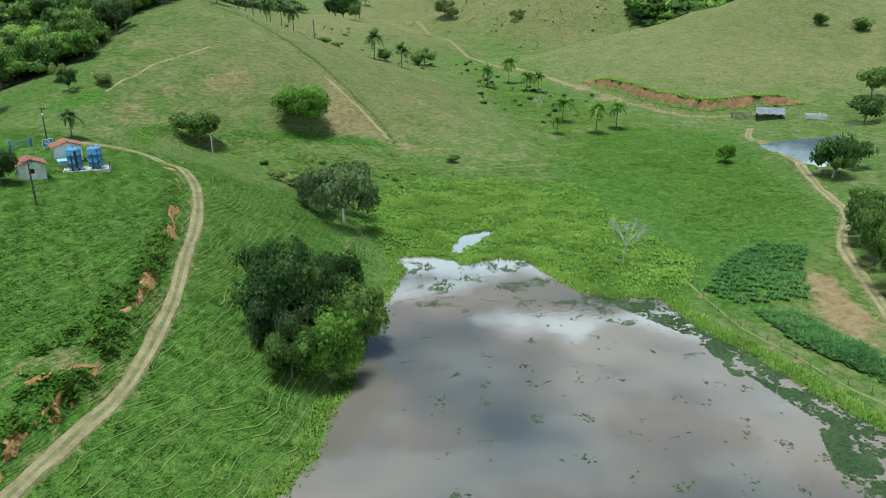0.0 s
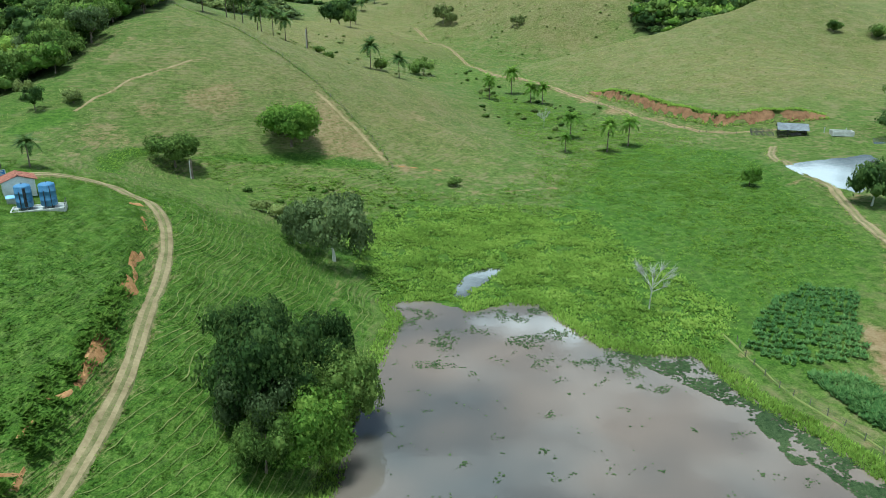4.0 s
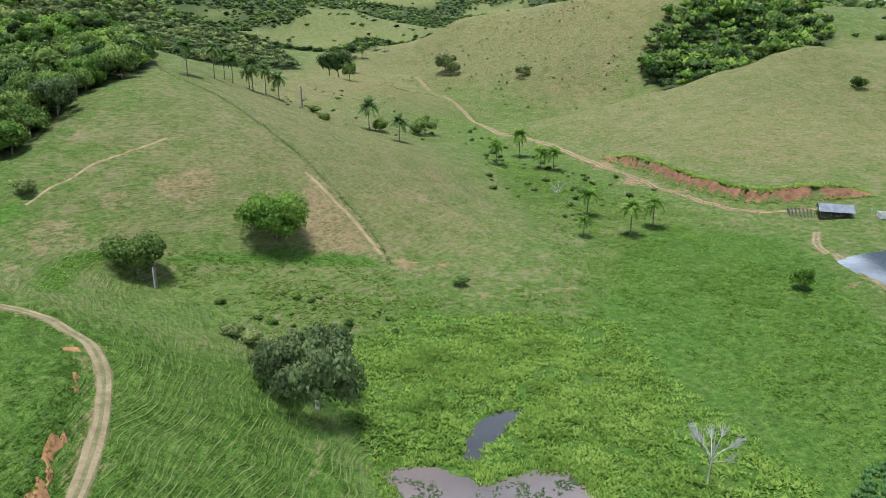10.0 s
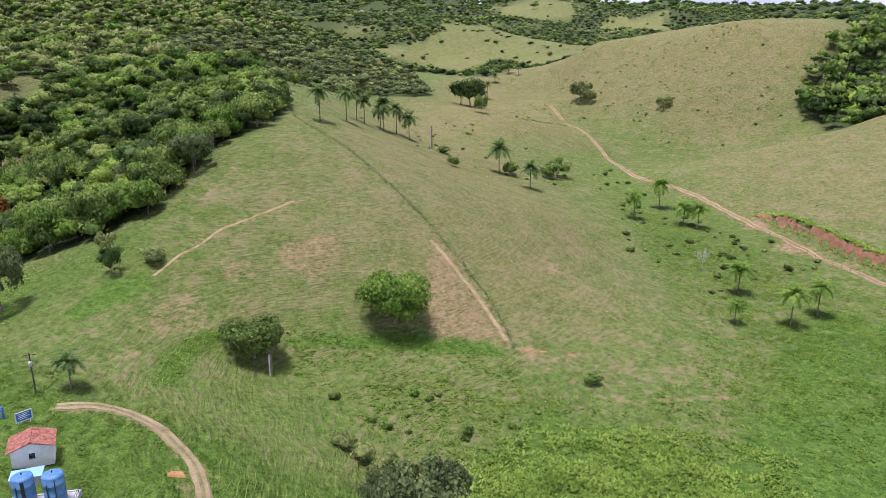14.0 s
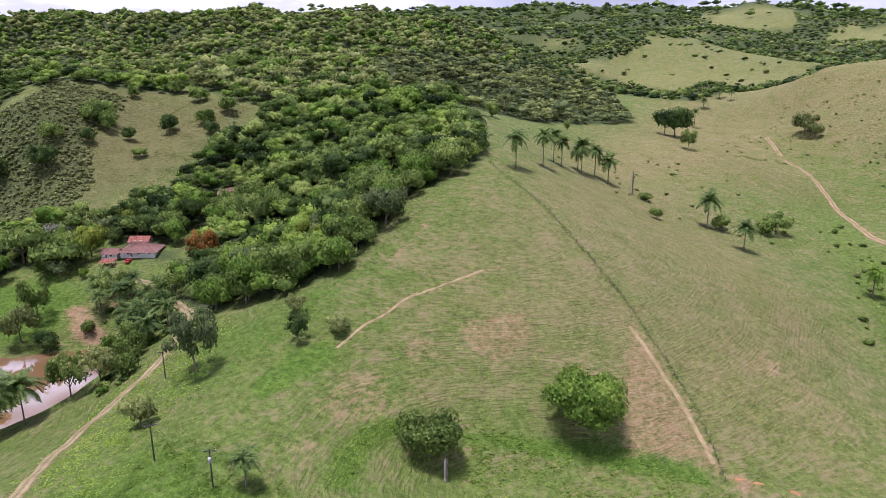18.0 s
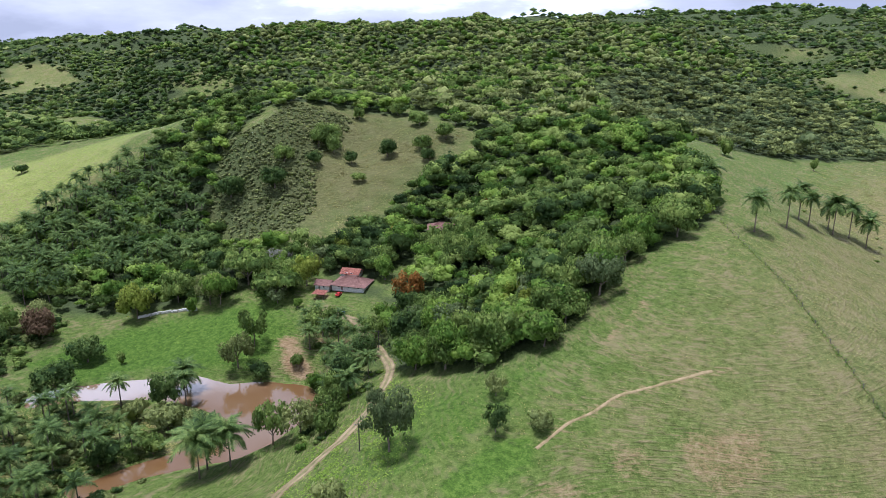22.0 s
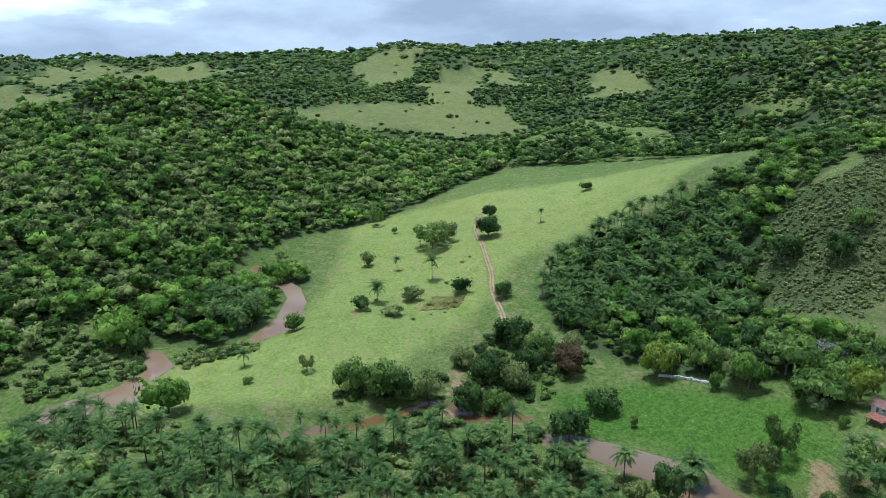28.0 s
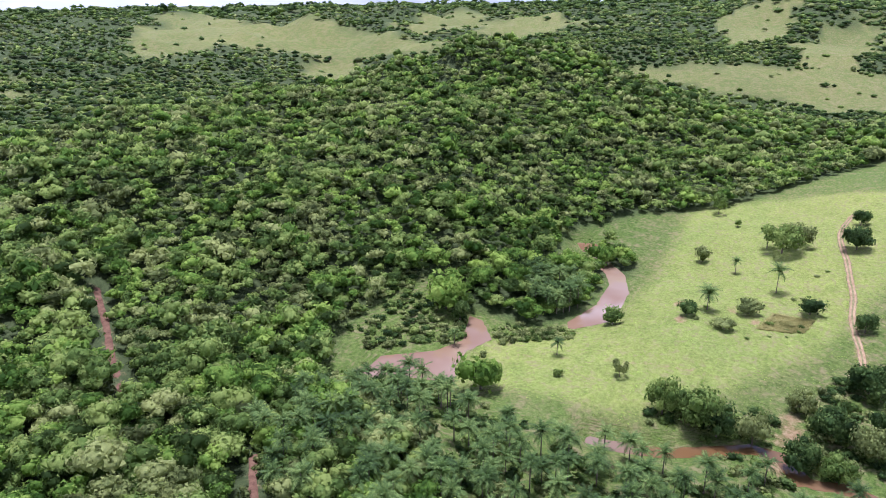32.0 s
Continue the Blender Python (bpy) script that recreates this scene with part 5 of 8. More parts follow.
# ---- palms ----
def frond_shape(rng, droop, ribs=11, wide=0.27, full=1.15):
    """A drooping feather leaf, 1 long, along +x."""
    spine = []
    for i in range(ribs + 1):
        s = i / ribs
        spine.append((s * (1 - 0.12 * droop * s), 0.02 * math.sin(s * 3), 0.50 * s - (0.50 + droop) * s ** 2.3))
    v, f = [], []
    for i in range(ribs):
        a, b = spine[i], spine[i + 1]
        s = (i + 0.5) / ribs
        w = wide * math.sin(3.0 * (0.12 + 0.86 * s)) * rng.uniform(0.85, 1.15)
        for side in (-1, 1):
            n = len(v)
            m = [p + (q - p) * full for p, q in zip(a, b)]
            v += [a, tuple(m), (b[0] + 0.07, b[1] + side * w * 1.1, b[2] - w * 0.6)]
            f += [(n, n + 1, n + 2)]
    return np.array(v), np.array(f)


def palm_crown(rng, leaves, droop=0.5):
    """All the leaves of one palm, radius about 1, from the top of the trunk."""
    pieces = []
    for k in range(leaves):
        v, f = frond_shape(rng, droop * rng.uniform(0.5, 1.3), 15, 0.24, 0.92)
        up = rng.uniform(-0.45, 0.9) if k > leaves // 3 else rng.uniform(0.8, 1.6)
        a = 2.39996 * k + rng.uniform(-0.2, 0.2)
        s = rng.uniform(0.85, 1.08)
        x, z = v[:, 0] * math.cos(up * 0.8) - v[:, 2] * math.sin(up * 0.8), v[:, 0] * math.sin(up * 0.8) + v[:, 2] * math.cos(up * 0.8)
        pieces.append((np.column_stack([(x * math.cos(a) - v[:, 1] * math.sin(a)) * s, (x * math.sin(a) + v[:, 1] * math.cos(a)) * s, z * s]), f))
    return merged(pieces)


PALM_CROWNS = [palm_crown(TREE_RNG, n, d) for n, d in ((20, 0.36), (23, 0.46), (18, 0.40), (24, 0.52))]
FRONDS = [frond_shape(TREE_RNG, d, 17) for d in (0.25, 0.4, 0.6)]


def palm_trunk(k):
    bend_ = (-0.06, 0.0, 0.05)[k]
    pts = [(bend_ * s * s, 0.02 * math.sin(3 * s), s) for s in (-0.05, 0.0, 0.12, 0.3, 0.5, 0.7, 0.88, 1.0)]
    return tube(pts, (1.5, 1.35, 1.05, 0.9, 0.85, 0.85, 1.05, 1.15), 8)


def palm(name, x, y, r, h, label, group="", leaves_apart=False, leaf=None):
    """One palm with leaf radius r and total height h; near ones have every leaf as a part."""
    rng = np.random.default_rng(int(abs(x * 97 + y * 29)) % 100000)
    leaf = leaf or FROND
    e = tagged(new(name), label, "palm", group)
    e.location = (x, y, height(x, y))
    e.rotation_euler = (0, 0, float(rng.uniform(0, 6.28)))
    k = int(rng.integers(0, 3))
    top = max(h - r * 0.35, h * 0.55)
    me = shared_mesh(("trunk", "palm", k), lambda: (palm_trunk(k)[0] * (0.2, 0.2, 1), palm_trunk(k)[1]), BARK)
    girth = 0.9 if h < 8 else 1.15
    child("trunk", me, e, (0, 0, 0), (girth, girth, top))
    tip = (-0.06, 0.0, 0.05)[k] * 0.2 * girth
    if not leaves_apart:
        q = int(rng.integers(0, len(PALM_CROWNS)))
        child("crown", shared_mesh(("crown", "palm", q, leaf.name), lambda: PALM_CROWNS[q], leaf, False), e, (tip, 0, top), (r * 1.3, r * 1.3, r * 1.3))
        return e
    for i in range(28):
        q = int(rng.integers(0, 3))
        ob = child("leaf", shared_mesh(("leaf", q, leaf.name), lambda: FRONDS[q], leaf, False), e, (tip, 0, top))
        s = r * float(rng.uniform(1.0, 1.3))
        ob.scale = (s, s, s)
        lift = float(rng.uniform(0.6, 1.3)) if i < 9 else float(rng.uniform(-0.5, 0.65))
        ob.rotation_euler = (0, -lift, 2.39996 * i + float(rng.uniform(-0.2, 0.2)))
    return e


# trees round the pond and on the open slopes
tree("mango_tree", -46.3, 237, 8.6, 12.8, "dome", LEAF_BRIGHT, "broad dense bright green tree alone on the grazed slope", bare=0.12)
tree("dome_tree", -73.4, 213, 6.8, 8.4, "dome", LEAF_MID, "low dome-shaped dark green tree beside the old stump", bare=0.1)
tree("marsh_tree", -24.6, 170, 7.6, 15.5, "airy", LEAF_SAGE, "grey-green tree with bare pale limbs by the marsh", PALE_BARK, bare=0.04)
tree("marsh_tree", -32.5, 173, 3.8, 9, "airy", LEAF_SAGE, "small grey-green tree beside a larger one", PALE_BARK, bare=0.05)
SHORE_TREES = ((-19.0, 103.5, 6.0, 11, LEAF_BRIGHT), (-25.5, 110, 7.0, 15.5, LEAF_DEEP), (-16.0, 113.5, 5.6, 12, LEAF_MID), (-29, 116, 5.4, 13.5, LEAF_DEEP), (-23.5, 98, 3.8, 8, LEAF_MID), (-20.5, 120, 5.0, 12.5, LEAF_DEEP), (-26, 104, 4.6, 10, LEAF_SAGE))
for x, y, r, h, leaf in SHORE_TREES:
    tree("shore_tree", x, y, r, h, "fine", leaf, "dark spreading tree leaning over the pond shore", group="trees on the pond shore", bare=0.12)
tree("citrus_tree", 91.3, 229, 2.8, 6.3, "round", LEAF_BRIGHT, "small round bright green tree in the meadow", bare=0.2)
tree("pond_tree", 113, 203, 5.4, 12.5, "round", LEAF_DEEP, "dark tree with a white trunk by the small pond", PALE_BARK, bare=0.22)
tree("pond_tree", 123, 211, 4.4, 9.5, "loose", LEAF_DEEP, "dark ragged tree behind the small pond")
ROADSIDE = ((96.5, 158, 3.0, 8), (93, 150, 4.0, 10.5), (98, 150, 4.4, 10.5), (88.5, 138, 3.8, 12), (86, 126, 4.0, 12.5), (94, 142, 4.2, 11), (102, 166, 3.6, 8.5), (99, 140, 4, 11), (92, 133, 3.4, 12), (105, 157, 4, 10), (90, 112, 4, 12), (180, 306, 6, 14), (163, 278, 6, 12), (190, 290, 7, 14))
for x, y, r, h in ROADSIDE:
    tree("roadside_tree", x, y, r, h, "loose", LEAF_DEEP if int(x) % 2 else LEAF_MID, "slender dark green tree in the roadside belt", group="roadside belt", bare=0.25)
tree("yard_tree", -84.4, 133, 3.6, 6.8, "round", LEAF_DEEP, "dark bushy tree beside the pump houses", bare=0.15)
for x, y, r, h, label in ((-115.6, 225.7, 2.6, 7.0, "small dark tree with tiered branches on the slope"), (-124.2, 237, 2.5, 6.5, "small slim tree at the wood edge"), (-107.8, 232.5, 3.2, 4.0, "low rounded shrub by the worn path")):
    tree("slope_tree", x, y, r, h, "bush" if h < 5 else "loose", LEAF_DEEP if h > 6.8 else LEAF_OLIVE, label, bare=0.2)
tree("track_tree", -133.6, 209.5, 5.2, 15.5, "airy", LEAF_SAGE, "tall thin-crowned tree beside the sandy track", bare=0.3)
tree("track_bush", -129.5, 188.5, 3.8, 6.5, "bush", LEAF_OLIVE, "round bushy tree on the grassy bank")
for x, y, r, h in ((-86, 655, 11, 23), (-94, 658, 8, 19)):
    tree("hollow_tree", x, y, r, h, "round", LEAF_DEEP, "tall dark tree with bare lower trunks", group="hollow trees", bare=0.32)
tree("hollow_tree", -64.8, 555, 4.2, 14, "loose", LEAF_MID, "slender tree below the far ridge", bare=0.2)
for x, y, r, h in ((-11, 447, 5.6, 11), (1, 697, 8, 17), (8, 690, 5, 11), (62, 640, 5, 9)):
    tree("valley_tree", x, y, r, h, "loose", LEAF_OLIVE if y > 500 else LEAF_MID, "uneven green tree in the valley", group="valley trees", bare=0.15)
HILL_SHRUBS = ((-67.8, 429, 3.6, 3.6), (-58.3, 402.8, 3.0, 5.4), (-33.6, 424, 4.2, 6.5), (-15, 440, 5, 7.5), (-166, 484, 3.8, 9), (-139, 548, 2.4, 7), (-33, 430, 3, 4.5), (3.3, 236, 2.4, 2.6), (-44.6, 189, 2.6, 3.2),
               (-40, 187, 2.4, 3.4), (-35.6, 184, 3.4, 4.6), (240, 480, 5, 7), (262, 470, 6, 8))
for x, y, r, h in HILL_SHRUBS:
    tree("shrub", x, y, r, h, "bush", LEAF_OLIVE if y < 200 else LEAF_MID, "rounded green shrub in the pasture", group="pasture shrubs", category="shrub")

# palms
HILL_PALMS = ((-106.7, 358, 4.6, 13.5), (-104, 385, 4.4, 14.5), (-108, 414, 4.6, 14), (-103, 410, 4.2, 12.5), (-96.4, 421, 4.8, 15), (-92.7, 432, 4.8, 13.5), (-85.7, 430, 4.8, 12.5), (-100, 428, 4.6, 11), (-39, 422, 5.4, 13.5),
              (-22.3, 398.5, 4.6, 10.5), (-131, 376, 4.5, 13))
for x, y, r, h in HILL_PALMS:
    palm("hill_palm", x, y, r, h, "tall feather palm on the pasture ridge", "palms on the ridge", True)
VALLEY_PALMS = ((23.4, 385.5, 4.0, 11), (36.9, 412, 4.8, 13), (44, 384, 4.4, 9), (49.5, 381, 4.2, 9), (51, 307, 3.8, 9.5), (44.6, 280, 2.4, 6.5), (60, 280.5, 3.8, 11), (70, 290, 3.9, 10))
for x, y, r, h in VALLEY_PALMS:
    palm("valley_palm", x, y, r, h, "feather palm in the wet valley meadow", "palms in the valley", True, LEAF_BRIGHT)
palm("coconut_palm", -92.8, 178.5, 2.7, 6.2, "short dark coconut palm behind the pump house", leaves_apart=True)
for x, y, r, h in ((-80, 722, 4, 14), (-81, 792, 4.4, 8), (-71, 826, 5, 12), (-91, 845, 4.4, 10), (-60, 815, 4, 9)):
    palm("ridge_palm", x, y, r, h, "small distant palm on the far slope", "far palms")
HOME_PALMS = ((-241, 217, 5.2, 10, 1), (-186, 190, 6.2, 14, 1), (-189, 194, 5.6, 13, 1), (-182, 197, 5.4, 12, 1), (-247, 197, 3.6, 9.5, 1), (-231.6, 211.5, 3.6, 11, 1), (-216, 259, 3.6, 11, 1), (-227.6, 258, 3.0, 8.5, 0), (-197.6, 250, 4.2, 9, 1),
              (-233, 262.5, 2.6, 6.5, 0), (-173, 231, 4, 7.5, 1), (-178, 243.5, 3.4, 7.5, 0), (-206, 262, 3.6, 8, 0), (-188, 240, 3.8, 7, 0), (-184, 233, 3.4, 6, 0), (-223, 256, 3.4, 8, 0), (-214, 262, 3.6, 9, 0), (-231, 266, 3.2, 7.5, 0), (-219, 268, 3.4, 8, 0), (-200, 262, 3.4, 8.5, 0), (-211, 255, 3.2, 7, 0), (-204, 251, 3.4, 8, 0), (-194, 249, 3.4, 8, 0), (-208, 268, 3.0, 7, 0))
for x, y, r, h, apart in HOME_PALMS:
    palm("pond_palm", x, y, r, h, "dark feather palm near the muddy pond", "palms near the muddy pond", bool(apart))
for x, y, r, h in ((-431.5, 153, 4.4, 13), (-454, 134.6, 2.6, 7.5), (-398, 122, 4.4, 10), (-491, 151, 4, 11), (-338, 20, 2.6, 6.5), (-340.4, 64.6, 2.6, 6.5), (-485.7, 227, 2.4, 8), (-302, 14, 4, 9), (-296, 22, 4, 9)):
    palm("field_palm", x, y, r, h, "feather palm standing in the open river field", "palms in the river field")
GROVE_RNG = np.random.default_rng(21)
GROVE = [(-387, 197), (-428, 222), (-452, 268), (-462, 300), (-420, 318), (-366, 303), (-328, 272), (-346, 236), (-350, 205)]
gx_, gy_ = scatter(GROVE_RNG, GROVE, 8.6)
for x, y in zip(gx_, gy_):
    palm("grove_palm", float(x), float(y), float(GROVE_RNG.uniform(3.3, 4.3)), float(GROVE_RNG.uniform(8, 12.5)), "dark oil palm crowded in the hillside grove", "oil palm grove")
gx_, gy_ = scatter(GROVE_RNG, [(-398, 36), (-380, 44), (-374, 58), (-395, 66), (-414, 60)], 7.5)
for x, y in zip(gx_, gy_):
    palm("river_palm", float(x), float(y), float(GROVE_RNG.uniform(3.6, 4.6)), float(GROVE_RNG.uniform(10, 13.5)), "tall feather palm in the river bend wood", "palms in the river bend")
CREEK_PALMS = [(-270, 172), (-286, 150), (-270, 128), (-277, 100), (-276, 84), (-268, 63), (-290, 40), (-296, 10), (-276, -10), (-236, -12), (-200, 20), (-212, 66), (-222, 110), (-205, 140), (-200, 172), (-214, 186), (-240, 194), (-262, 184)]
gx_, gy_ = scatter(GROVE_RNG, CREEK_PALMS, 8.6)
for x, y in zip(gx_, gy_):
    if GROVE_RNG.uniform() < 0.86:
        palm("creek_palm", float(x), float(y), float(GROVE_RNG.uniform(2.9, 3.9)), float(GROVE_RNG.uniform(7, 12)), "coconut palm in the flat grove by the creek", "creekside coconut grove")

# trees of the homestead, the meadow and the river field
HOME_TREES = ((-178, 208, 4.2, 13, "loose", LEAF_MID), (-172, 213, 4.4, 10.5, "loose", LEAF_OLIVE), (-162.5, 214, 3.4, 7, "bush", LEAF_MID), (-238, 235.5, 5.2, 14, "loose", LEAF_OLIVE), (-243, 246, 4.6, 15, "loose", LEAF_MID),
              (-228, 238, 4.2, 6.8, "bush", LEAF_DEEP), (-234.5, 206, 4.6, 13, "round", LEAF_DEEP), (-237, 197, 4.6, 7.5, "bush", LEAF_OLIVE), (-222, 200, 7.0, 7.5, "bush", LEAF_OLIVE), (-211.5, 205, 5.4, 7, "bush", LEAF_OLIVE),
              (-216, 178, 5.6, 8, "bush", LEAF_DEEP), (-212, 190, 3.8, 6, "bush", LEAF_MID), (-186, 240, 4.6, 10, "round", LEAF_DEEP), (-178, 231, 4.2, 9, "round", LEAF_MID), (-193, 256, 4.4, 10, "loose", LEAF_DEEP),
              (-170, 222, 3.8, 8, "loose", LEAF_MID), (-201, 268, 4.2, 10, "loose", LEAF_MID), (-208, 246, 3.4, 6, "bush", LEAF_BRIGHT), (-222, 249, 3.0, 5, "bush", LEAF_MID))
for x, y, r, h, style, leaf in HOME_TREES:
    tree("waterside_tree", x, y, r, h, style, leaf, "leafy tree on the bank of the muddy pond", group="trees round the muddy pond", bare=0.22)
MEADOW_TREES = ((-287.5, 203.5, 6.4, 9.5, "round", LEAF_DEEP, "dark round tree alone on the bright meadow"), (-272, 186, 7.6, 11, "round", LEAF_DEEP, "broad dark tree at the meadow corner"), (-275.4, 210.5, 1.6, 4.5, "bush", LEAF_MID, "small shrub on the bright meadow"),
                (-307, 232.5, 6.8, 15, "round", LEAF_YELLOW, "yellow-green tree at the meadow edge"), (-281.5, 256, 6.0, 13, "flat", LEAF_BRIGHT, "small flat-topped shade tree"), (-260, 268, 9.4, 12, "flat", LEAF_MID, "wide flat-topped shade tree behind the meadow"),
                (-283, 271, 9.8, 14, "flat", LEAF_MID, "wide flat-topped shade tree behind the meadow"), (-280.5, 285, 5.4, 9, "loose", LEAF_GREY, "pale silvery flowering tree"), (-286, 254, 6.4, 13, "loose", LEAF_OLIVE, "grey-green spreading tree by the meadow"),
                (-303, 249, 6.2, 14, "round", LEAF_MID, "full green tree behind the meadow"), (-288, 247, 2.8, 7, "bush", LEAF_BRIGHT, "small bright green tree"), (-246, 268.5, 1.8, 4.6, "bush", LEAF_BRIGHT, "trimmed bright green shrub"),
                (-206.5, 290, 4.8, 12.5, "loose", LEAF_RUST, "tree covered in orange-red blossom"), (-251, 328, 3.6, 8, "loose", LEAF_RUST, "tree flecked with orange-red blossom"), (-231, 368, 2.6, 9, "loose", LEAF_RUST, "dark red flowering tree"),
                (-316, 198.5, 6.6, 12.5, "round", LEAF_MAROON, "brownish red tree among palms"), (-204, 276.5, 4.6, 9.5, "round", LEAF_BRIGHT, "lime green round tree by the drive"), (-256, 281, 5.4, 13, "loose", LEAF_YELLOW, "yellow-green tree behind the house"),
                (-224, 263, 5.2, 11, "loose", LEAF_MID, "leafy garden tree above the drive"), (-224, 318, 5, 10, "round", LEAF_BRIGHT, "bright green garden tree on the lawn"))
for x, y, r, h, style, leaf, label in MEADOW_TREES:
    tree("garden_tree", x, y, r, h, style, leaf, label, bare=0.2 if style != "flat" else 0.5)
FIELD_TREES = ((-306.7, 109.5, 5.6, 14, LEAF_MID), (-305, 121, 8.2, 14, LEAF_MID), (-302, 128, 6, 12, LEAF_DEEP), (-302, 139.5, 6, 13, LEAF_OLIVE), (-293, 153.5, 6, 11.5, LEAF_DEEP), (-291, 164, 5.2, 8.5, LEAF_MID),
               (-312, 165, 7.4, 13, LEAF_DEEP), (-305, 174.5, 5.8, 11.5, LEAF_OLIVE), (-324.5, 156, 4.6, 9, LEAF_OLIVE), (-344, 180, 8.4, 13, LEAF_DEEP), (-331, 190, 6, 11, LEAF_MID), (-320, 182, 5.4, 10, LEAF_DEEP), (-333, 204, 5.4, 10, LEAF_OLIVE))
for x, y, r, h, leaf in FIELD_TREES:
    tree("creek_tree", x, y, r, h, "round", leaf, "leafy tree in the clump along the creek", group="creekside clump", bare=0.15)
OPEN_TREES = ((-470, 118, 4.4, 9, "bush", LEAF_OLIVE), (-388.5, 113.5, 4.6, 7, "bush", LEAF_DEEP), (-409.7, 166, 6.2, 7.5, "bush", LEAF_DEEP), (-402, 140, 6.4, 6.5, "bush", LEAF_OLIVE), (-381, 129.5, 5.6, 4.6, "bush", LEAF_OLIVE),
              (-396, 186, 5.0, 8.5, "round", LEAF_DEEP), (-529.6, 269, 4.8, 6.5, "bush", LEAF_DEEP), (-534, 136.5, 2.4, 5, "bush", LEAF_MID), (-327, 92, 2.8, 7.5, "loose", LEAF_OLIVE), (-321, 69, 2.3, 3.2, "bush", LEAF_MID),
              (-482, 158, 9.5, 17, "loose", LEAF_MID), (-490, 166, 8, 15, "loose", LEAF_OLIVE), (-481.6, 193, 7.4, 12.5, "round", LEAF_DEEP), (-561, 125, 4.5, 14, "loose", LEAF_MID), (-520, 200, 5, 9, "round", LEAF_DEEP),
              (-379, 82, 5.2, 8, "bush", LEAF_MID), (-359.4, 15, 5.0, 11.5, "round", LEAF_DEEP))
for x, y, r, h, style, leaf in OPEN_TREES:
    tree("field_tree", x, y, r, h, style, leaf, "single leafy tree in the open river field", group="trees in the river field", bare=0.18)
for x, y, r, h in ((-364, 6.5, 10.5, 17), (-303, 43, 9.5, 15.5), (-455, 66, 9, 14), (-250, 8, 9, 13)):
    tree("bamboo_clump", x, y, r, h, "bush", LEAF_BRIGHT, "large plume-like bright green bamboo clump", group="bamboo clumps", category="bamboo")
CONE_TREES = ((-357, 378, 7, 12), (-351, 366, 6, 11), (-331, 373, 4, 8), (-323, 393, 6, 11), (-372, 416, 3.4, 8), (-333, 430, 6, 9), (-360, 438, 5, 9), (-341, 328, 7, 12), (-361, 314, 7, 12), (-338, 352, 4.4, 8), (-312, 361, 4, 5),
              (-309, 407, 5, 9), (-315, 443, 4, 8), (-306, 424, 6, 10), (-348, 340, 5, 9), (-345, 372, 6, 11), (-298, 400, 4, 7))
for x, y, r, h in CONE_TREES:
    tree("hill_tree", x, y, r, h, "round", LEAF_DEEP if int(x) % 3 else LEAF_MID, "dark green tree on the scrubby round hill", group="trees on the round hill", bare=0.12)
BAMBOO_RNG = np.random.default_rng(8)
bx_, by_ = scatter(BAMBOO_RNG, [(-238, 330), (-226, 350), (-206, 340), (-192, 322), (-205, 308), (-222, 316)], 7.0)
for x, y in zip(bx_, by_):
    tree("bamboo_clump", float(x), float(y), float(BAMBOO_RNG.uniform(3.4, 4.8)), float(BAMBOO_RNG.uniform(8, 11)), "bush", LEAF_MID, "rounded plume of green bamboo behind the houses", group="bamboo behind the houses", category="bamboo")

# dead tree in the meadow and old stumps
DEAD = trunk_shape(np.random.default_rng(77), 10, 0.014, 0.36, 26)
dead = tagged(new("dead_tree"), "leafless pale grey dead tree with fine branches", "tree")
dead.location = (41.3, 153.8, height(41.3, 153.8))
child("trunk", shared_mesh(("trunk", "dead"), lambda: DEAD, DEAD_BARK), dead, (0, 0, 0), (9, 9, 13.5))
dead = tagged(new("dead_tree"), "thin leafless grey tree beside the valley palms", "tree")
dead.location = (43.4, 329, height(43.4, 329))
child("trunk", shared_mesh(("trunk", "dead"), lambda: DEAD, DEAD_BARK), dead, (0, 0, 0), (6, 6, 10), 2.0)
for x, y, r, h in ((-67.8, 209.2, 0.55, 5.6), (-74.1, 429, 0.7, 11)):
    e = tagged(new("palm_stump"), "weathered grey palm stump with a broken top", "stump")
    e.location = (x, y, height(x, y))
    rng = np.random.default_rng(int(-x))
    for k, (dx, dy, s) in enumerate(((0.28, 0, 1.0), (-0.3, 0.1, 0.93))):
        pts = [(dx * r, dy * r, -0.3), (dx * r * 1.1, dy * r, 0.35 * h * s), (dx * r, dy * r, 0.8 * h * s), (dx * r * 0.8, dy * r, h * s)]
        v, f = tube(pts, [r * 0.55, r * 0.42, r * 0.46, r * 0.3], 7)
        mesh_object("stem", v + rng.normal(0, 0.04, v.shape), f, DEAD_BARK if k else BARK, False, e)

# single trees standing out along the edge of the hillside wood and round the houses
EDGE_RNG = np.random.default_rng(44)
EDGE_LOOKS = ((LEAF_MID, "round", "full green tree at the edge of the hillside wood"), (LEAF_BRIGHT, "round", "bright green tree at the edge of the hillside wood"), (LEAF_DEEP, "round", "dark green tree at the edge of the hillside wood"),
              (LEAF_SAGE, "loose", "grey-green open-crowned tree at the wood edge"), (LEAF_YELLOW, "loose", "yellow-green tree at the edge of the hillside wood"), (LEAF_MID, "loose", "open-crowned green tree at the wood edge"))
WOOD_EDGE = [(-120, 352), (-122, 326), (-128, 306), (-122, 277), (-126, 260), (-140, 244), (-170, 245), (-196, 258), (-214, 276), (-196, 296), (-172, 276), (-150, 268), (-146, 300), (-140, 330), (-134, 362)]
gx_, gy_ = scatter(EDGE_RNG, WOOD_EDGE, 9.5)
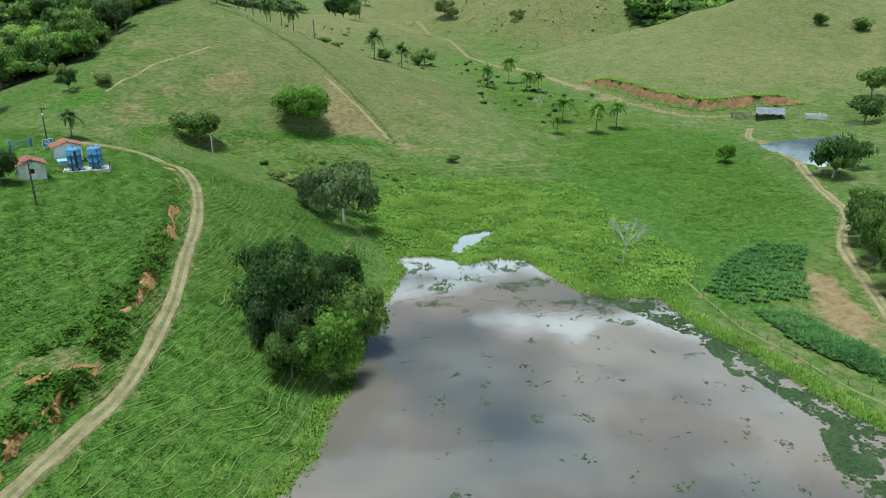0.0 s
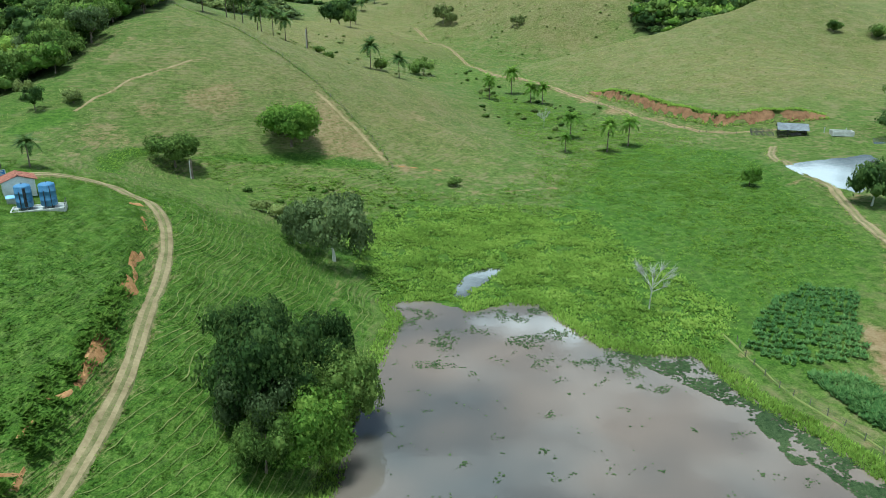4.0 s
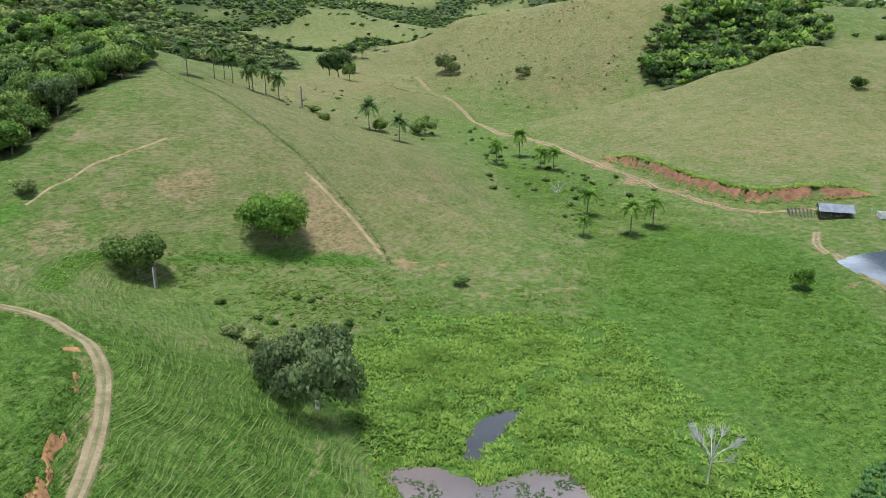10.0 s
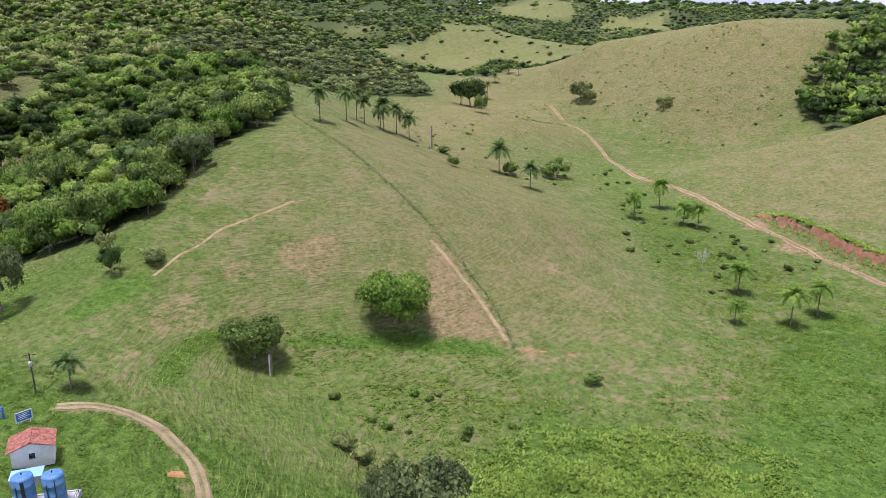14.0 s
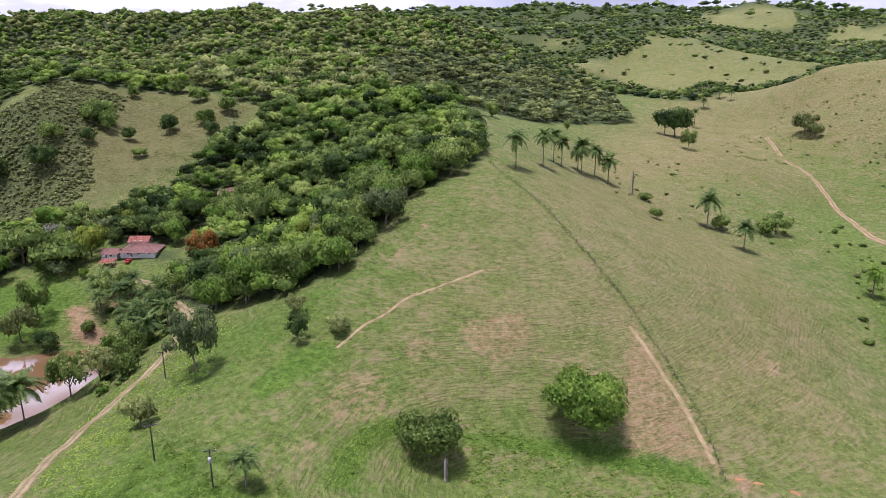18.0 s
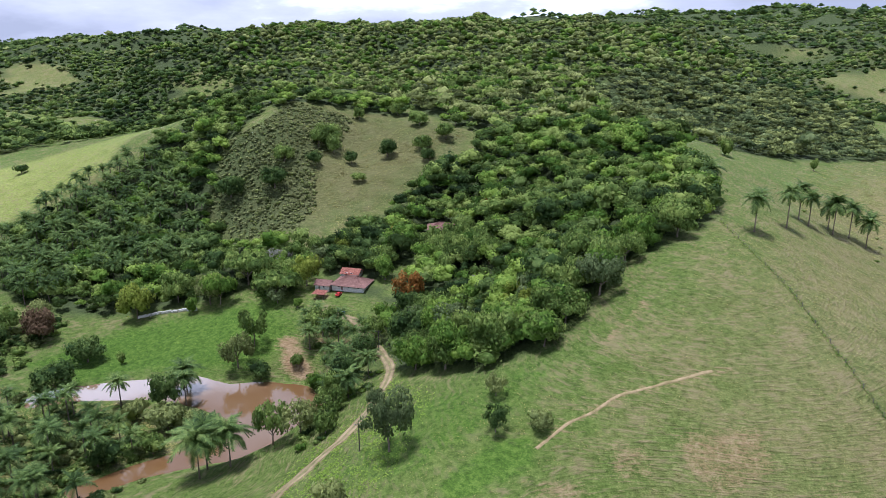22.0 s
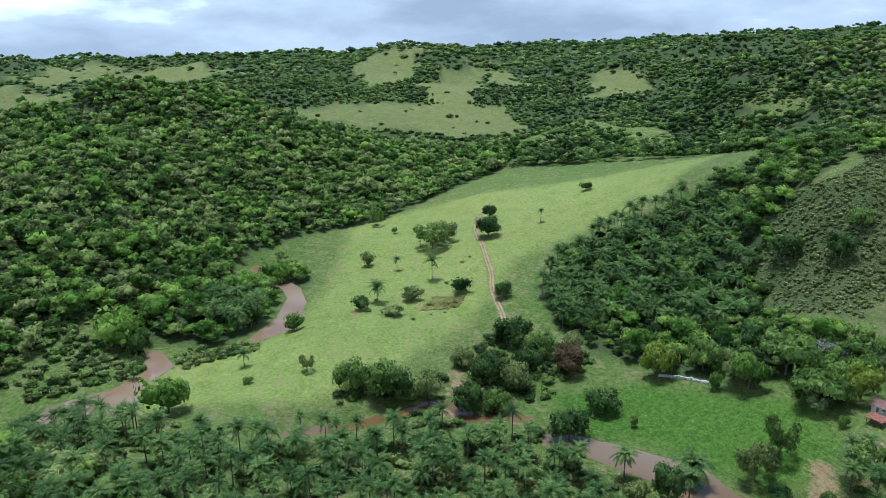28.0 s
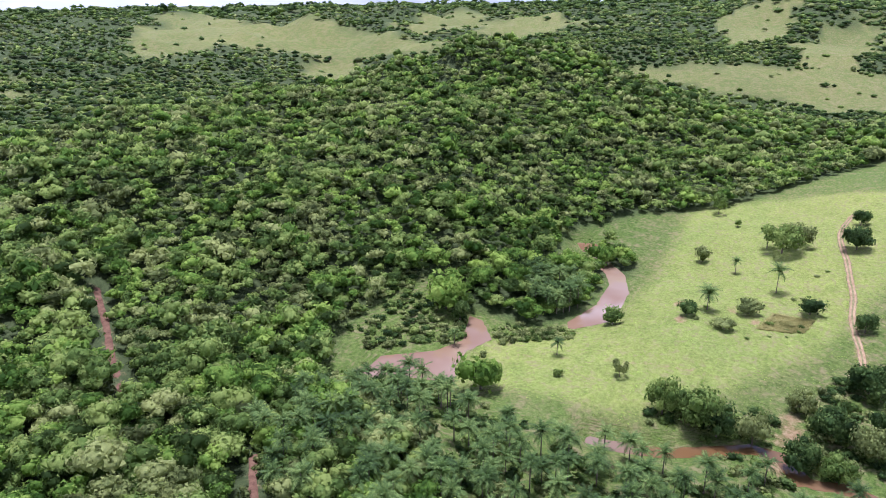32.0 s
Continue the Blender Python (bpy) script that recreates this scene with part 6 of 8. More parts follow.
for x, y in zip(gx_, gy_):
    if min(math.hypot(x - bx, y - by) - br for bx, by, br in CLEARINGS) < 3 or min(line_distance(np.array([x]), np.array([y]), list(r[1]))[0][0] for r in ROADS) < 6:
        continue
    leaf, style, label = EDGE_LOOKS[int(EDGE_RNG.choice(6, p=(0.26, 0.2, 0.2, 0.14, 0.06, 0.14)))]
    tree("wood_tree", float(x), float(y), (er := float(EDGE_RNG.uniform(4.4, 6.8))), er * float(EDGE_RNG.uniform(1.75, 2.2)), style, leaf, label, group="hillside wood edge", bare=0.22)
HOUSE_EDGE = [(-252, 300), (-262, 284), (-258, 272), (-246, 262), (-262, 262), (-285, 290), (-268, 312), (-246, 318), (-232, 308), (-228, 300), (-240, 306)]
gx_, gy_ = scatter(EDGE_RNG, HOUSE_EDGE, 8.5)
for x, y in zip(gx_, gy_):
    leaf, style, label = EDGE_LOOKS[int(EDGE_RNG.choice(6, p=(0.3, 0.22, 0.22, 0.1, 0.06, 0.1)))]
    tree("yard_shade_tree", float(x), float(y), (er := float(EDGE_RNG.uniform(3.6, 5.4))), er * float(EDGE_RNG.uniform(1.7, 2.2)), style, leaf, label.replace("the edge of the hillside wood", "the back of the farmhouse").replace("the wood edge", "the farmhouse"), group="trees round the farmhouse", bare=0.2)


# ---- buildings and fittings ----
TILE = plain("old_roof_tiles", (0.15, 0.075, 0.060), (0.29, 0.165, 0.130), 1.4, 0.85, 0.4, 0.04)
BRIGHT_TILE = plain("new_roof_tiles", (0.13, 0.035, 0.025), (0.44, 0.190, 0.130), 1.7, 0.85, 0.4, 0.04)
LIME_WALL = plain("limewashed_wall", (0.42, 0.40, 0.36), (0.66, 0.64, 0.60), 1.2, 0.9, 0.15, 0.02)
PEELING_WALL = plain("peeling_wall", (0.40, 0.37, 0.27), (0.80, 0.79, 0.76), 0.8, 0.9, 0.2, 0.02)
CONCRETE = plain("weathered_concrete", (0.30, 0.30, 0.28), (0.52, 0.52, 0.49), 0.9, 0.9, 0.3, 0.03)
BLUE_TANK = plain("faded_blue_steel", (0.045, 0.135, 0.29), (0.13, 0.270, 0.46), 0.9, 0.5, 0.1, 0.02, spec=0.4)
PALE_BLUE = plain("pale_blue_sheet", (0.20, 0.40, 0.66), (0.36, 0.56, 0.78), 0.9, 0.5, 0.1, 0.02)
BLUE_PAINT = plain("blue_paint", (0.04, 0.13, 0.42), (0.09, 0.22, 0.55), 1.5, 0.5, 0.1, 0.02)
DARK_STEEL = plain("dark_steel", (0.03, 0.03, 0.035), (0.08, 0.08, 0.085), 2.0, 0.5, 0.1, 0.02, 0.4)
GREY_ROOF = plain("grey_sheet_roof", (0.12, 0.125, 0.14), (0.25, 0.26, 0.28), 0.8, 0.6, 0.2, 0.02)
GREY_WOOD = plain("weathered_wood", (0.10, 0.09, 0.08), (0.24, 0.215, 0.185), 3.0, 0.9, 0.4, 0.02, stretch=(1, 1, 0.2))
DARK_WOOD = plain("dark_pole_wood", (0.045, 0.04, 0.036), (0.10, 0.09, 0.078), 3.0, 0.9, 0.3, 0.02, stretch=(1, 1, 0.2))
WIRE = plain("wire", (0.05, 0.05, 0.05), (0.10, 0.10, 0.10), 3.0, 0.5, 0.0, 0.01, 0.6)
RED_PAINT = plain("red_car_paint", (0.40, 0.02, 0.02), (0.50, 0.04, 0.03), 1.0, 0.3, 0.0, 0.01, spec=0.5)
GLASS_DARK = plain("dark_glass", (0.012, 0.014, 0.016), (0.03, 0.034, 0.038), 1.0, 0.1, 0.0, 0.01, spec=0.6)
RUBBER = plain("rubber", (0.015, 0.015, 0.015), (0.03, 0.03, 0.03), 4.0, 0.8, 0.1, 0.01)
DOOR_WOOD = plain("dull_door_paint", (0.12, 0.10, 0.08), (0.22, 0.18, 0.14), 2.0, 0.7, 0.1, 0.01)
WHITE_WALL = plain("whitewashed_wall", (0.62, 0.61, 0.57), (0.82, 0.81, 0.78), 1.2, 0.9, 0.15, 0.02)
WHITE_PAINT = plain("chalky_white_paint", (0.62, 0.62, 0.60), (0.80, 0.80, 0.78), 1.5, 0.8, 0.1, 0.01)


def box_into(bm, cx, cy, cz, sx, sy, sz, bevel=0.0, turn=0.0):
    m = Matrix.Translation((cx, cy, cz)) @ Matrix.Rotation(turn, 4, "Z") @ Matrix.Diagonal((sx, sy, sz, 1))
    made = bmesh.ops.create_cube(bm, size=1.0, matrix=m)["verts"]
    if bevel:
        edges = list({e for v in made for e in v.link_edges})
        bmesh.ops.bevel(bm, geom=edges, offset=bevel, segments=1, affect="EDGES")


def box(name, parent, mat, c, s, bevel=0.02, turn=0.0, label=""):
    bm = bmesh.new()
    box_into(bm, *c, *s, bevel, turn)
    return part(name, bm, mat, parent, label)


def rod(name, parent, mat, a, b, r, sides=8, r2=None, label=""):
    v, f = tube([a, tuple((p + q) / 2 for p, q in zip(a, b)), b], [r, (r + (r2 or r)) / 2, r2 or r], sides)
    return mesh_object(name, v, f, mat, True, parent, label)


def thing(name, x, y, turn, label, category, group="", z=None):
    e = tagged(new(name), label, category, group)
    e.location, e.rotation_euler = (x, y, height(x, y) if z is None else z), (0, 0, turn)
    return e


def tiled_slope(name, parent, mat, ridge_a, ridge_b, eave_b, eave_a, pitch=0.34, courses=9):
    """A roof plane of pantile rows: rounded ribs down the slope, stepped at each course, with real thickness."""
    ra, rb, eb, ea = map(Vector, (ridge_a, ridge_b, eave_b, eave_a))
    normal = (rb - ra if (rb - ra).length > 0.1 else eb - ea).cross(ea - ra).normalized()
    if normal.z < 0:
        normal = -normal
    n = max(4, int((eb - ea).length / pitch)) * 2
    v, f = [], []
    for j in range(courses + 1):
        for step in ((0.0,) if j in (0, courses) else (0.05, 0.0)):
            s = j / courses
            for i in range(n + 1):
                t = i / n
                p = ra.lerp(ea, s).lerp(rb.lerp(eb, s), t)
                v.append(p + normal * (0.07 * (i % 2) + step + 0.03))
    rows = len(v) // (n + 1)
    for j in range(rows - 1):
        for i in range(n):
            a = j * (n + 1) + i
            f.append((a, a + 1, a + n + 2, a + n + 1))
    base = len(v)
    for p in (ra, rb, eb, ea):
        v.append(p - normal * 0.06)
    f.append((base, base + 3, base + 2, base + 1))
    return mesh_object(name, np.array([tuple(p) for p in v]), np.array(f), mat, False, parent)


def walls(parent, w, d, h, mat, thick=0.22, gable=0.0):
    """Four walls with thickness; gables rise to the ridge along x."""
    for sign in (-1, 1):
        box("wall", parent, mat, (0, sign * (d - thick) / 2, h / 2 - 0.3), (w, thick, h + 0.6), 0.0)
        bm = bmesh.new()
        x = sign * (w - thick) / 2
        prof = [(-d / 2 + thick, -0.6), (d / 2 - thick, -0.6), (d / 2 - thick, h), (0, h + gable), (-d / 2 + thick, h)]
        a = [bm.verts.new((x - thick / 2, p[0], p[1])) for p in prof]
        b = [bm.verts.new((x + thick / 2, p[0], p[1])) for p in prof]
        bm.faces.new(a)
        bm.faces.new(b[::-1])
        for i in range(5):
            k = (i + 1) % 5
            bm.faces.new((a[i], b[i], b[k], a[k]))
        bmesh.ops.recalc_face_normals(bm, faces=bm.faces[:])
        part("wall", bm, mat, parent)


def opening(parent, name, x, y, z, w, h, turn, mat):
    """A framed door or window set into the wall face."""
    e = box(name, parent, mat, (x, y, z), (w, 0.08, h), 0.01, turn)
    for dx in (-w / 2, w / 2):
        ob = box("frame", e, WHITE_PAINT, (x + dx * math.cos(turn), y + dx * math.sin(turn), z), (0.08, 0.12, h + 0.1), 0.01, turn)
    box("lintel", e, WHITE_PAINT, (x, y, z + h / 2 + 0.04), (w + 0.16, 0.12, 0.08), 0.01, turn)
    if name == "window":
        box("sill", e, CONCRETE, (x, y, z - h / 2 - 0.04), (w + 0.2, 0.2, 0.08), 0.01, turn)


def house(name, x, y, w, d, h, rise, turn, wall, tile, label, hip=False, over=0.5, group=""):
    e = thing(name, x, y, turn, label, "house", group, height(x, y) + 0.1)
    walls(e, w, d, h, wall, gable=0.0 if hip else rise * 0.96)
    ww, dd = w / 2 + over, d / 2 + over
    top, eave = h + rise, h - over * rise / (d / 2)
    k = w / 2 - d / 2 if hip else ww
    tiled_slope("roof", e, tile, (-k, 0, top), (k, 0, top), (ww, -dd, eave), (-ww, -dd, eave))
    tiled_slope("roof", e, tile, (k, 0, top), (-k, 0, top), (-ww, dd, eave), (ww, dd, eave))
    if hip:
        tiled_slope("roof", e, tile, (k, 0, top), (k, 0.02, top), (ww, dd, eave), (ww, -dd, eave))
        tiled_slope("roof", e, tile, (-k, 0, top), (-k, -0.02, top), (-ww, -dd, eave), (-ww, dd, eave))
    v, f = tube([(-k, 0, top + 0.06), (0, 0, top + 0.07), (k, 0, top + 0.06)], [0.13] * 3, 7)
    mesh_object("ridge_cap", v, f, tile, True, e)
    opening(e, "door", -w * 0.18, -d / 2 + 0.02, 1.0, 0.9, 2.05, 0, DOOR_WOOD)
    n = max(1, int(w / 4))
    for i in range(n):
        opening(e, "window", w * (0.12 + 0.3 * i) if n < 3 else -w / 2 + w * (i + 0.7) / (n + 0.2), -d / 2 + 0.02, 1.5, 0.9, 0.9, 0, GLASS_DARK)
    opening(e, "window", w / 2 - 0.02, 0, 1.5, 0.9, 0.9, math.pi / 2, GLASS_DARK)
    return e


def gable_hut(x, y, turn, label, wall, tile, w=4.6, d=3.8):
    return house("pump_house", x, y, w, d, 2.9, 0.95, turn, wall, tile, label, group="pump houses")


gable_hut(-82.4, 140.2, radians(-52), "small white pump house with peeling paint and a red tiled roof", PEELING_WALL, BRIGHT_TILE, 4.2, 4.8)
gable_hut(-83.7, 157.6, radians(-55), "white pump house under a red tiled gable roof", WHITE_WALL, BRIGHT_TILE, 4.2, 5.6)


def water_tank(x, y, label, base_z, streaked=False):
    e = thing("water_tank", x, y, 0.4, label, "tank", "blue filter tanks", base_z)
    prof = ((1.20, 0.55), (1.25, 0.62), (1.25, 1.6), (1.265, 1.62), (1.265, 1.68), (1.25, 1.7), (1.25, 3.2), (1.265, 3.22), (1.265, 3.28), (1.25, 3.3), (1.25, 4.3), (1.18, 4.5), (0.9, 4.66), (0.4, 4.74), (0.02, 4.75))
    v, f = tube([(0, 0, z) for _, z in prof], [r * 1.12 for r, _ in prof], 28)
    mesh_object("shell", v, f, BLUE_TANK, True, e)
    if streaked:
        # narrow dark strip down one side of the shell
        v = [(1.415 * math.cos(-1.5 + 0.055 * i), 1.415 * math.sin(-1.5 + 0.055 * i), z + 0.12 * math.sin(i * 1.9) * (z < 1)) for z in (0.7, 1.9, 3.1, 4.25) for i in range(7)]
        mesh_object("rust_streak", np.array(v), np.array([(r * 7 + i, r * 7 + i + 1, r * 7 + i + 8, r * 7 + i + 7) for r in range(3) for i in range(6)]), DARK_STEEL, True, e)
    for k in range(4):
        a = 0.785 + k * 1.5708
        box("leg", e, DARK_STEEL, (0.95 * math.cos(a), 0.95 * math.sin(a), 0.2), (0.16, 0.16, 0.9), 0.01, a)
    rod("pipe", e, DARK_STEEL, (0.55, -1.42, 0.1), (0.55, -1.42, 4.3), 0.06)
    rod("pipe", e, DARK_STEEL, (-0.5, -1.42, 0.1), (-0.5, -1.42, 3.6), 0.08)
    rod("vent", e, DARK_STEEL, (0, 0, 4.7), (0, 0, 5.0), 0.1)
    for i in range(9):
        rod("rung", e, DARK_STEEL, (1.42, -0.2, 0.8 + i * 0.4), (1.42, 0.2, 0.8 + i * 0.4), 0.02, 5)


YARD_Z = 23.4
slab = thing("tank_slab", -75.2, 148.5, radians(22), "pale concrete slab with a low kerb under the tanks", "slab", z=YARD_Z)
box("slab", slab, CONCRETE, (0, 0, -0.8), (9.0, 3.9, 2.3), 0.03)
for sx, sy, lx, ly in ((0, -1.85, 9.0, 0.2), (0, 1.85, 9.0, 0.2), (-4.4, 0, 0.2, 3.5), (4.4, 0, 0.2, 3.5)):
    box("kerb", slab, LIME_WALL, (sx, sy, 0.45), (lx, ly, 0.22), 0.02)
water_tank(-77.2, 147.8, "tall faded blue steel filter tank with a dark streak", YARD_Z + 0.35, True)
water_tank(-73.4, 149.0, "tall faded blue steel filter tank beside its twin", YARD_Z + 0.35)
rail = thing("pipe_rail", -71.5, 150.0, radians(112), "grey steel guard rail at the slab edge", "rail", z=YARD_Z + 0.3)
for i in range(5):
    rod("post", rail, WIRE, (-2 + i, -0.4, 0), (-2 + i, -0.4, 1.1), 0.035)
for z in (0.55, 1.1):
    rod("bar", rail, WIRE, (-2, -0.4, z), (2, -0.4, z), 0.03)
basin = thing("covered_basin", -81.2, 152.9, radians(30), "low basin under a pale blue sheet cover", "basin")
for sx, sy, lx, ly in ((0, -1.2, 4.2, 0.15), (0, 1.2, 4.2, 0.15), (-2.03, 0, 0.15, 2.25), (2.03, 0, 0.15, 2.25)):
    box("wall", basin, CONCRETE, (sx, sy, 0.45), (lx, ly, 1.7), 0.02)
cover_ = box("cover", basin, PALE_BLUE, (0, 0, 1.36), (4.4, 2.7, 0.08), 0.02)
v, f = tube([(0.2, 0.1, 1.4), (0.2, 0.1, 1.46), (0.2, 0.1, 1.47)], [0.38, 0.36, 0.01], 14)
mesh_object("hatch", v, f, BLUE_TANK, True, cover_)
gate = thing("yard_gate", -97.6, 164.2, radians(56), "blue steel gate with a wire mesh leaf", "gate")
for dx in (-2.4, 2.4):
    box("post", gate, BLUE_PAINT, (dx, 0, 0.9), (0.35, 0.35, 2.4), 0.03)
for z in (0.25, 0.95, 1.65):
    rod("rail", gate, BLUE_PAINT, (-2.2, 0, z), (2.2, 0, z), 0.045)
for i in range(18):
    rod("bar", gate, WIRE, (-2.1 + i * 0.247, 0, 0.25), (-2.1 + i * 0.247, 0, 1.65), 0.018, 5)
board = thing("notice_board", -92.4, 166.2, radians(60), "white and blue notice board with lines of writing on two posts", "sign")
for dx in (-0.9, 0.9):
    box("post", board, WHITE_PAINT, (dx, 0, 0.9), (0.12, 0.12, 2.4), 0.01)
panel = box("panel", board, BLUE_PAINT, (0, -0.09, 1.35), (2.4, 0.05, 1.5), 0.01)
for dx, dz, lx, lz in ((-1.26, 1.35, 0.16, 1.8), (1.26, 1.35, 0.16, 1.8), (0, 2.18, 2.36, 0.14), (0, 0.52, 2.36, 0.14)):
    box("edge", board, WHITE_PAINT, (dx, -0.09, dz), (lx, 0.09, lz), 0.01)
for i, (w, z) in enumerate(((1.7, 1.85), (1.3, 1.55), (1.8, 1.25), (1.0, 0.95))):
    box("bar", panel, WHITE_PAINT, (-0.1 * (i % 2), -0.125, z), (w, 0.02, 0.13), 0.0)


def fence(name, line, gap, label, strands=3, tall=1.3, wood=None):
    """Posts along a line with wire strands between them."""
    wood = wood or GREY_WOOD
    pts = sample_line(line, gap)
    e = tagged(new(name), label, "fence")
    e.location = (pts[0].x, pts[0].y, 0)
    zs = land(np.array([p.x for p in pts]), np.array([p.y for p in pts]))
    rng = np.random.default_rng(len(pts))
    me = shared_mesh(("post", tall), lambda: tube([(0, 0, -0.3), (0.01, 0, tall * 0.5), (0, 0.02, tall)], [0.085, 0.075, 0.065], 6), wood)
    for p, z in zip(pts, zs):
        ob = child("post", me, e, (p.x - pts[0].x, p.y - pts[0].y, float(z)))
        ob.rotation_euler = (float(rng.normal(0, 0.06)), float(rng.normal(0, 0.06)), float(rng.uniform(0, 6)))
    for s in range(strands):
        zz = tall * (0.3 + 0.62 * s / max(strands - 1, 1))
        v, f = tube([(p.x - pts[0].x, p.y - pts[0].y, float(z) + zz) for p, z in zip(pts, zs)], [0.012] * len(pts), 4)
        mesh_object("strand", v, f, WIRE, False, e)
    return e


fence("spur_fence", ((-16, 241), (-18, 245.5), (-23.5, 255.5), (-31, 264.8), (-39, 273), (-47.5, 281.5), (-59, 293), (-72, 306.5), (-88, 325), (-104, 341), (-117, 354)), 3.6, "wire fence on grey wooden posts running up the spur")
fence("plot_fence", ((53, 138), (52.6, 133), (54.2, 123), (59, 112), (62.4, 102.5), (68, 95)), 3.0, "wire fence on thin posts round the crop plot")
fence("yard_fence", ((-101, 161), (-92, 140), (-86, 131)), 3.2, "wire fence at the back of the pump house yard", 4, 1.5)
fence("valley_fence", ((113, 296), (104, 303), (95, 322), (85, 344), (74, 372)), 4.0, "wire fence along the red valley road")
fence("bank_fence", ((126, 310), (112, 318), (104, 332), (96, 350), (86, 376)), 4.0, "wire fence on top of the cut bank")

# roofed cattle shed with its small corral
shed = thing("cattle_shed", 130, 287.5, radians(-18), "open-sided cattle shed with a grey sheet roof on posts", "shed")
for ix in range(4):
    for iy in range(3):
        rod("post", shed, DARK_WOOD, (-4.6 + ix * 3.07, -3.0 + iy * 3.0, -0.4), (-4.6 + ix * 3.07, -3.0 + iy * 3.0, 2.5 if iy != 1 else 4.0), 0.11)
for sign in (-1, 1):
    n, v, f = 60, [], []
    for j, (yy, zz) in enumerate(((0.0, 4.2), (sign * 2.0, 3.3), (sign * 4.2, 2.25))):
        for i in range(n + 1):
            v.append((-5.4 + 10.8 * i / n, yy, zz + 0.035 * (i % 2)))
    for j in range(2):
        for i in range(n):
            a = j * (n + 1) + i
            f.append((a, a + 1, a + n + 2, a + n + 1))
    mesh_object("roof_sheet", np.array(v), np.array(f), GREY_ROOF, False, shed)
for yy in (-3.0, 3.0):
    rod("beam", shed, DARK_WOOD, (-5.2, yy, 2.3), (5.2, yy, 2.3), 0.1)
for z in (0.4, 0.9, 1.4):
    rod("rail", shed, DARK_WOOD, (-4.6, -3.0, z), (4.6, -3.0, z), 0.07)
    rod("rail", shed, DARK_WOOD, (-4.6, 3.0, z), (4.6, 3.0, z), 0.07)
box("manger", shed, GREY_WOOD, (1.2, -2.0, 0.45), (3.4, 0.8, 0.9), 0.03)
box("back_wall", shed, GREY_WOOD, (4.6, 0, 1.0), (0.12, 6.0, 2.2), 0.02)
corral = thing("corral", 120.8, 292.2, radians(-18), "small corral of weathered upright planks beside the shed", "corral")
for k, (ax, ay, bx, by) in enumerate(((-3.6, -3, 4.0, -3), (-3.6, 3, 4.0, 3), (-3.6, -3, -3.6, 3))):
    n = int(math.hypot(bx - ax, by - ay) / 0.42)
    for i in range(n + 1):
        t = i / n
        box("plank", corral, GREY_WOOD, (ax + (bx - ax) * t, ay + (by - ay) * t, 0.5), (0.2 if ay == by else 0.07, 0.07 if ay == by else 0.2, 1.7 + 0.2 * math.sin(i * 2.1 + k)), 0.01)
trough = thing("concrete_tank", 146, 282.5, radians(-10), "roofless pale concrete block tank near the shed", "tank")
for sx, sy, lx, ly in ((0, -2, 7.4, 0.25), (0, 2, 7.4, 0.25), (-3.6, 0, 0.25, 3.75), (3.6, 0, 0.25, 3.75)):
    box("wall", trough, LIME_WALL, (sx, sy, 0.7), (lx, ly, 2.2 if sx < 0 else 1.7), 0.02)
box("floor_slab", trough, CONCRETE, (0, 0, 0.0), (6.9, 3.7, 0.3), 0.0)
for dx in (-5.2, 2.2):
    box("gate_post", trough, CONCRETE, (dx, 2.6, 0.9), (0.28, 0.28, 2.6), 0.02)

# homestead
house("farm_house", -238.6, 290.5, 13.5, 9.5, 2.2, 2.4, radians(26), LIME_WALL, TILE, "large farmhouse with a weathered hipped tile roof and white walls", True, 0.8)
house("house_wing", -247.5, 283.5, 6.2, 5.2, 2.2, 1.3, radians(26), LIME_WALL, TILE, "low wing of the farmhouse with a mossy tile roof")
house("house_wing", -246.6, 297.5, 7.6, 5.6, 1.6, 1.5, radians(26), LIME_WALL, BRIGHT_TILE, "rear wing of the farmhouse under paler tiles")
house("upper_house", -240.5, 347.0, 11.5, 8.5, 3.6, 1.8, radians(41), LIME_WALL, TILE, "white-walled upper house with a red-brown tile roof", True, 0.9)
HUTS = ((-190.3, 312, 35, 4.8, 3.2), (-183, 305.7, 20, 3.0, 2.6), (-178.5, 300, 30, 2.8, 2.4), (-194.1, 288, 15, 4.6, 3.2), (-188.4, 285, 25, 2.6, 2.2), (-182.6, 279.2, 30, 3.0, 2.4))
for x, y, a, w, d in HUTS:
    house("outbuilding", x, y, w, d, 2.3, 0.7, radians(a), PEELING_WALL, BRIGHT_TILE, "small outbuilding with a red tile roof among trees", group="outbuildings", over=0.3)
lean = thing("carport", -242.8, 277.3, radians(26), "low open shelter with a flat terracotta roof", "shelter")
for sx in (-2.2, 2.2):
    for sy in (-1.8, 1.8):
        box("post", lean, DARK_WOOD, (sx, sy, 1.0), (0.14, 0.14, 2.4), 0.01)
tiled_slope("roof", lean, BRIGHT_TILE, (-2.7, 2.2, 2.5), (2.7, 2.2, 2.5), (2.7, -2.2, 2.15), (-2.7, -2.2, 2.15))
car = thing("car", -237.6, 282.4, radians(115), "small red car parked before the farmhouse", "car")
bm = bmesh.new()
box_into(bm, 0, 0, 0.62, 3.7, 1.6, 0.55, 0.14)
part("body", bm, RED_PAINT, car)
bm = bmesh.new()
box_into(bm, -0.2, 0, 1.12, 2.0, 1.4, 0.5, 0.16)
cabin = part("cabin", bm, RED_PAINT, car)
for sy in (-0.715, 0.715):
    box("side_window", cabin, GLASS_DARK, (-0.2, sy, 1.15), (1.6, 0.02, 0.3), 0.0)
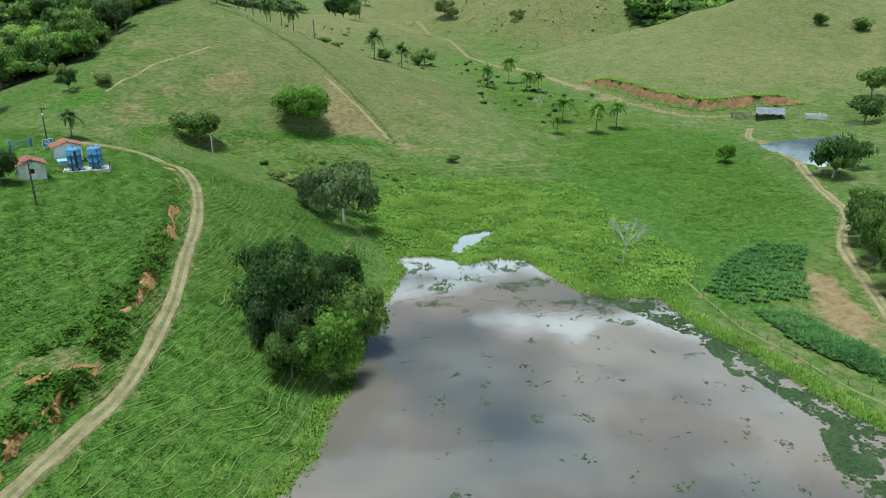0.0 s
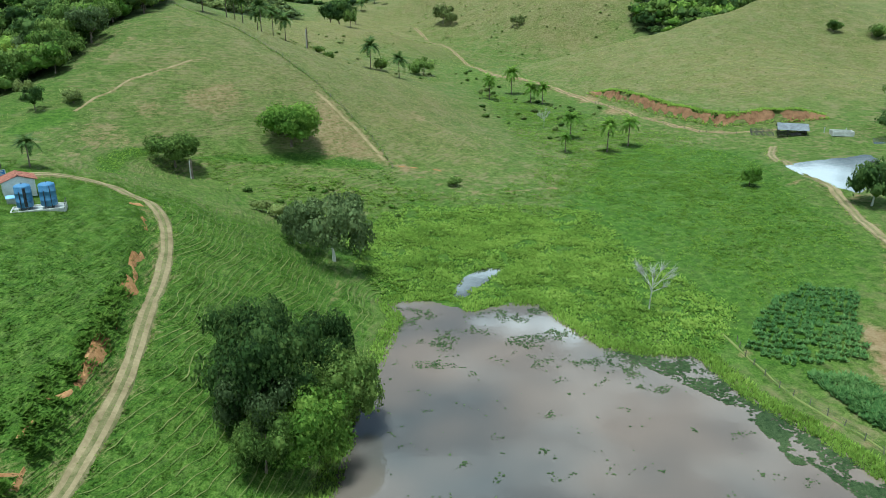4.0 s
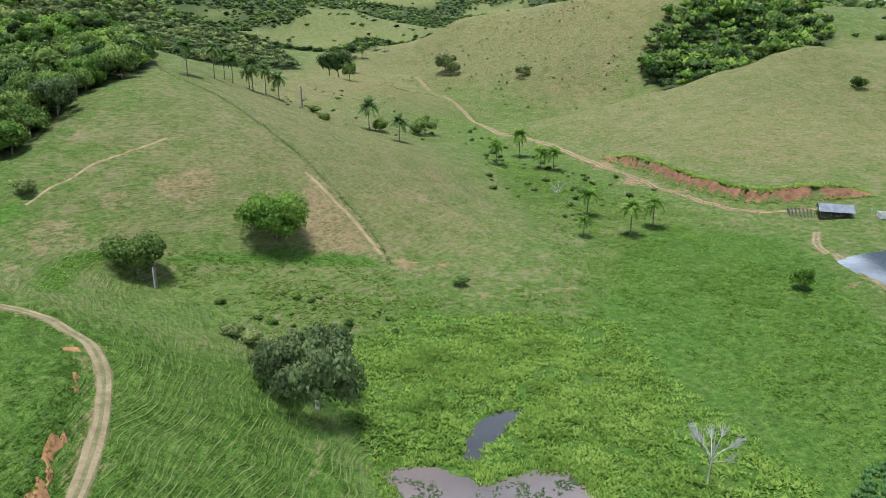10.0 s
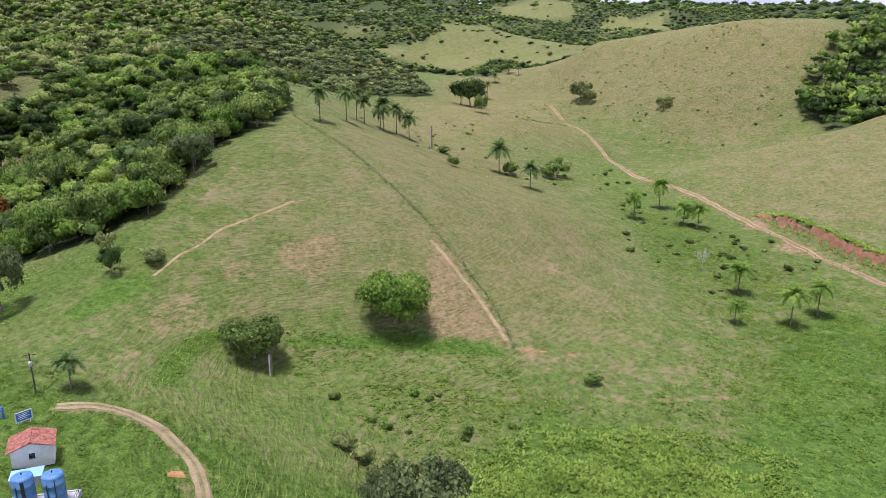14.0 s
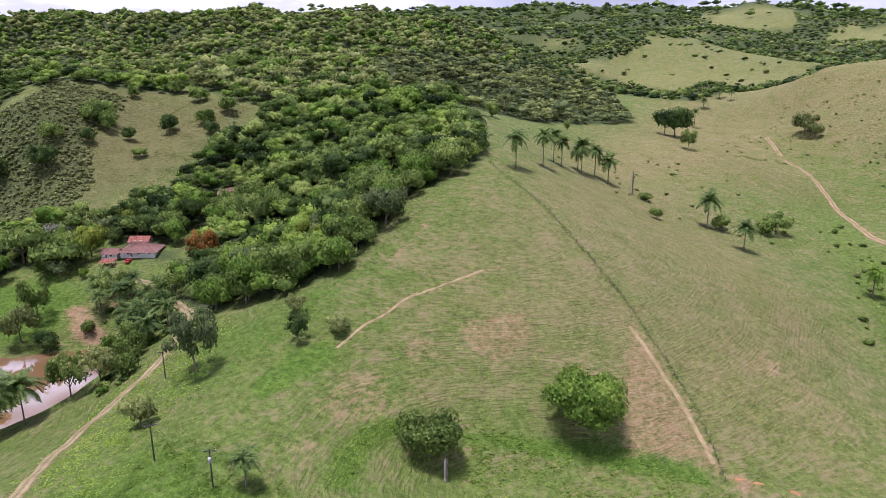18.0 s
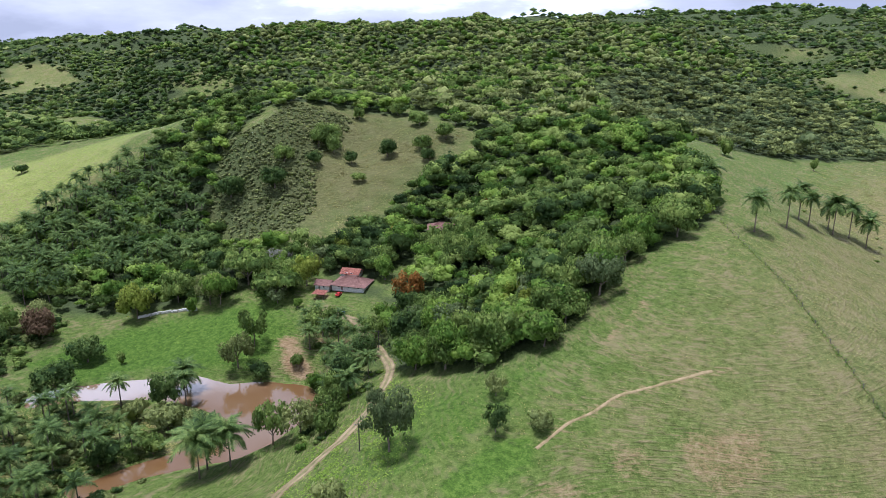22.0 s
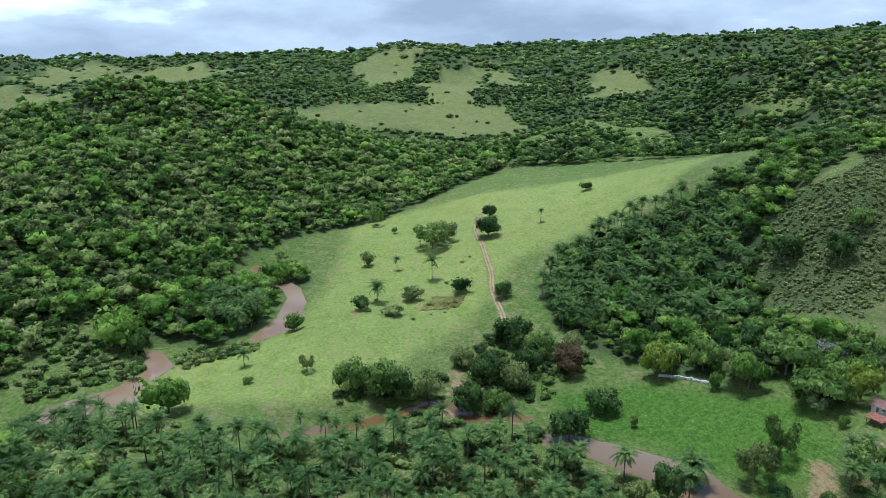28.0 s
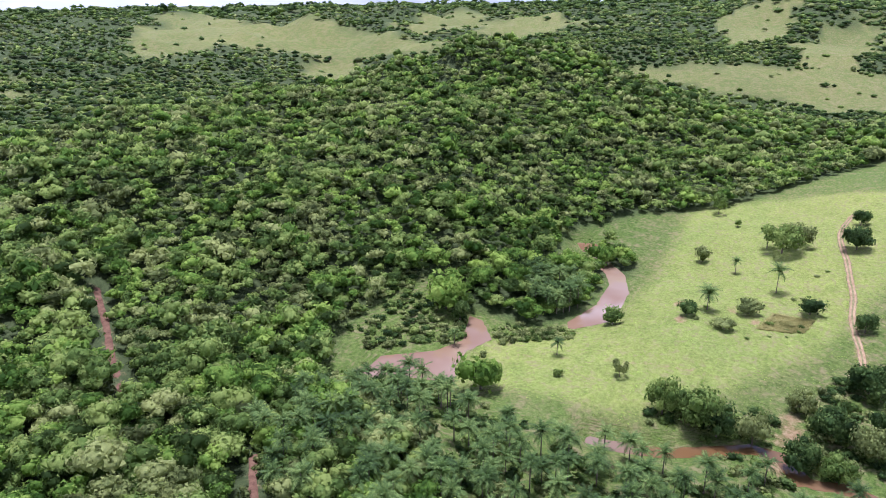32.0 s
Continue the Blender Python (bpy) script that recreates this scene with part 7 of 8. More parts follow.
for sx, lean_ in ((0.82, 1), (-1.22, -1)):
    box("windscreen", cabin, GLASS_DARK, (sx, 0, 1.15), (0.03, 1.2, 0.32), 0.0)
for sx in (-1.15, 1.15):
    for sy in (-0.75, 0.75):
        v, f = tube([(sx, sy - 0.09, 0.31), (sx, sy, 0.31), (sx, sy + 0.09, 0.31)], [0.31] * 3, 16)
        wheel = mesh_object("wheel", v, f, RUBBER, True, car)
        v, f = tube([(sx, sy - 0.1, 0.31), (sx, sy + 0.1, 0.31)], [0.19, 0.19], 12)
        mesh_object("rim", v, f, WIRE, True, wheel)
for sx, mat in ((1.86, WHITE_PAINT), (-1.86, RED_PAINT)):
    for sy in (-0.55, 0.55):
        box("lamp", car, mat, (sx, sy, 0.68), (0.04, 0.26, 0.14), 0.01)
tarp = thing("tarpaulin", -227.8, 275.4, 0.4, "crumpled blue plastic sheet over a garden heap", "sheet")
v, f = unit_sphere(3)
v = v * (1.3, 1.0, 0.7)
v += np.random.default_rng(3).normal(0, 0.05, v.shape)
mesh_object("sheet", v + (0, 0, 0.2), f, BLUE_PAINT, False, tarp)
rubble = thing("stone_wall", -297.5, 241, 0, "low pale rubble wall at the meadow edge", "wall", z=0)
rng = np.random.default_rng(14)
line_ = sample_line(((-307, 233), (-299.5, 242), (-288, 248.5)), 0.75)
stone_v, stone_f = unit_sphere(1)
stones = []
for s in range(3):
    stones.append(shared_mesh(("stone", s), lambda: (stone_v * rng.uniform(0.8, 1.2, (len(stone_v), 1)) * (0.55, 0.45, 0.5), stone_f), LIME_WALL, False))
for i, p in enumerate(line_):
    z = height(p.x, p.y)
    for lift in (0.2, 0.75):
        ob = child("stone", stones[(i + int(lift * 4)) % 3], rubble, (p.x + 297.5 + float(rng.uniform(-0.2, 0.2)), p.y - 241 + float(rng.uniform(-0.2, 0.2)), z + lift), (1, 1, 1), float(rng.uniform(0, 6)))


# power line
def utility_pole(x, y, tall, turn, label, transformer=False):
    e = thing("utility_pole", x, y, turn, label, "utility pole", "power line poles")
    rod("mast", e, DARK_WOOD, (0, 0, -0.5), (0, 0, tall), 0.17, 8, 0.11)
    box("crossarm", e, DARK_WOOD, (0, 0, tall - 0.35), (2.2, 0.12, 0.14), 0.01)
    for dx in (-1.0, 0.0, 1.0):
        v, f = tube([(dx, 0, tall - 0.28), (dx, 0, tall - 0.2), (dx, 0, tall - 0.12), (dx, 0, tall - 0.04)], [0.04, 0.07, 0.05, 0.03], 8)
        mesh_object("insulator", v, f, WHITE_PAINT, True, e)
    rod("brace", e, DARK_WOOD, (-0.7, 0.05, tall - 0.4), (0, 0.05, tall - 1.1), 0.03, 5)
    rod("brace", e, DARK_WOOD, (0.7, 0.05, tall - 0.4), (0, 0.05, tall - 1.1), 0.03, 5)
    if transformer:
        v, f = tube([(0, -0.42, tall - 2.4), (0, -0.42, tall - 2.35), (0, -0.42, tall - 1.5), (0, -0.42, tall - 1.45), (0, -0.42, tall - 1.4)], [0.02, 0.3, 0.3, 0.26, 0.02], 12)
        mesh_object("transformer", v, f, CONCRETE, True, e, "pale grey drum transformer")
    return x, y, height(x, y) + tall - 0.05, turn


POLES = [utility_pole(-73.2, 124.2, 8.4, 0.5, "dark wooden utility pole with a crossarm on the slope"), utility_pole(-97.4, 175.2, 7.6, 0.6, "dark utility pole carrying a drum transformer", True),
         utility_pole(-113.4, 177.2, 7.8, 0.9, "wooden utility pole with a pale crossarm"), utility_pole(-142.3, 208, 7.4, 0.7, "leaning wooden utility pole beside the track"), utility_pole(-193, 262, 7.6, 0.7, "dark utility pole by the drive")]
wires = tagged(new("power_line"), "thin slack power wires strung between the poles", "wires")
for a, b in zip(POLES, POLES[1:]):
    for dx in (-1.0, 0.0, 1.0):
        p = Vector((a[0] + dx * math.cos(a[3]), a[1] + dx * math.sin(a[3]), a[2]))
        q = Vector((b[0] + dx * math.cos(b[3]), b[1] + dx * math.sin(b[3]), b[2]))
        pts = [tuple(p.lerp(q, s / 8) - Vector((0, 0, 1.2 * 4 * (s / 8) * (1 - s / 8)))) for s in range(9)]
        v, f = tube(pts, [0.012] * 9, 4)
        mesh_object("wire", v, f, WIRE, True, wires)


# ---- crops, marsh, floating weed and grass ----
def tufts(name, label, x, y, size, mat, rng, blades=3, spread=0.5, lean=0.5, category="grass", wide=0.34, z=None, low=1.0):
    """Many small tufts in one mesh: each a few pointed blades leaning outward."""
    n = len(x)
    z = land(x, y) if z is None else z
    vs, fs, ns = [], [], []
    for b in range(blades):
        a = rng.uniform(0, 6.283, n)
        s = size * rng.uniform(0.6, 1.4, n)
        c, d = np.cos(a), np.sin(a)
        ox, oy = x + c * spread * s * 0.4, y + d * spread * s * 0.4
        w = s * wide
        p0 = np.column_stack([ox - d * w, oy + c * w, z - 0.05])
        p1 = np.column_stack([ox + d * w, oy - c * w, z - 0.05])
        p2 = np.column_stack([ox + c * s * lean, oy + d * s * lean, z + s * low * rng.uniform(0.6, 1.1, n)])
        base = b * 3 * n
        vs.append(np.stack([p0, p1, p2], 1).reshape(-1, 3))
        f = np.arange(n * 3).reshape(n, 3) + base
        down = np.cross(p1 - p0, p2 - p0)[:, 2] < 0
        f[down] = f[down][:, ::-1]
        fs.append(f)
        ns.append(np.repeat(unit(np.column_stack([c * 0.3, d * 0.3, np.ones(n)]) + rng.normal(0, 0.22, (n, 3))), 3, axis=0))
    return tagged(mesh_object(name, np.concatenate(vs), np.concatenate(fs), mat, True, normals=np.concatenate(ns)), label, category, kind="stuff")


def strew(rng, ring, count, soft=0.0):
    xs, ys = [p[0] for p in ring], [p[1] for p in ring]
    x, y = rng.uniform(min(xs), max(xs), count), rng.uniform(min(ys), max(ys), count)
    keep = polygon_depth(x, y, list(ring)) > soft * rng.uniform(0, 1, count) ** 2
    return x[keep], y[keep]


def off_water_and_roads(x, y, margin=0.3):
    keep = np.ones(len(x), bool)
    for ring, _ in WATERS:
        keep &= polygon_depth(x, y, ring) < -margin
    for _, line, width, *_ in ROADS:
        keep &= line_distance(x, y, list(line))[0] > width * 0.52
    for line, width, k in PASTURE_PATHS:
        keep &= line_distance(x, y, list(line))[0] > width * 1.1
    for ring, k in BARE_FIELDS:
        keep &= (polygon_depth(x, y, ring) < -1) | (np.sin(x * 7.1) * np.sin(y * 5.3) > 0.55)
    for c, rx, ry, k in BARE_PATCHES:
        keep &= (blob(x, y, c, rx, ry) * k < 0.3 + 0.25 * np.sin(x * 3.1) * np.sin(y * 2.7))
    return x[keep], y[keep]


PLANT_RNG = np.random.default_rng(31)
MARSH = [(-24, 178), (-12, 152), (2, 158), (20, 152), (30, 138), (48, 134), (60, 150), (48, 185), (44, 215), (20, 222), (-12, 215), (-26, 196)]
x, y = strew(PLANT_RNG, MARSH, 80000, 44)
keep = ripple(x, y, 9, 4) + 0.6 * ripple(x, y, 30, 9) + PLANT_RNG.normal(0, 0.5, len(x)) > -0.35
x, y = off_water_and_roads(x[keep], y[keep], -0.6)
tufts("marsh_plants", "dense yellow-green broad-leaved marsh plants round the pool", x, y, 0.62, REED, PLANT_RNG, 3, 0.9, 0.85, "marsh plants", 0.45, None, 0.7)
VALLEY_FLOOR = [(44, 215), (60, 150), (55, 130), (80, 160), (100, 175), (104, 250), (98, 300), (70, 350), (40, 400), (15, 420), (25, 330), (32, 260), (10, 232), (-40, 220), (-66, 205), (-24, 190), (20, 222)]
x, y = strew(PLANT_RNG, VALLEY_FLOOR, 150000, 22)
keep = ripple(x, y, 14, 6) + 0.7 * ripple(x, y, 45, 2) + PLANT_RNG.normal(0, 0.7, len(x)) > -0.2
x, y = off_water_and_roads(x[keep], y[keep])
tufts("valley_herbs", "rank green weeds and tussocks over the valley floor", x, y, 0.50, GRASS_BLADE, PLANT_RNG, 3, 0.9, 0.9, "grass", 0.45, None, 0.42)
SLOPE = [(-120, 190), (-60, 182), (-28, 180), (-13, 150), (-15, 118), (-17, 95), (-22, 70), (-30, 45), (-120, 40), (-125, 120)]
x, y = strew(PLANT_RNG, SLOPE, 150000, 10)
row = np.sin((land(x, y) + 0.25 * ripple(x, y, 9, 3)) * 6.283 / 1.1)
ok = row < 0.9
gx_, gy_ = off_water_and_roads(x[ok], y[ok], 0.2)
tufts("slope_grass", "thick green grass between trodden lines on the slope", gx_, gy_, 0.27, SHADED_BLADE, PLANT_RNG, 2, 0.9, 0.9, "grass", 0.5, None, 0.38)


def contour_trails(name, label, y_from, y_to, x_from, x_to, step, mat):
    """Thin trodden lines that follow the contours of a slope, broken here and there."""
    xs, ys = np.arange(x_from, x_to, 0.6), np.arange(y_from, y_to, 0.6)
    X, Y = np.meshgrid(xs, ys)
    Z = land(X, Y) + 0.34 * ripple(X, Y, 28, 4) + 0.035 * ripple(X, Y, 6, 6)
    c = [Z[:-1, :-1].ravel(), Z[:-1, 1:].ravel(), Z[1:, 1:].ravel(), Z[1:, :-1].ravel()]
    px = [X[:-1, :-1].ravel(), X[:-1, 1:].ravel(), X[1:, 1:].ravel(), X[1:, :-1].ravel()]
    py = [Y[:-1, :-1].ravel(), Y[:-1, 1:].ravel(), Y[1:, 1:].ravel(), Y[1:, :-1].ravel()]
    level = np.floor(np.max(c, 0) / step) * step
    cut, ex, ey = [], [], []
    for i in range(4):
        j = (i + 1) % 4
        t = (level - c[i]) / np.where(np.abs(c[j] - c[i]) < 1e-9, 1e-9, c[j] - c[i])
        cut.append((t >= 0) & (t < 1))
        ex.append(px[i] + (px[j] - px[i]) * t)
        ey.append(py[i] + (py[j] - py[i]) * t)
    cut, ex, ey = np.array(cut), np.array(ex), np.array(ey)
    two = cut.sum(0) == 2
    first, last = np.argmax(cut, 0), 3 - np.argmax(cut[::-1], 0)
    n = np.arange(len(level))
    ax, ay, bx, by = ex[first, n][two], ey[first, n][two], ex[last, n][two], ey[last, n][two]
    wide = 0.050 + 0.035 * ripple(ax, ay, 7, 8) + 0.02 * ripple(ax, ay, 1.7, 9)
    road_x = np.interp(ay, [p[1] for p in ROADS[0][1]][:13], [p[0] for p in ROADS[0][1]][:13])
    ok = (wide > 0.008) & (ax > road_x + 1.8) & off_road_mask(np.column_stack([ax, ay]))
    ax, ay, bx, by, wide = ax[ok], ay[ok], bx[ok], by[ok], wide[ok]
    long_ = np.hypot(bx - ax, by - ay) + 1e-6
    sx, sy = (by - ay) / long_ * wide, -(bx - ax) / long_ * wide
    dx, dy = (bx - ax) / long_ * 0.03, (by - ay) / long_ * 0.03
    v = np.stack([np.column_stack([ax - sx - dx, ay - sy - dy]), np.column_stack([ax + sx - dx, ay + sy - dy]), np.column_stack([bx + sx + dx, by + sy + dy]), np.column_stack([bx - sx + dx, by - sy + dy])], 1).reshape(-1, 2)
    q = np.arange(len(v)).reshape(-1, 4)
    v = np.column_stack([v, land(v[:, 0], v[:, 1]) + 0.12])
    flip = np.cross(v[q[:, 1]] - v[q[:, 0]], v[q[:, 2]] - v[q[:, 0]])[:, 2] < 0
    q[flip] = q[flip][:, ::-1]
    tagged(mesh_object(name, v, q, mat, False), label, "trails", kind="stuff")


def off_road_mask(v):
    keep = np.ones(len(v), bool)
    for ring, _ in WATERS:
        keep &= polygon_depth(v[:, 0], v[:, 1], ring) < -1.5
    for _, line, width, *_ in ROADS:
        keep &= line_distance(v[:, 0], v[:, 1], list(line))[0] > width * 0.8
    return keep


contour_trails("slope_trails", "thin pale cattle trails along the grassy slope", 48, 172, -60, -12, 0.55, TRODDEN)
HILLSIDE = [(-120, 196), (-66, 208), (-20, 238), (20, 258), (15, 330), (-20, 400), (-70, 420), (-116, 356), (-126, 320), (-125, 265), (-140, 235)]
x, y = strew(PLANT_RNG, HILLSIDE, 150000, 26)
row = np.sin((land(x, y) + 0.3 * ripple(x, y, 12, 5)) * 6.283 / 1.1)
keep = 0.3 * row + PLANT_RNG.normal(0, 0.6, len(x)) > 0.2
x, y = off_water_and_roads(x[keep], y[keep])
for ring, _ in LUSH_STRIPS:
    dry_ = polygon_depth(x, y, ring) < 0
    x, y = x[dry_], y[dry_]
tufts("hill_grass", "short grazed grass on the pasture spur", x, y, 0.24, DRY_BLADE, PLANT_RNG, 2, 0.9, 0.9, "grass", 0.5, None, 0.2)
CUT_WEEDS = [(-56, 70), (-52, 70), (-47.5, 84), (-46.3, 96), (-47.4, 112), (-50, 128), (-54, 128), (-52, 110), (-53, 96), (-58, 84)]
x, y = strew(PLANT_RNG, CUT_WEEDS, 9000, 1.5)
keep = ripple(x, y, 5, 11) + PLANT_RNG.normal(0, 0.35, len(x)) > 0.15
x, y = off_water_and_roads(x[keep], y[keep], 0.2)
tufts("cut_weeds", "dark leafy weeds growing in the eroded bank", x, y, 0.62, SHADED_BLADE, PLANT_RNG, 3, 0.9, 0.8, "weeds", 0.42, None, 0.75)
for ring, _ in LUSH_STRIPS[:2]:
    x, y = strew(PLANT_RNG, ring, 2600, 4.0)
    tufts("lush_grass", "dark lush grass along a damp seam of the slope", x, y, 0.34, GRASS_BLADE, PLANT_RNG, 2, 0.9, 0.8, "grass", 0.45, None, 0.4)
FOOT_HERBS = [(-86, 212), (-70, 206), (-45, 212), (-20, 206), (-2, 222), (-10, 240), (-30, 236), (-50, 232), (-75, 226)]
x, y = strew(PLANT_RNG, FOOT_HERBS, 16000, 6)
keep = ripple(x, y, 16, 3) + 0.6 * ripple(x, y, 5, 8) + PLANT_RNG.normal(0, 0.5, len(x)) > 0.2
tufts("foot_weeds", "dark leafy weeds at the foot of the spur", x[keep], y[keep], 0.46, GRASS_BLADE, PLANT_RNG, 3, 0.9, 0.9, "weeds", 0.42, None, 0.35)

# reed fringe along the pond
x, y = strew(PLANT_RNG, [(-30, 40), (-30, 165), (30, 170), (90, 90), (80, 20)], 160000)
d = polygon_depth(x, y, MAIN_POND)
keep = (d < 0.9) & (d > -2.6)
x, y, d = x[keep], y[keep], d[keep]
east = x > 25
keep = PLANT_RNG.uniform(size=len(x)) < np.where(east, 0.9, 0.45)
tufts("pond_fringe", "yellow-green reeds and sedge along the pond edge", x[keep], y[keep], 0.62, REED, PLANT_RNG, 4, 0.7, 0.4, "reeds", 0.25, np.maximum(land(x[keep], y[keep]), -0.1))


def pads(name, label, ring, count, size, patch, cut, mat, seed):
    """Round floating leaves in drifts on the pond."""
    rng = np.random.default_rng(seed)
    x, y = strew(rng, ring, count)
    keep = (polygon_depth(x, y, MAIN_POND) > 0.2) & (ripple(x, y, patch, seed) + 0.5 * ripple(x, y, patch / 3, seed + 1) + rng.normal(0, 0.25, len(x)) > cut)
    x, y = x[keep], y[keep]
    n, a = len(x), np.linspace(0, 6.283, 6)[:-1]
    s = size * rng.uniform(0.5, 1.5, n)
    v = np.stack([np.stack([x + np.cos(k + 1.0) * s, y + np.sin(k + 1.0) * s * 0.8, np.full(n, 0.03) + 0.05 * rng.uniform(size=n)], 1) for k in a], 1).reshape(-1, 3)
    b = np.arange(n)[:, None] * 5
    f = np.concatenate([b + (0, 1, 2), b + (0, 2, 3), b + (0, 3, 4)])
    tagged(mesh_object(name, v, f, mat, False), label, "water weed", kind="stuff")


pads("pond_weed", "drifts of floating green weed on the pond", [(-10, 130), (-10, 160), (26, 160), (46, 136), (50, 120), (36, 122), (15, 132)], 30000, 0.17, 14, 0.62, PAD, 41)
pads("shore_weed", "bright floating weed thick along the far shore", [(30, 137), (46, 136), (52, 118), (62, 98), (68, 84), (75, 60), (66, 55), (56, 90), (44, 120)], 52000, 0.24, 10, -0.15, PAD, 43)
pads("weed_mat", "thick bright green mat of floating weed near the shore", [(53.5, 103.5), (56.2, 98.5), (58.6, 93.5), (59.6, 88.9), (58.8, 80), (56.1, 74), (51.0, 74), (54.6, 88.9), (53.8, 94.6)], 9000, 0.24, 12, -0.1, PAD, 51)
pads("weed_mat", "small drift of floating weed on the pond", [(46, 121), (51.5, 120), (54, 112), (52.5, 103.5), (48, 104), (47, 112)], 9000, 0.22, 7, 0.2, PAD, 53)
pads("weed_patches", "scattered dark patches of water weed", [(-12, 120), (0, 60), (50, 50), (60, 90), (30, 135), (-8, 140)], 60000, 0.16, 8, 1.2, PAD, 47)

# crop plot and its hedge
PLOT = [(53.5, 136.5), (65, 153), (75, 158.3), (82.5, 151), (76.5, 141), (71, 127), (57.5, 128.5)]
gx_, gy_ = np.meshgrid(np.arange(-40, 40, 1.75), np.arange(-40, 40, 1.25))
ca, sa = math.cos(1.02), math.sin(1.02)
x, y = 67 + gx_.ravel() * ca - gy_.ravel() * sa, 142 + gx_.ravel() * sa + gy_.ravel() * ca
x, y = x + PLANT_RNG.normal(0, 0.12, len(x)), y + PLANT_RNG.normal(0, 0.12, len(x))
keep = (polygon_depth(x, y, PLOT) > 0.3) & (PLANT_RNG.uniform(size=len(x)) > 0.06)
x, y = x[keep], y[keep]
xs = np.repeat(x, 9) + PLANT_RNG.normal(0, 0.22, len(x) * 9)
ys = np.repeat(y, 9) + PLANT_RNG.normal(0, 0.22, len(x) * 9)
tufts("crop_rows", "blue-green leafy crop plants in neat rows", xs, ys, 0.52, CROP, PLANT_RNG, 3, 0.6, 0.7, "crop", 0.5, land(xs, ys) + 0.35)
HEDGE = [(60, 125.5), (62.5, 113), (66.5, 104.5), (70, 99.5), (73, 104), (69.5, 115), (66.5, 124)]
x, y = strew(PLANT_RNG, HEDGE, 4200)
keep = ripple(x, y, 5, 3) + PLANT_RNG.normal(0, 0.4, len(x)) > -0.35
x, y = x[keep], y[keep]
tufts("bean_hedge", "dark green bushy crop strip beside the plot", x, y, 0.75, CROP, PLANT_RNG, 5, 0.9, 0.8, "crop", 0.42)
CANE = [(-387, 143), (-391, 162.5), (-404.5, 167.5), (-408, 151)]
x, y = strew(PLANT_RNG, CANE, 5000)
tufts("dry_cane", "rows of dry brownish stalks in a small plot", x, y, 0.8, DRY_BLADE, PLANT_RNG, 3, 0.5, 0.9, "crop", 0.35, None, 0.5)

# low bushes: valley thickets, pond banks, river meadow
def thicket(name, label, ring, count, radius, mats, seed, cut=-9.0, shapes=None):
    rng = np.random.default_rng(seed)
    x, y = strew(rng, ring, count)
    keep = ripple(x, y, 26, seed) + rng.normal(0, 0.3, len(x)) > cut
    x, y = off_water_and_roads(x[keep], y[keep], 1.0)
    for bx, by, br in CLEARINGS:
        far = np.hypot(x - bx, y - by) > br
        x, y = x[far], y[far]
    z = land(x, y)
    for k, mat in enumerate(mats):
        pieces = []
        for i in range(k, len(x), len(mats)):
            v, f, n = (shapes or MID_SHAPES)[int(rng.integers(0, 6))]
            r = radius * rng.uniform(0.5, 1.4)
            pieces.append((v * (r, r, r * rng.uniform(0.6, 1.0)) + (x[i], y[i], z[i] - 0.15 * r), f, n, np.full(len(v), rng.normal(0, 0.15))))
        if pieces:
            v, f = merged(pieces)
            tagged(mesh_object(name, v, f, mat, True, normals=np.concatenate([p[2] for p in pieces]), tint=np.concatenate([p[3] for p in pieces])), label, "bushes", kind="stuff")


thicket("valley_thicket", "low rounded bushes scattered in the wet valley", [(20, 330), (45, 300), (75, 300), (86, 340), (60, 390), (35, 430), (18, 480), (5, 470)], 150, 1.7, (LEAF_MID, LEAF_OLIVE), 61)
thicket("stream_bushes", "dark low bushes along the meadow stream", [(-64, 206), (-45, 196), (-20, 196), (2, 214), (-6, 232), (-40, 214)], 90, 1.3, (LEAF_MID, LEAF_BRIGHT), 62, 0.0)
thicket("bank_bushes", "leafy undergrowth on the bank above the muddy pond", [(-200, 246), (-180, 218), (-164, 200), (-160, 214), (-164, 232), (-178, 250), (-200, 262), (-226, 262), (-232, 250), (-214, 254)], 230, 1.9, (LEAF_MID, LEAF_BRIGHT, LEAF_DEEP), 63)
thicket("creek_bushes", "scrubby undergrowth in the creekside grove", [(-268, 172), (-292, 150), (-274, 122), (-264, 92), (-284, 66), (-298, 30), (-298, -12), (-236, -20), (-196, 14), (-196, 60), (-190, 120), (-196, 165), (-240, 182)], 1500, 2.7, (LEAF_OLIVE, LEAF_MID, LEAF_DEEP), 64, -9.0, FAR_SHAPES)
thicket("shore_bushes", "dark scrub crowding the near shore of the muddy pond", [(-284, 172), (-270, 184), (-252, 190), (-236, 197), (-220, 192), (-200, 182), (-198, 160), (-240, 168)], 260, 2.3, (LEAF_OLIVE, LEAF_DEEP, LEAF_MID), 71)
thicket("creek_clump", "mixed shrubs along the creek bends", [(-300, 100), (-314, 110), (-320, 150), (-352, 172), (-352, 196), (-322, 210), (-300, 186), (-288, 160), (-290, 130)], 420, 2.7, (LEAF_OLIVE, LEAF_DEEP, LEAF_MID), 65)
thicket("field_bushes", "low bushes and weeds in the river field", [(-380, 100), (-440, 110), (-470, 180), (-400, 180), (-372, 150)], 70, 1.6, (LEAF_OLIVE, LEAF_MID), 66, 0.1)
thicket("river_bushes", "bushes lining the muddy river", [(-300, 28), (-345, 44), (-372, 66), (-366, 48), (-350, 26), (-380, -10), (-330, -20), (-296, -12)], 150, 2.2, (LEAF_MID, LEAF_OLIVE), 67)
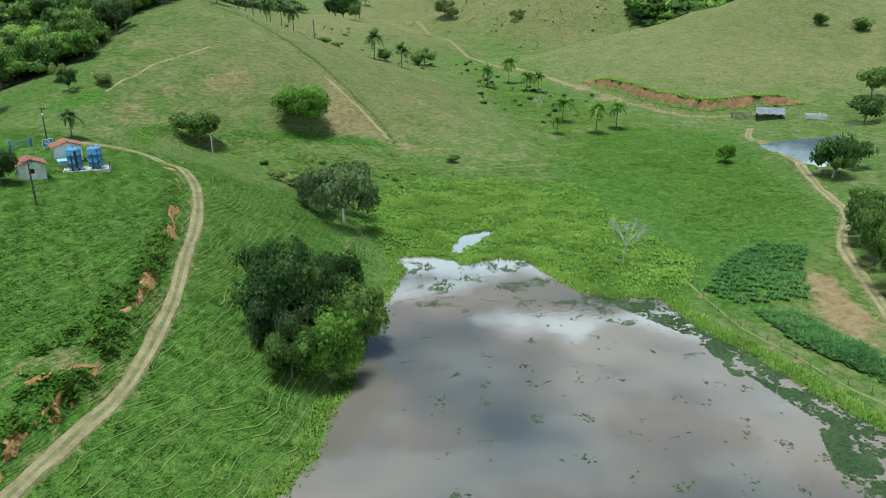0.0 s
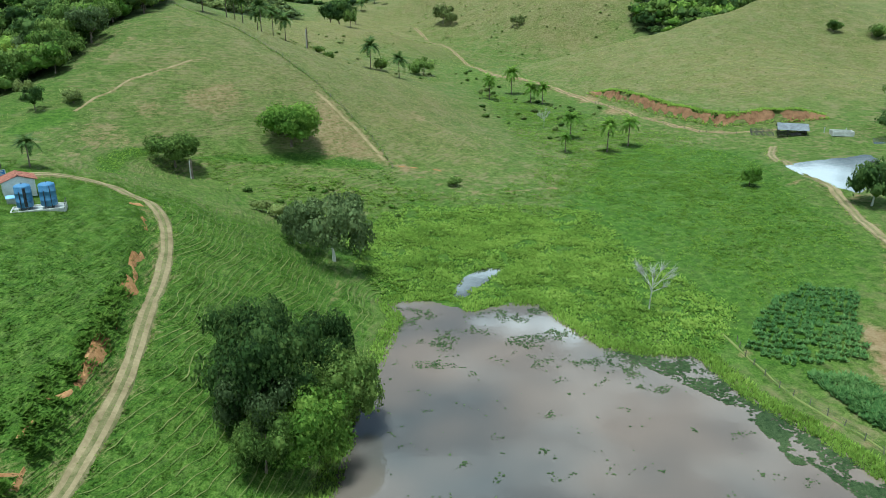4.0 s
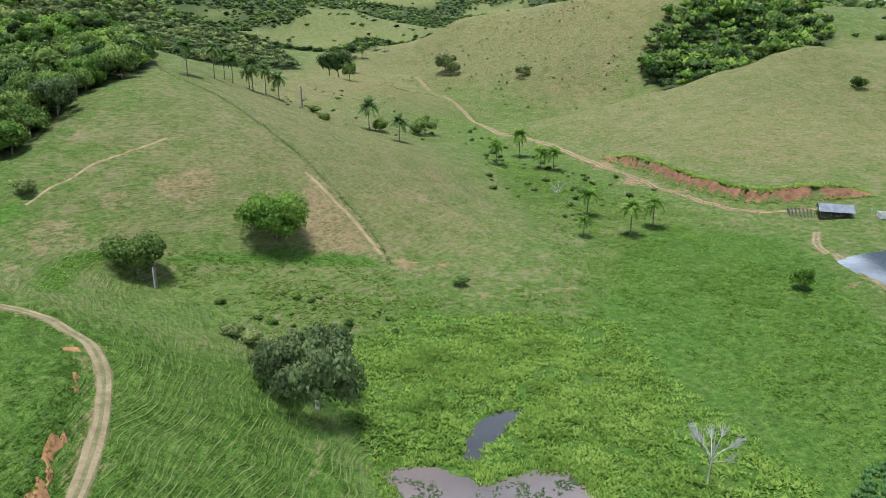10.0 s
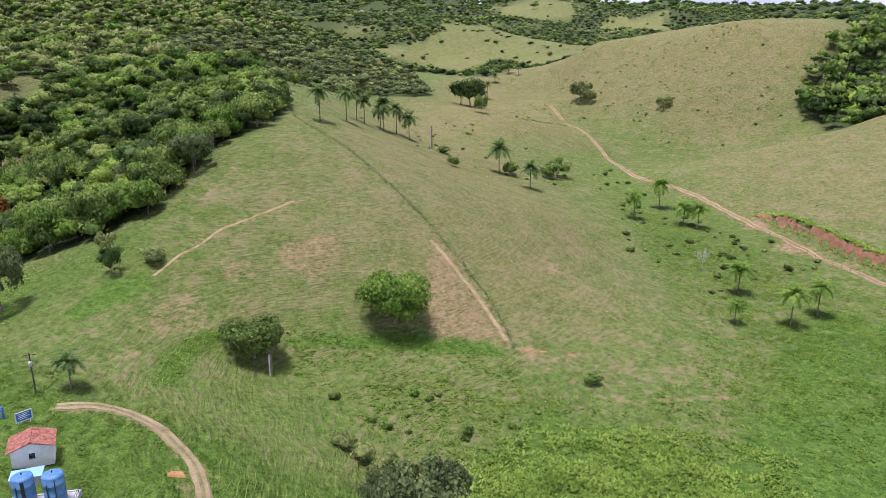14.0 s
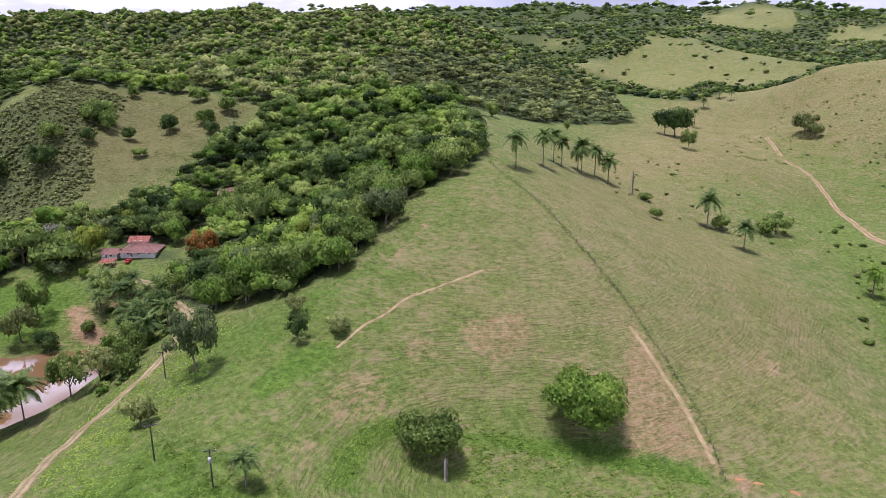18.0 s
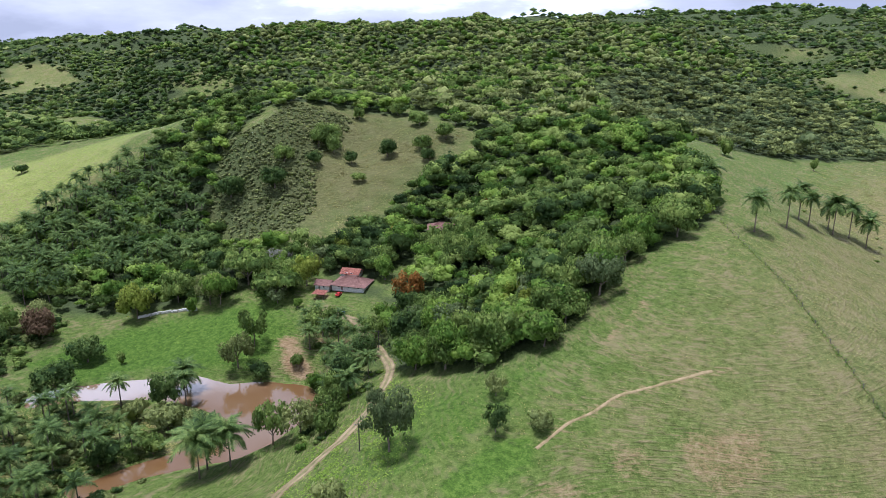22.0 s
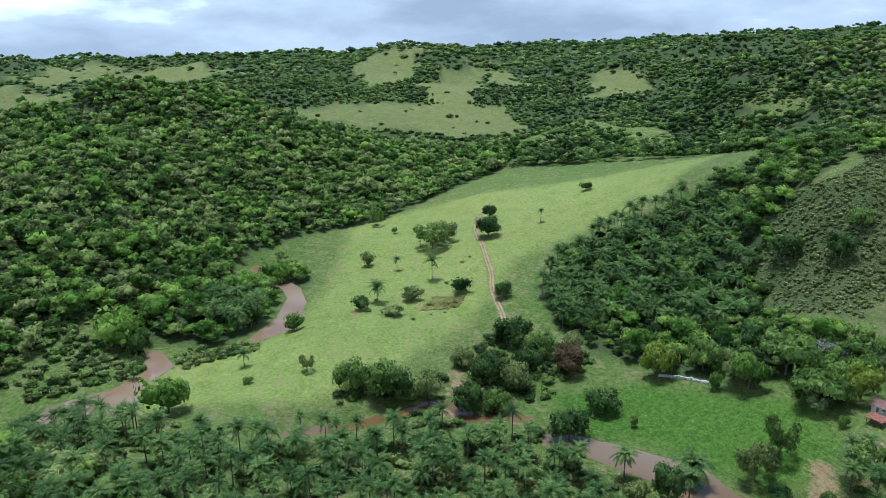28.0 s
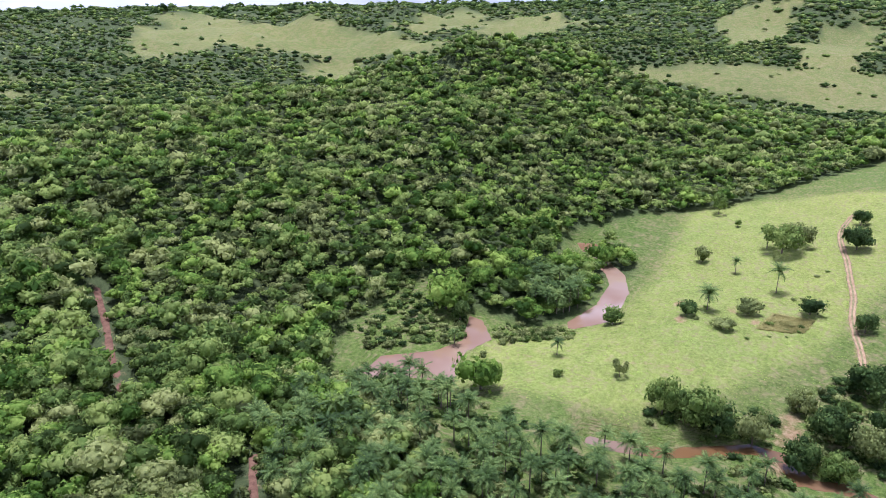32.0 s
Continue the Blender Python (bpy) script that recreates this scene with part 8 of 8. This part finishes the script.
thicket("cone_scrub", "brownish low scrub over the steep hill face", CONE_SCRUB, 4200, 1.35, (LEAF_BROWN, LEAF_BROWN, LEAF_OLIVE, LEAF_BROWN), 68, -9.0, SPECK_SHAPES)
thicket("ridge_scrub", "low scattered shrubs in the hollow behind the spur", [(-120, 440), (-60, 405), (-20, 400), (0, 430), (-20, 540), (-80, 520)], 70, 1.3, (LEAF_OLIVE, LEAF_MID), 70)
thicket("north_scrub", "dotted shrubs over the far grassy slopes", [(-40, 560), (20, 640), (60, 560), (180, 640), (120, 720), (0, 800), (-60, 700)], 420, 1.3, (LEAF_OLIVE, LEAF_MID), 71, -9.0, FAR_SHAPES)
thicket("east_scrub", "dotted tufts and shrubs over the rounded east hill", [(70, 400), (100, 350), (140, 330), (240, 420), (240, 550), (170, 520), (90, 490)], 500, 0.5, (LEAF_OLIVE, LEAF_MID), 72, -9.0, FAR_SHAPES)
for name, label, ring, count, size, mat, seed in (
        ("east_hill_grass", "dry tussock grass on the rounded east hill", [(60, 460), (75, 390), (95, 350), (130, 325), (250, 330), (330, 500), (240, 570), (150, 530)], 70000, 0.6, DRY_BLADE, 81),
        ("far_slope_grass", "dry tussock grass on the slopes behind", [(-120, 440), (-60, 400), (-10, 400), (20, 500), (60, 480), (200, 620), (200, 720), (0, 820), (-120, 780), (-150, 560)], 110000, 0.75, DRY_BLADE, 82),
        ("cone_grass", "coarse tussocks on the scrubby round hill", [(-372, 346), (-405, 390), (-376, 430), (-300, 440), (-285, 380), (-275, 320), (-340, 318)], 40000, 0.7, DRY_BLADE, 83),
        ("field_grass", "grazed tussocks on the river field", [(-302, 30), (-345, 45), (-372, 72), (-425, 102), (-527, 90), (-590, 200), (-560, 360), (-470, 290), (-430, 210), (-350, 170), (-290, 115)], 90000, 0.5, GRASS_BLADE, 84),
        ("meadow_grass", "fresh bright green grass on the meadow", [(-303, 186), (-303, 228), (-262, 270), (-236, 262), (-232, 240), (-266, 211), (-272, 188)], 12000, 0.3, GRASS_BLADE, 87),
        ("shore_rough", "rough olive grass and weeds between the pond arms", [(-212, 165), (-205, 208), (-226, 213), (-260, 189), (-275, 165), (-262, 120), (-200, 110)], 40000, 0.7, DRY_BLADE, 86),
        ("home_bank_grass", "green grass on the bank below the spur", [(-120, 190), (-140, 235), (-165, 240), (-160, 200), (-140, 165), (-110, 160)], 40000, 0.5, GRASS_BLADE, 85)):
    rng = np.random.default_rng(seed)
    x, y = strew(rng, ring, count, 16)
    keep = ripple(x, y, 18, seed) + rng.normal(0, 0.8, len(x)) > 0.0
    x, y = off_water_and_roads(x[keep], y[keep])
    tufts(name, label, x, y, size * 0.8, mat, rng, 2, 0.9, 0.9, "grass", 0.5, None, 0.25)


# grass in the middle and along the edges of the farm tracks, and on the lip of the cut bank
def line_tufts(name, label, line, offsets, step, size, mat, seed):
    rng = np.random.default_rng(seed)
    pts = sample_line(line, 0.6)
    p = np.array([(q.x, q.y) for q in pts])
    t = np.gradient(p, axis=0)
    t /= np.linalg.norm(t, axis=1, keepdims=True)
    n = int(len(pts) * 0.6 / step)
    i = rng.integers(0, len(pts), n)
    o = rng.choice(offsets, n) + rng.normal(0, 0.22, n)
    x, y = p[i, 0] + t[i, 1] * o + rng.normal(0, 0.2, n), p[i, 1] - t[i, 0] * o + rng.normal(0, 0.2, n)
    keep = ripple(x, y, 9, seed) + rng.normal(0, 0.4, n) > -0.5
    tufts(name, label, x[keep], y[keep], size, mat, rng, 3, 0.9, 0.7, "grass", 0.4, land(x[keep], y[keep]) + 0.12)


for k, (_, line, width, mat, ruts, _) in enumerate(ROADS):
    if ruts:
        line_tufts("track_grass", "short grass between and beside the wheel ruts", line, np.array((0.0, 0.0, 0.0, -0.6, 0.6, -0.7, 0.7)) * width, 0.12, 0.2, GRASS_BLADE, 90 + k)
line_tufts("bank_lip_grass", "bright fresh grass hanging over the cut bank", BANKS[1][0], np.array((8.0, 8.6, 9.2, 9.8, 5.2)), 0.05, 0.8, REED, 99)
line_tufts("fence_weeds", "dark weeds grown up along the spur fence", ((-16, 241), (-18, 245.5), (-23.5, 255.5), (-31, 264.8), (-39, 273), (-47.5, 281.5), (-59, 293), (-72, 306.5), (-88, 325), (-104, 341), (-117, 354)), np.array((-0.3, 0.0, 0.35)), 0.26, 0.38, LEAF_MID, 98)
thicket("riverside_scrub", "olive scrub and saplings between forest and river", [(-376, -45), (-392, -15), (-372, 14), (-344, 24), (-334, 7), (-318, -11), (-328, -26)], 420, 2.6, (LEAF_OLIVE, LEAF_MID, LEAF_DEEP), 73, -0.9, WOOD_SHAPES)
thicket("river_hedge", "low dense bushes between the river pools", [(-357, 32), (-365, 41), (-362, 53), (-372, 66), (-359, 69), (-352, 53), (-349, 38)], 300, 1.7, (LEAF_OLIVE, LEAF_MID), 74, -9.0, WOOD_SHAPES)
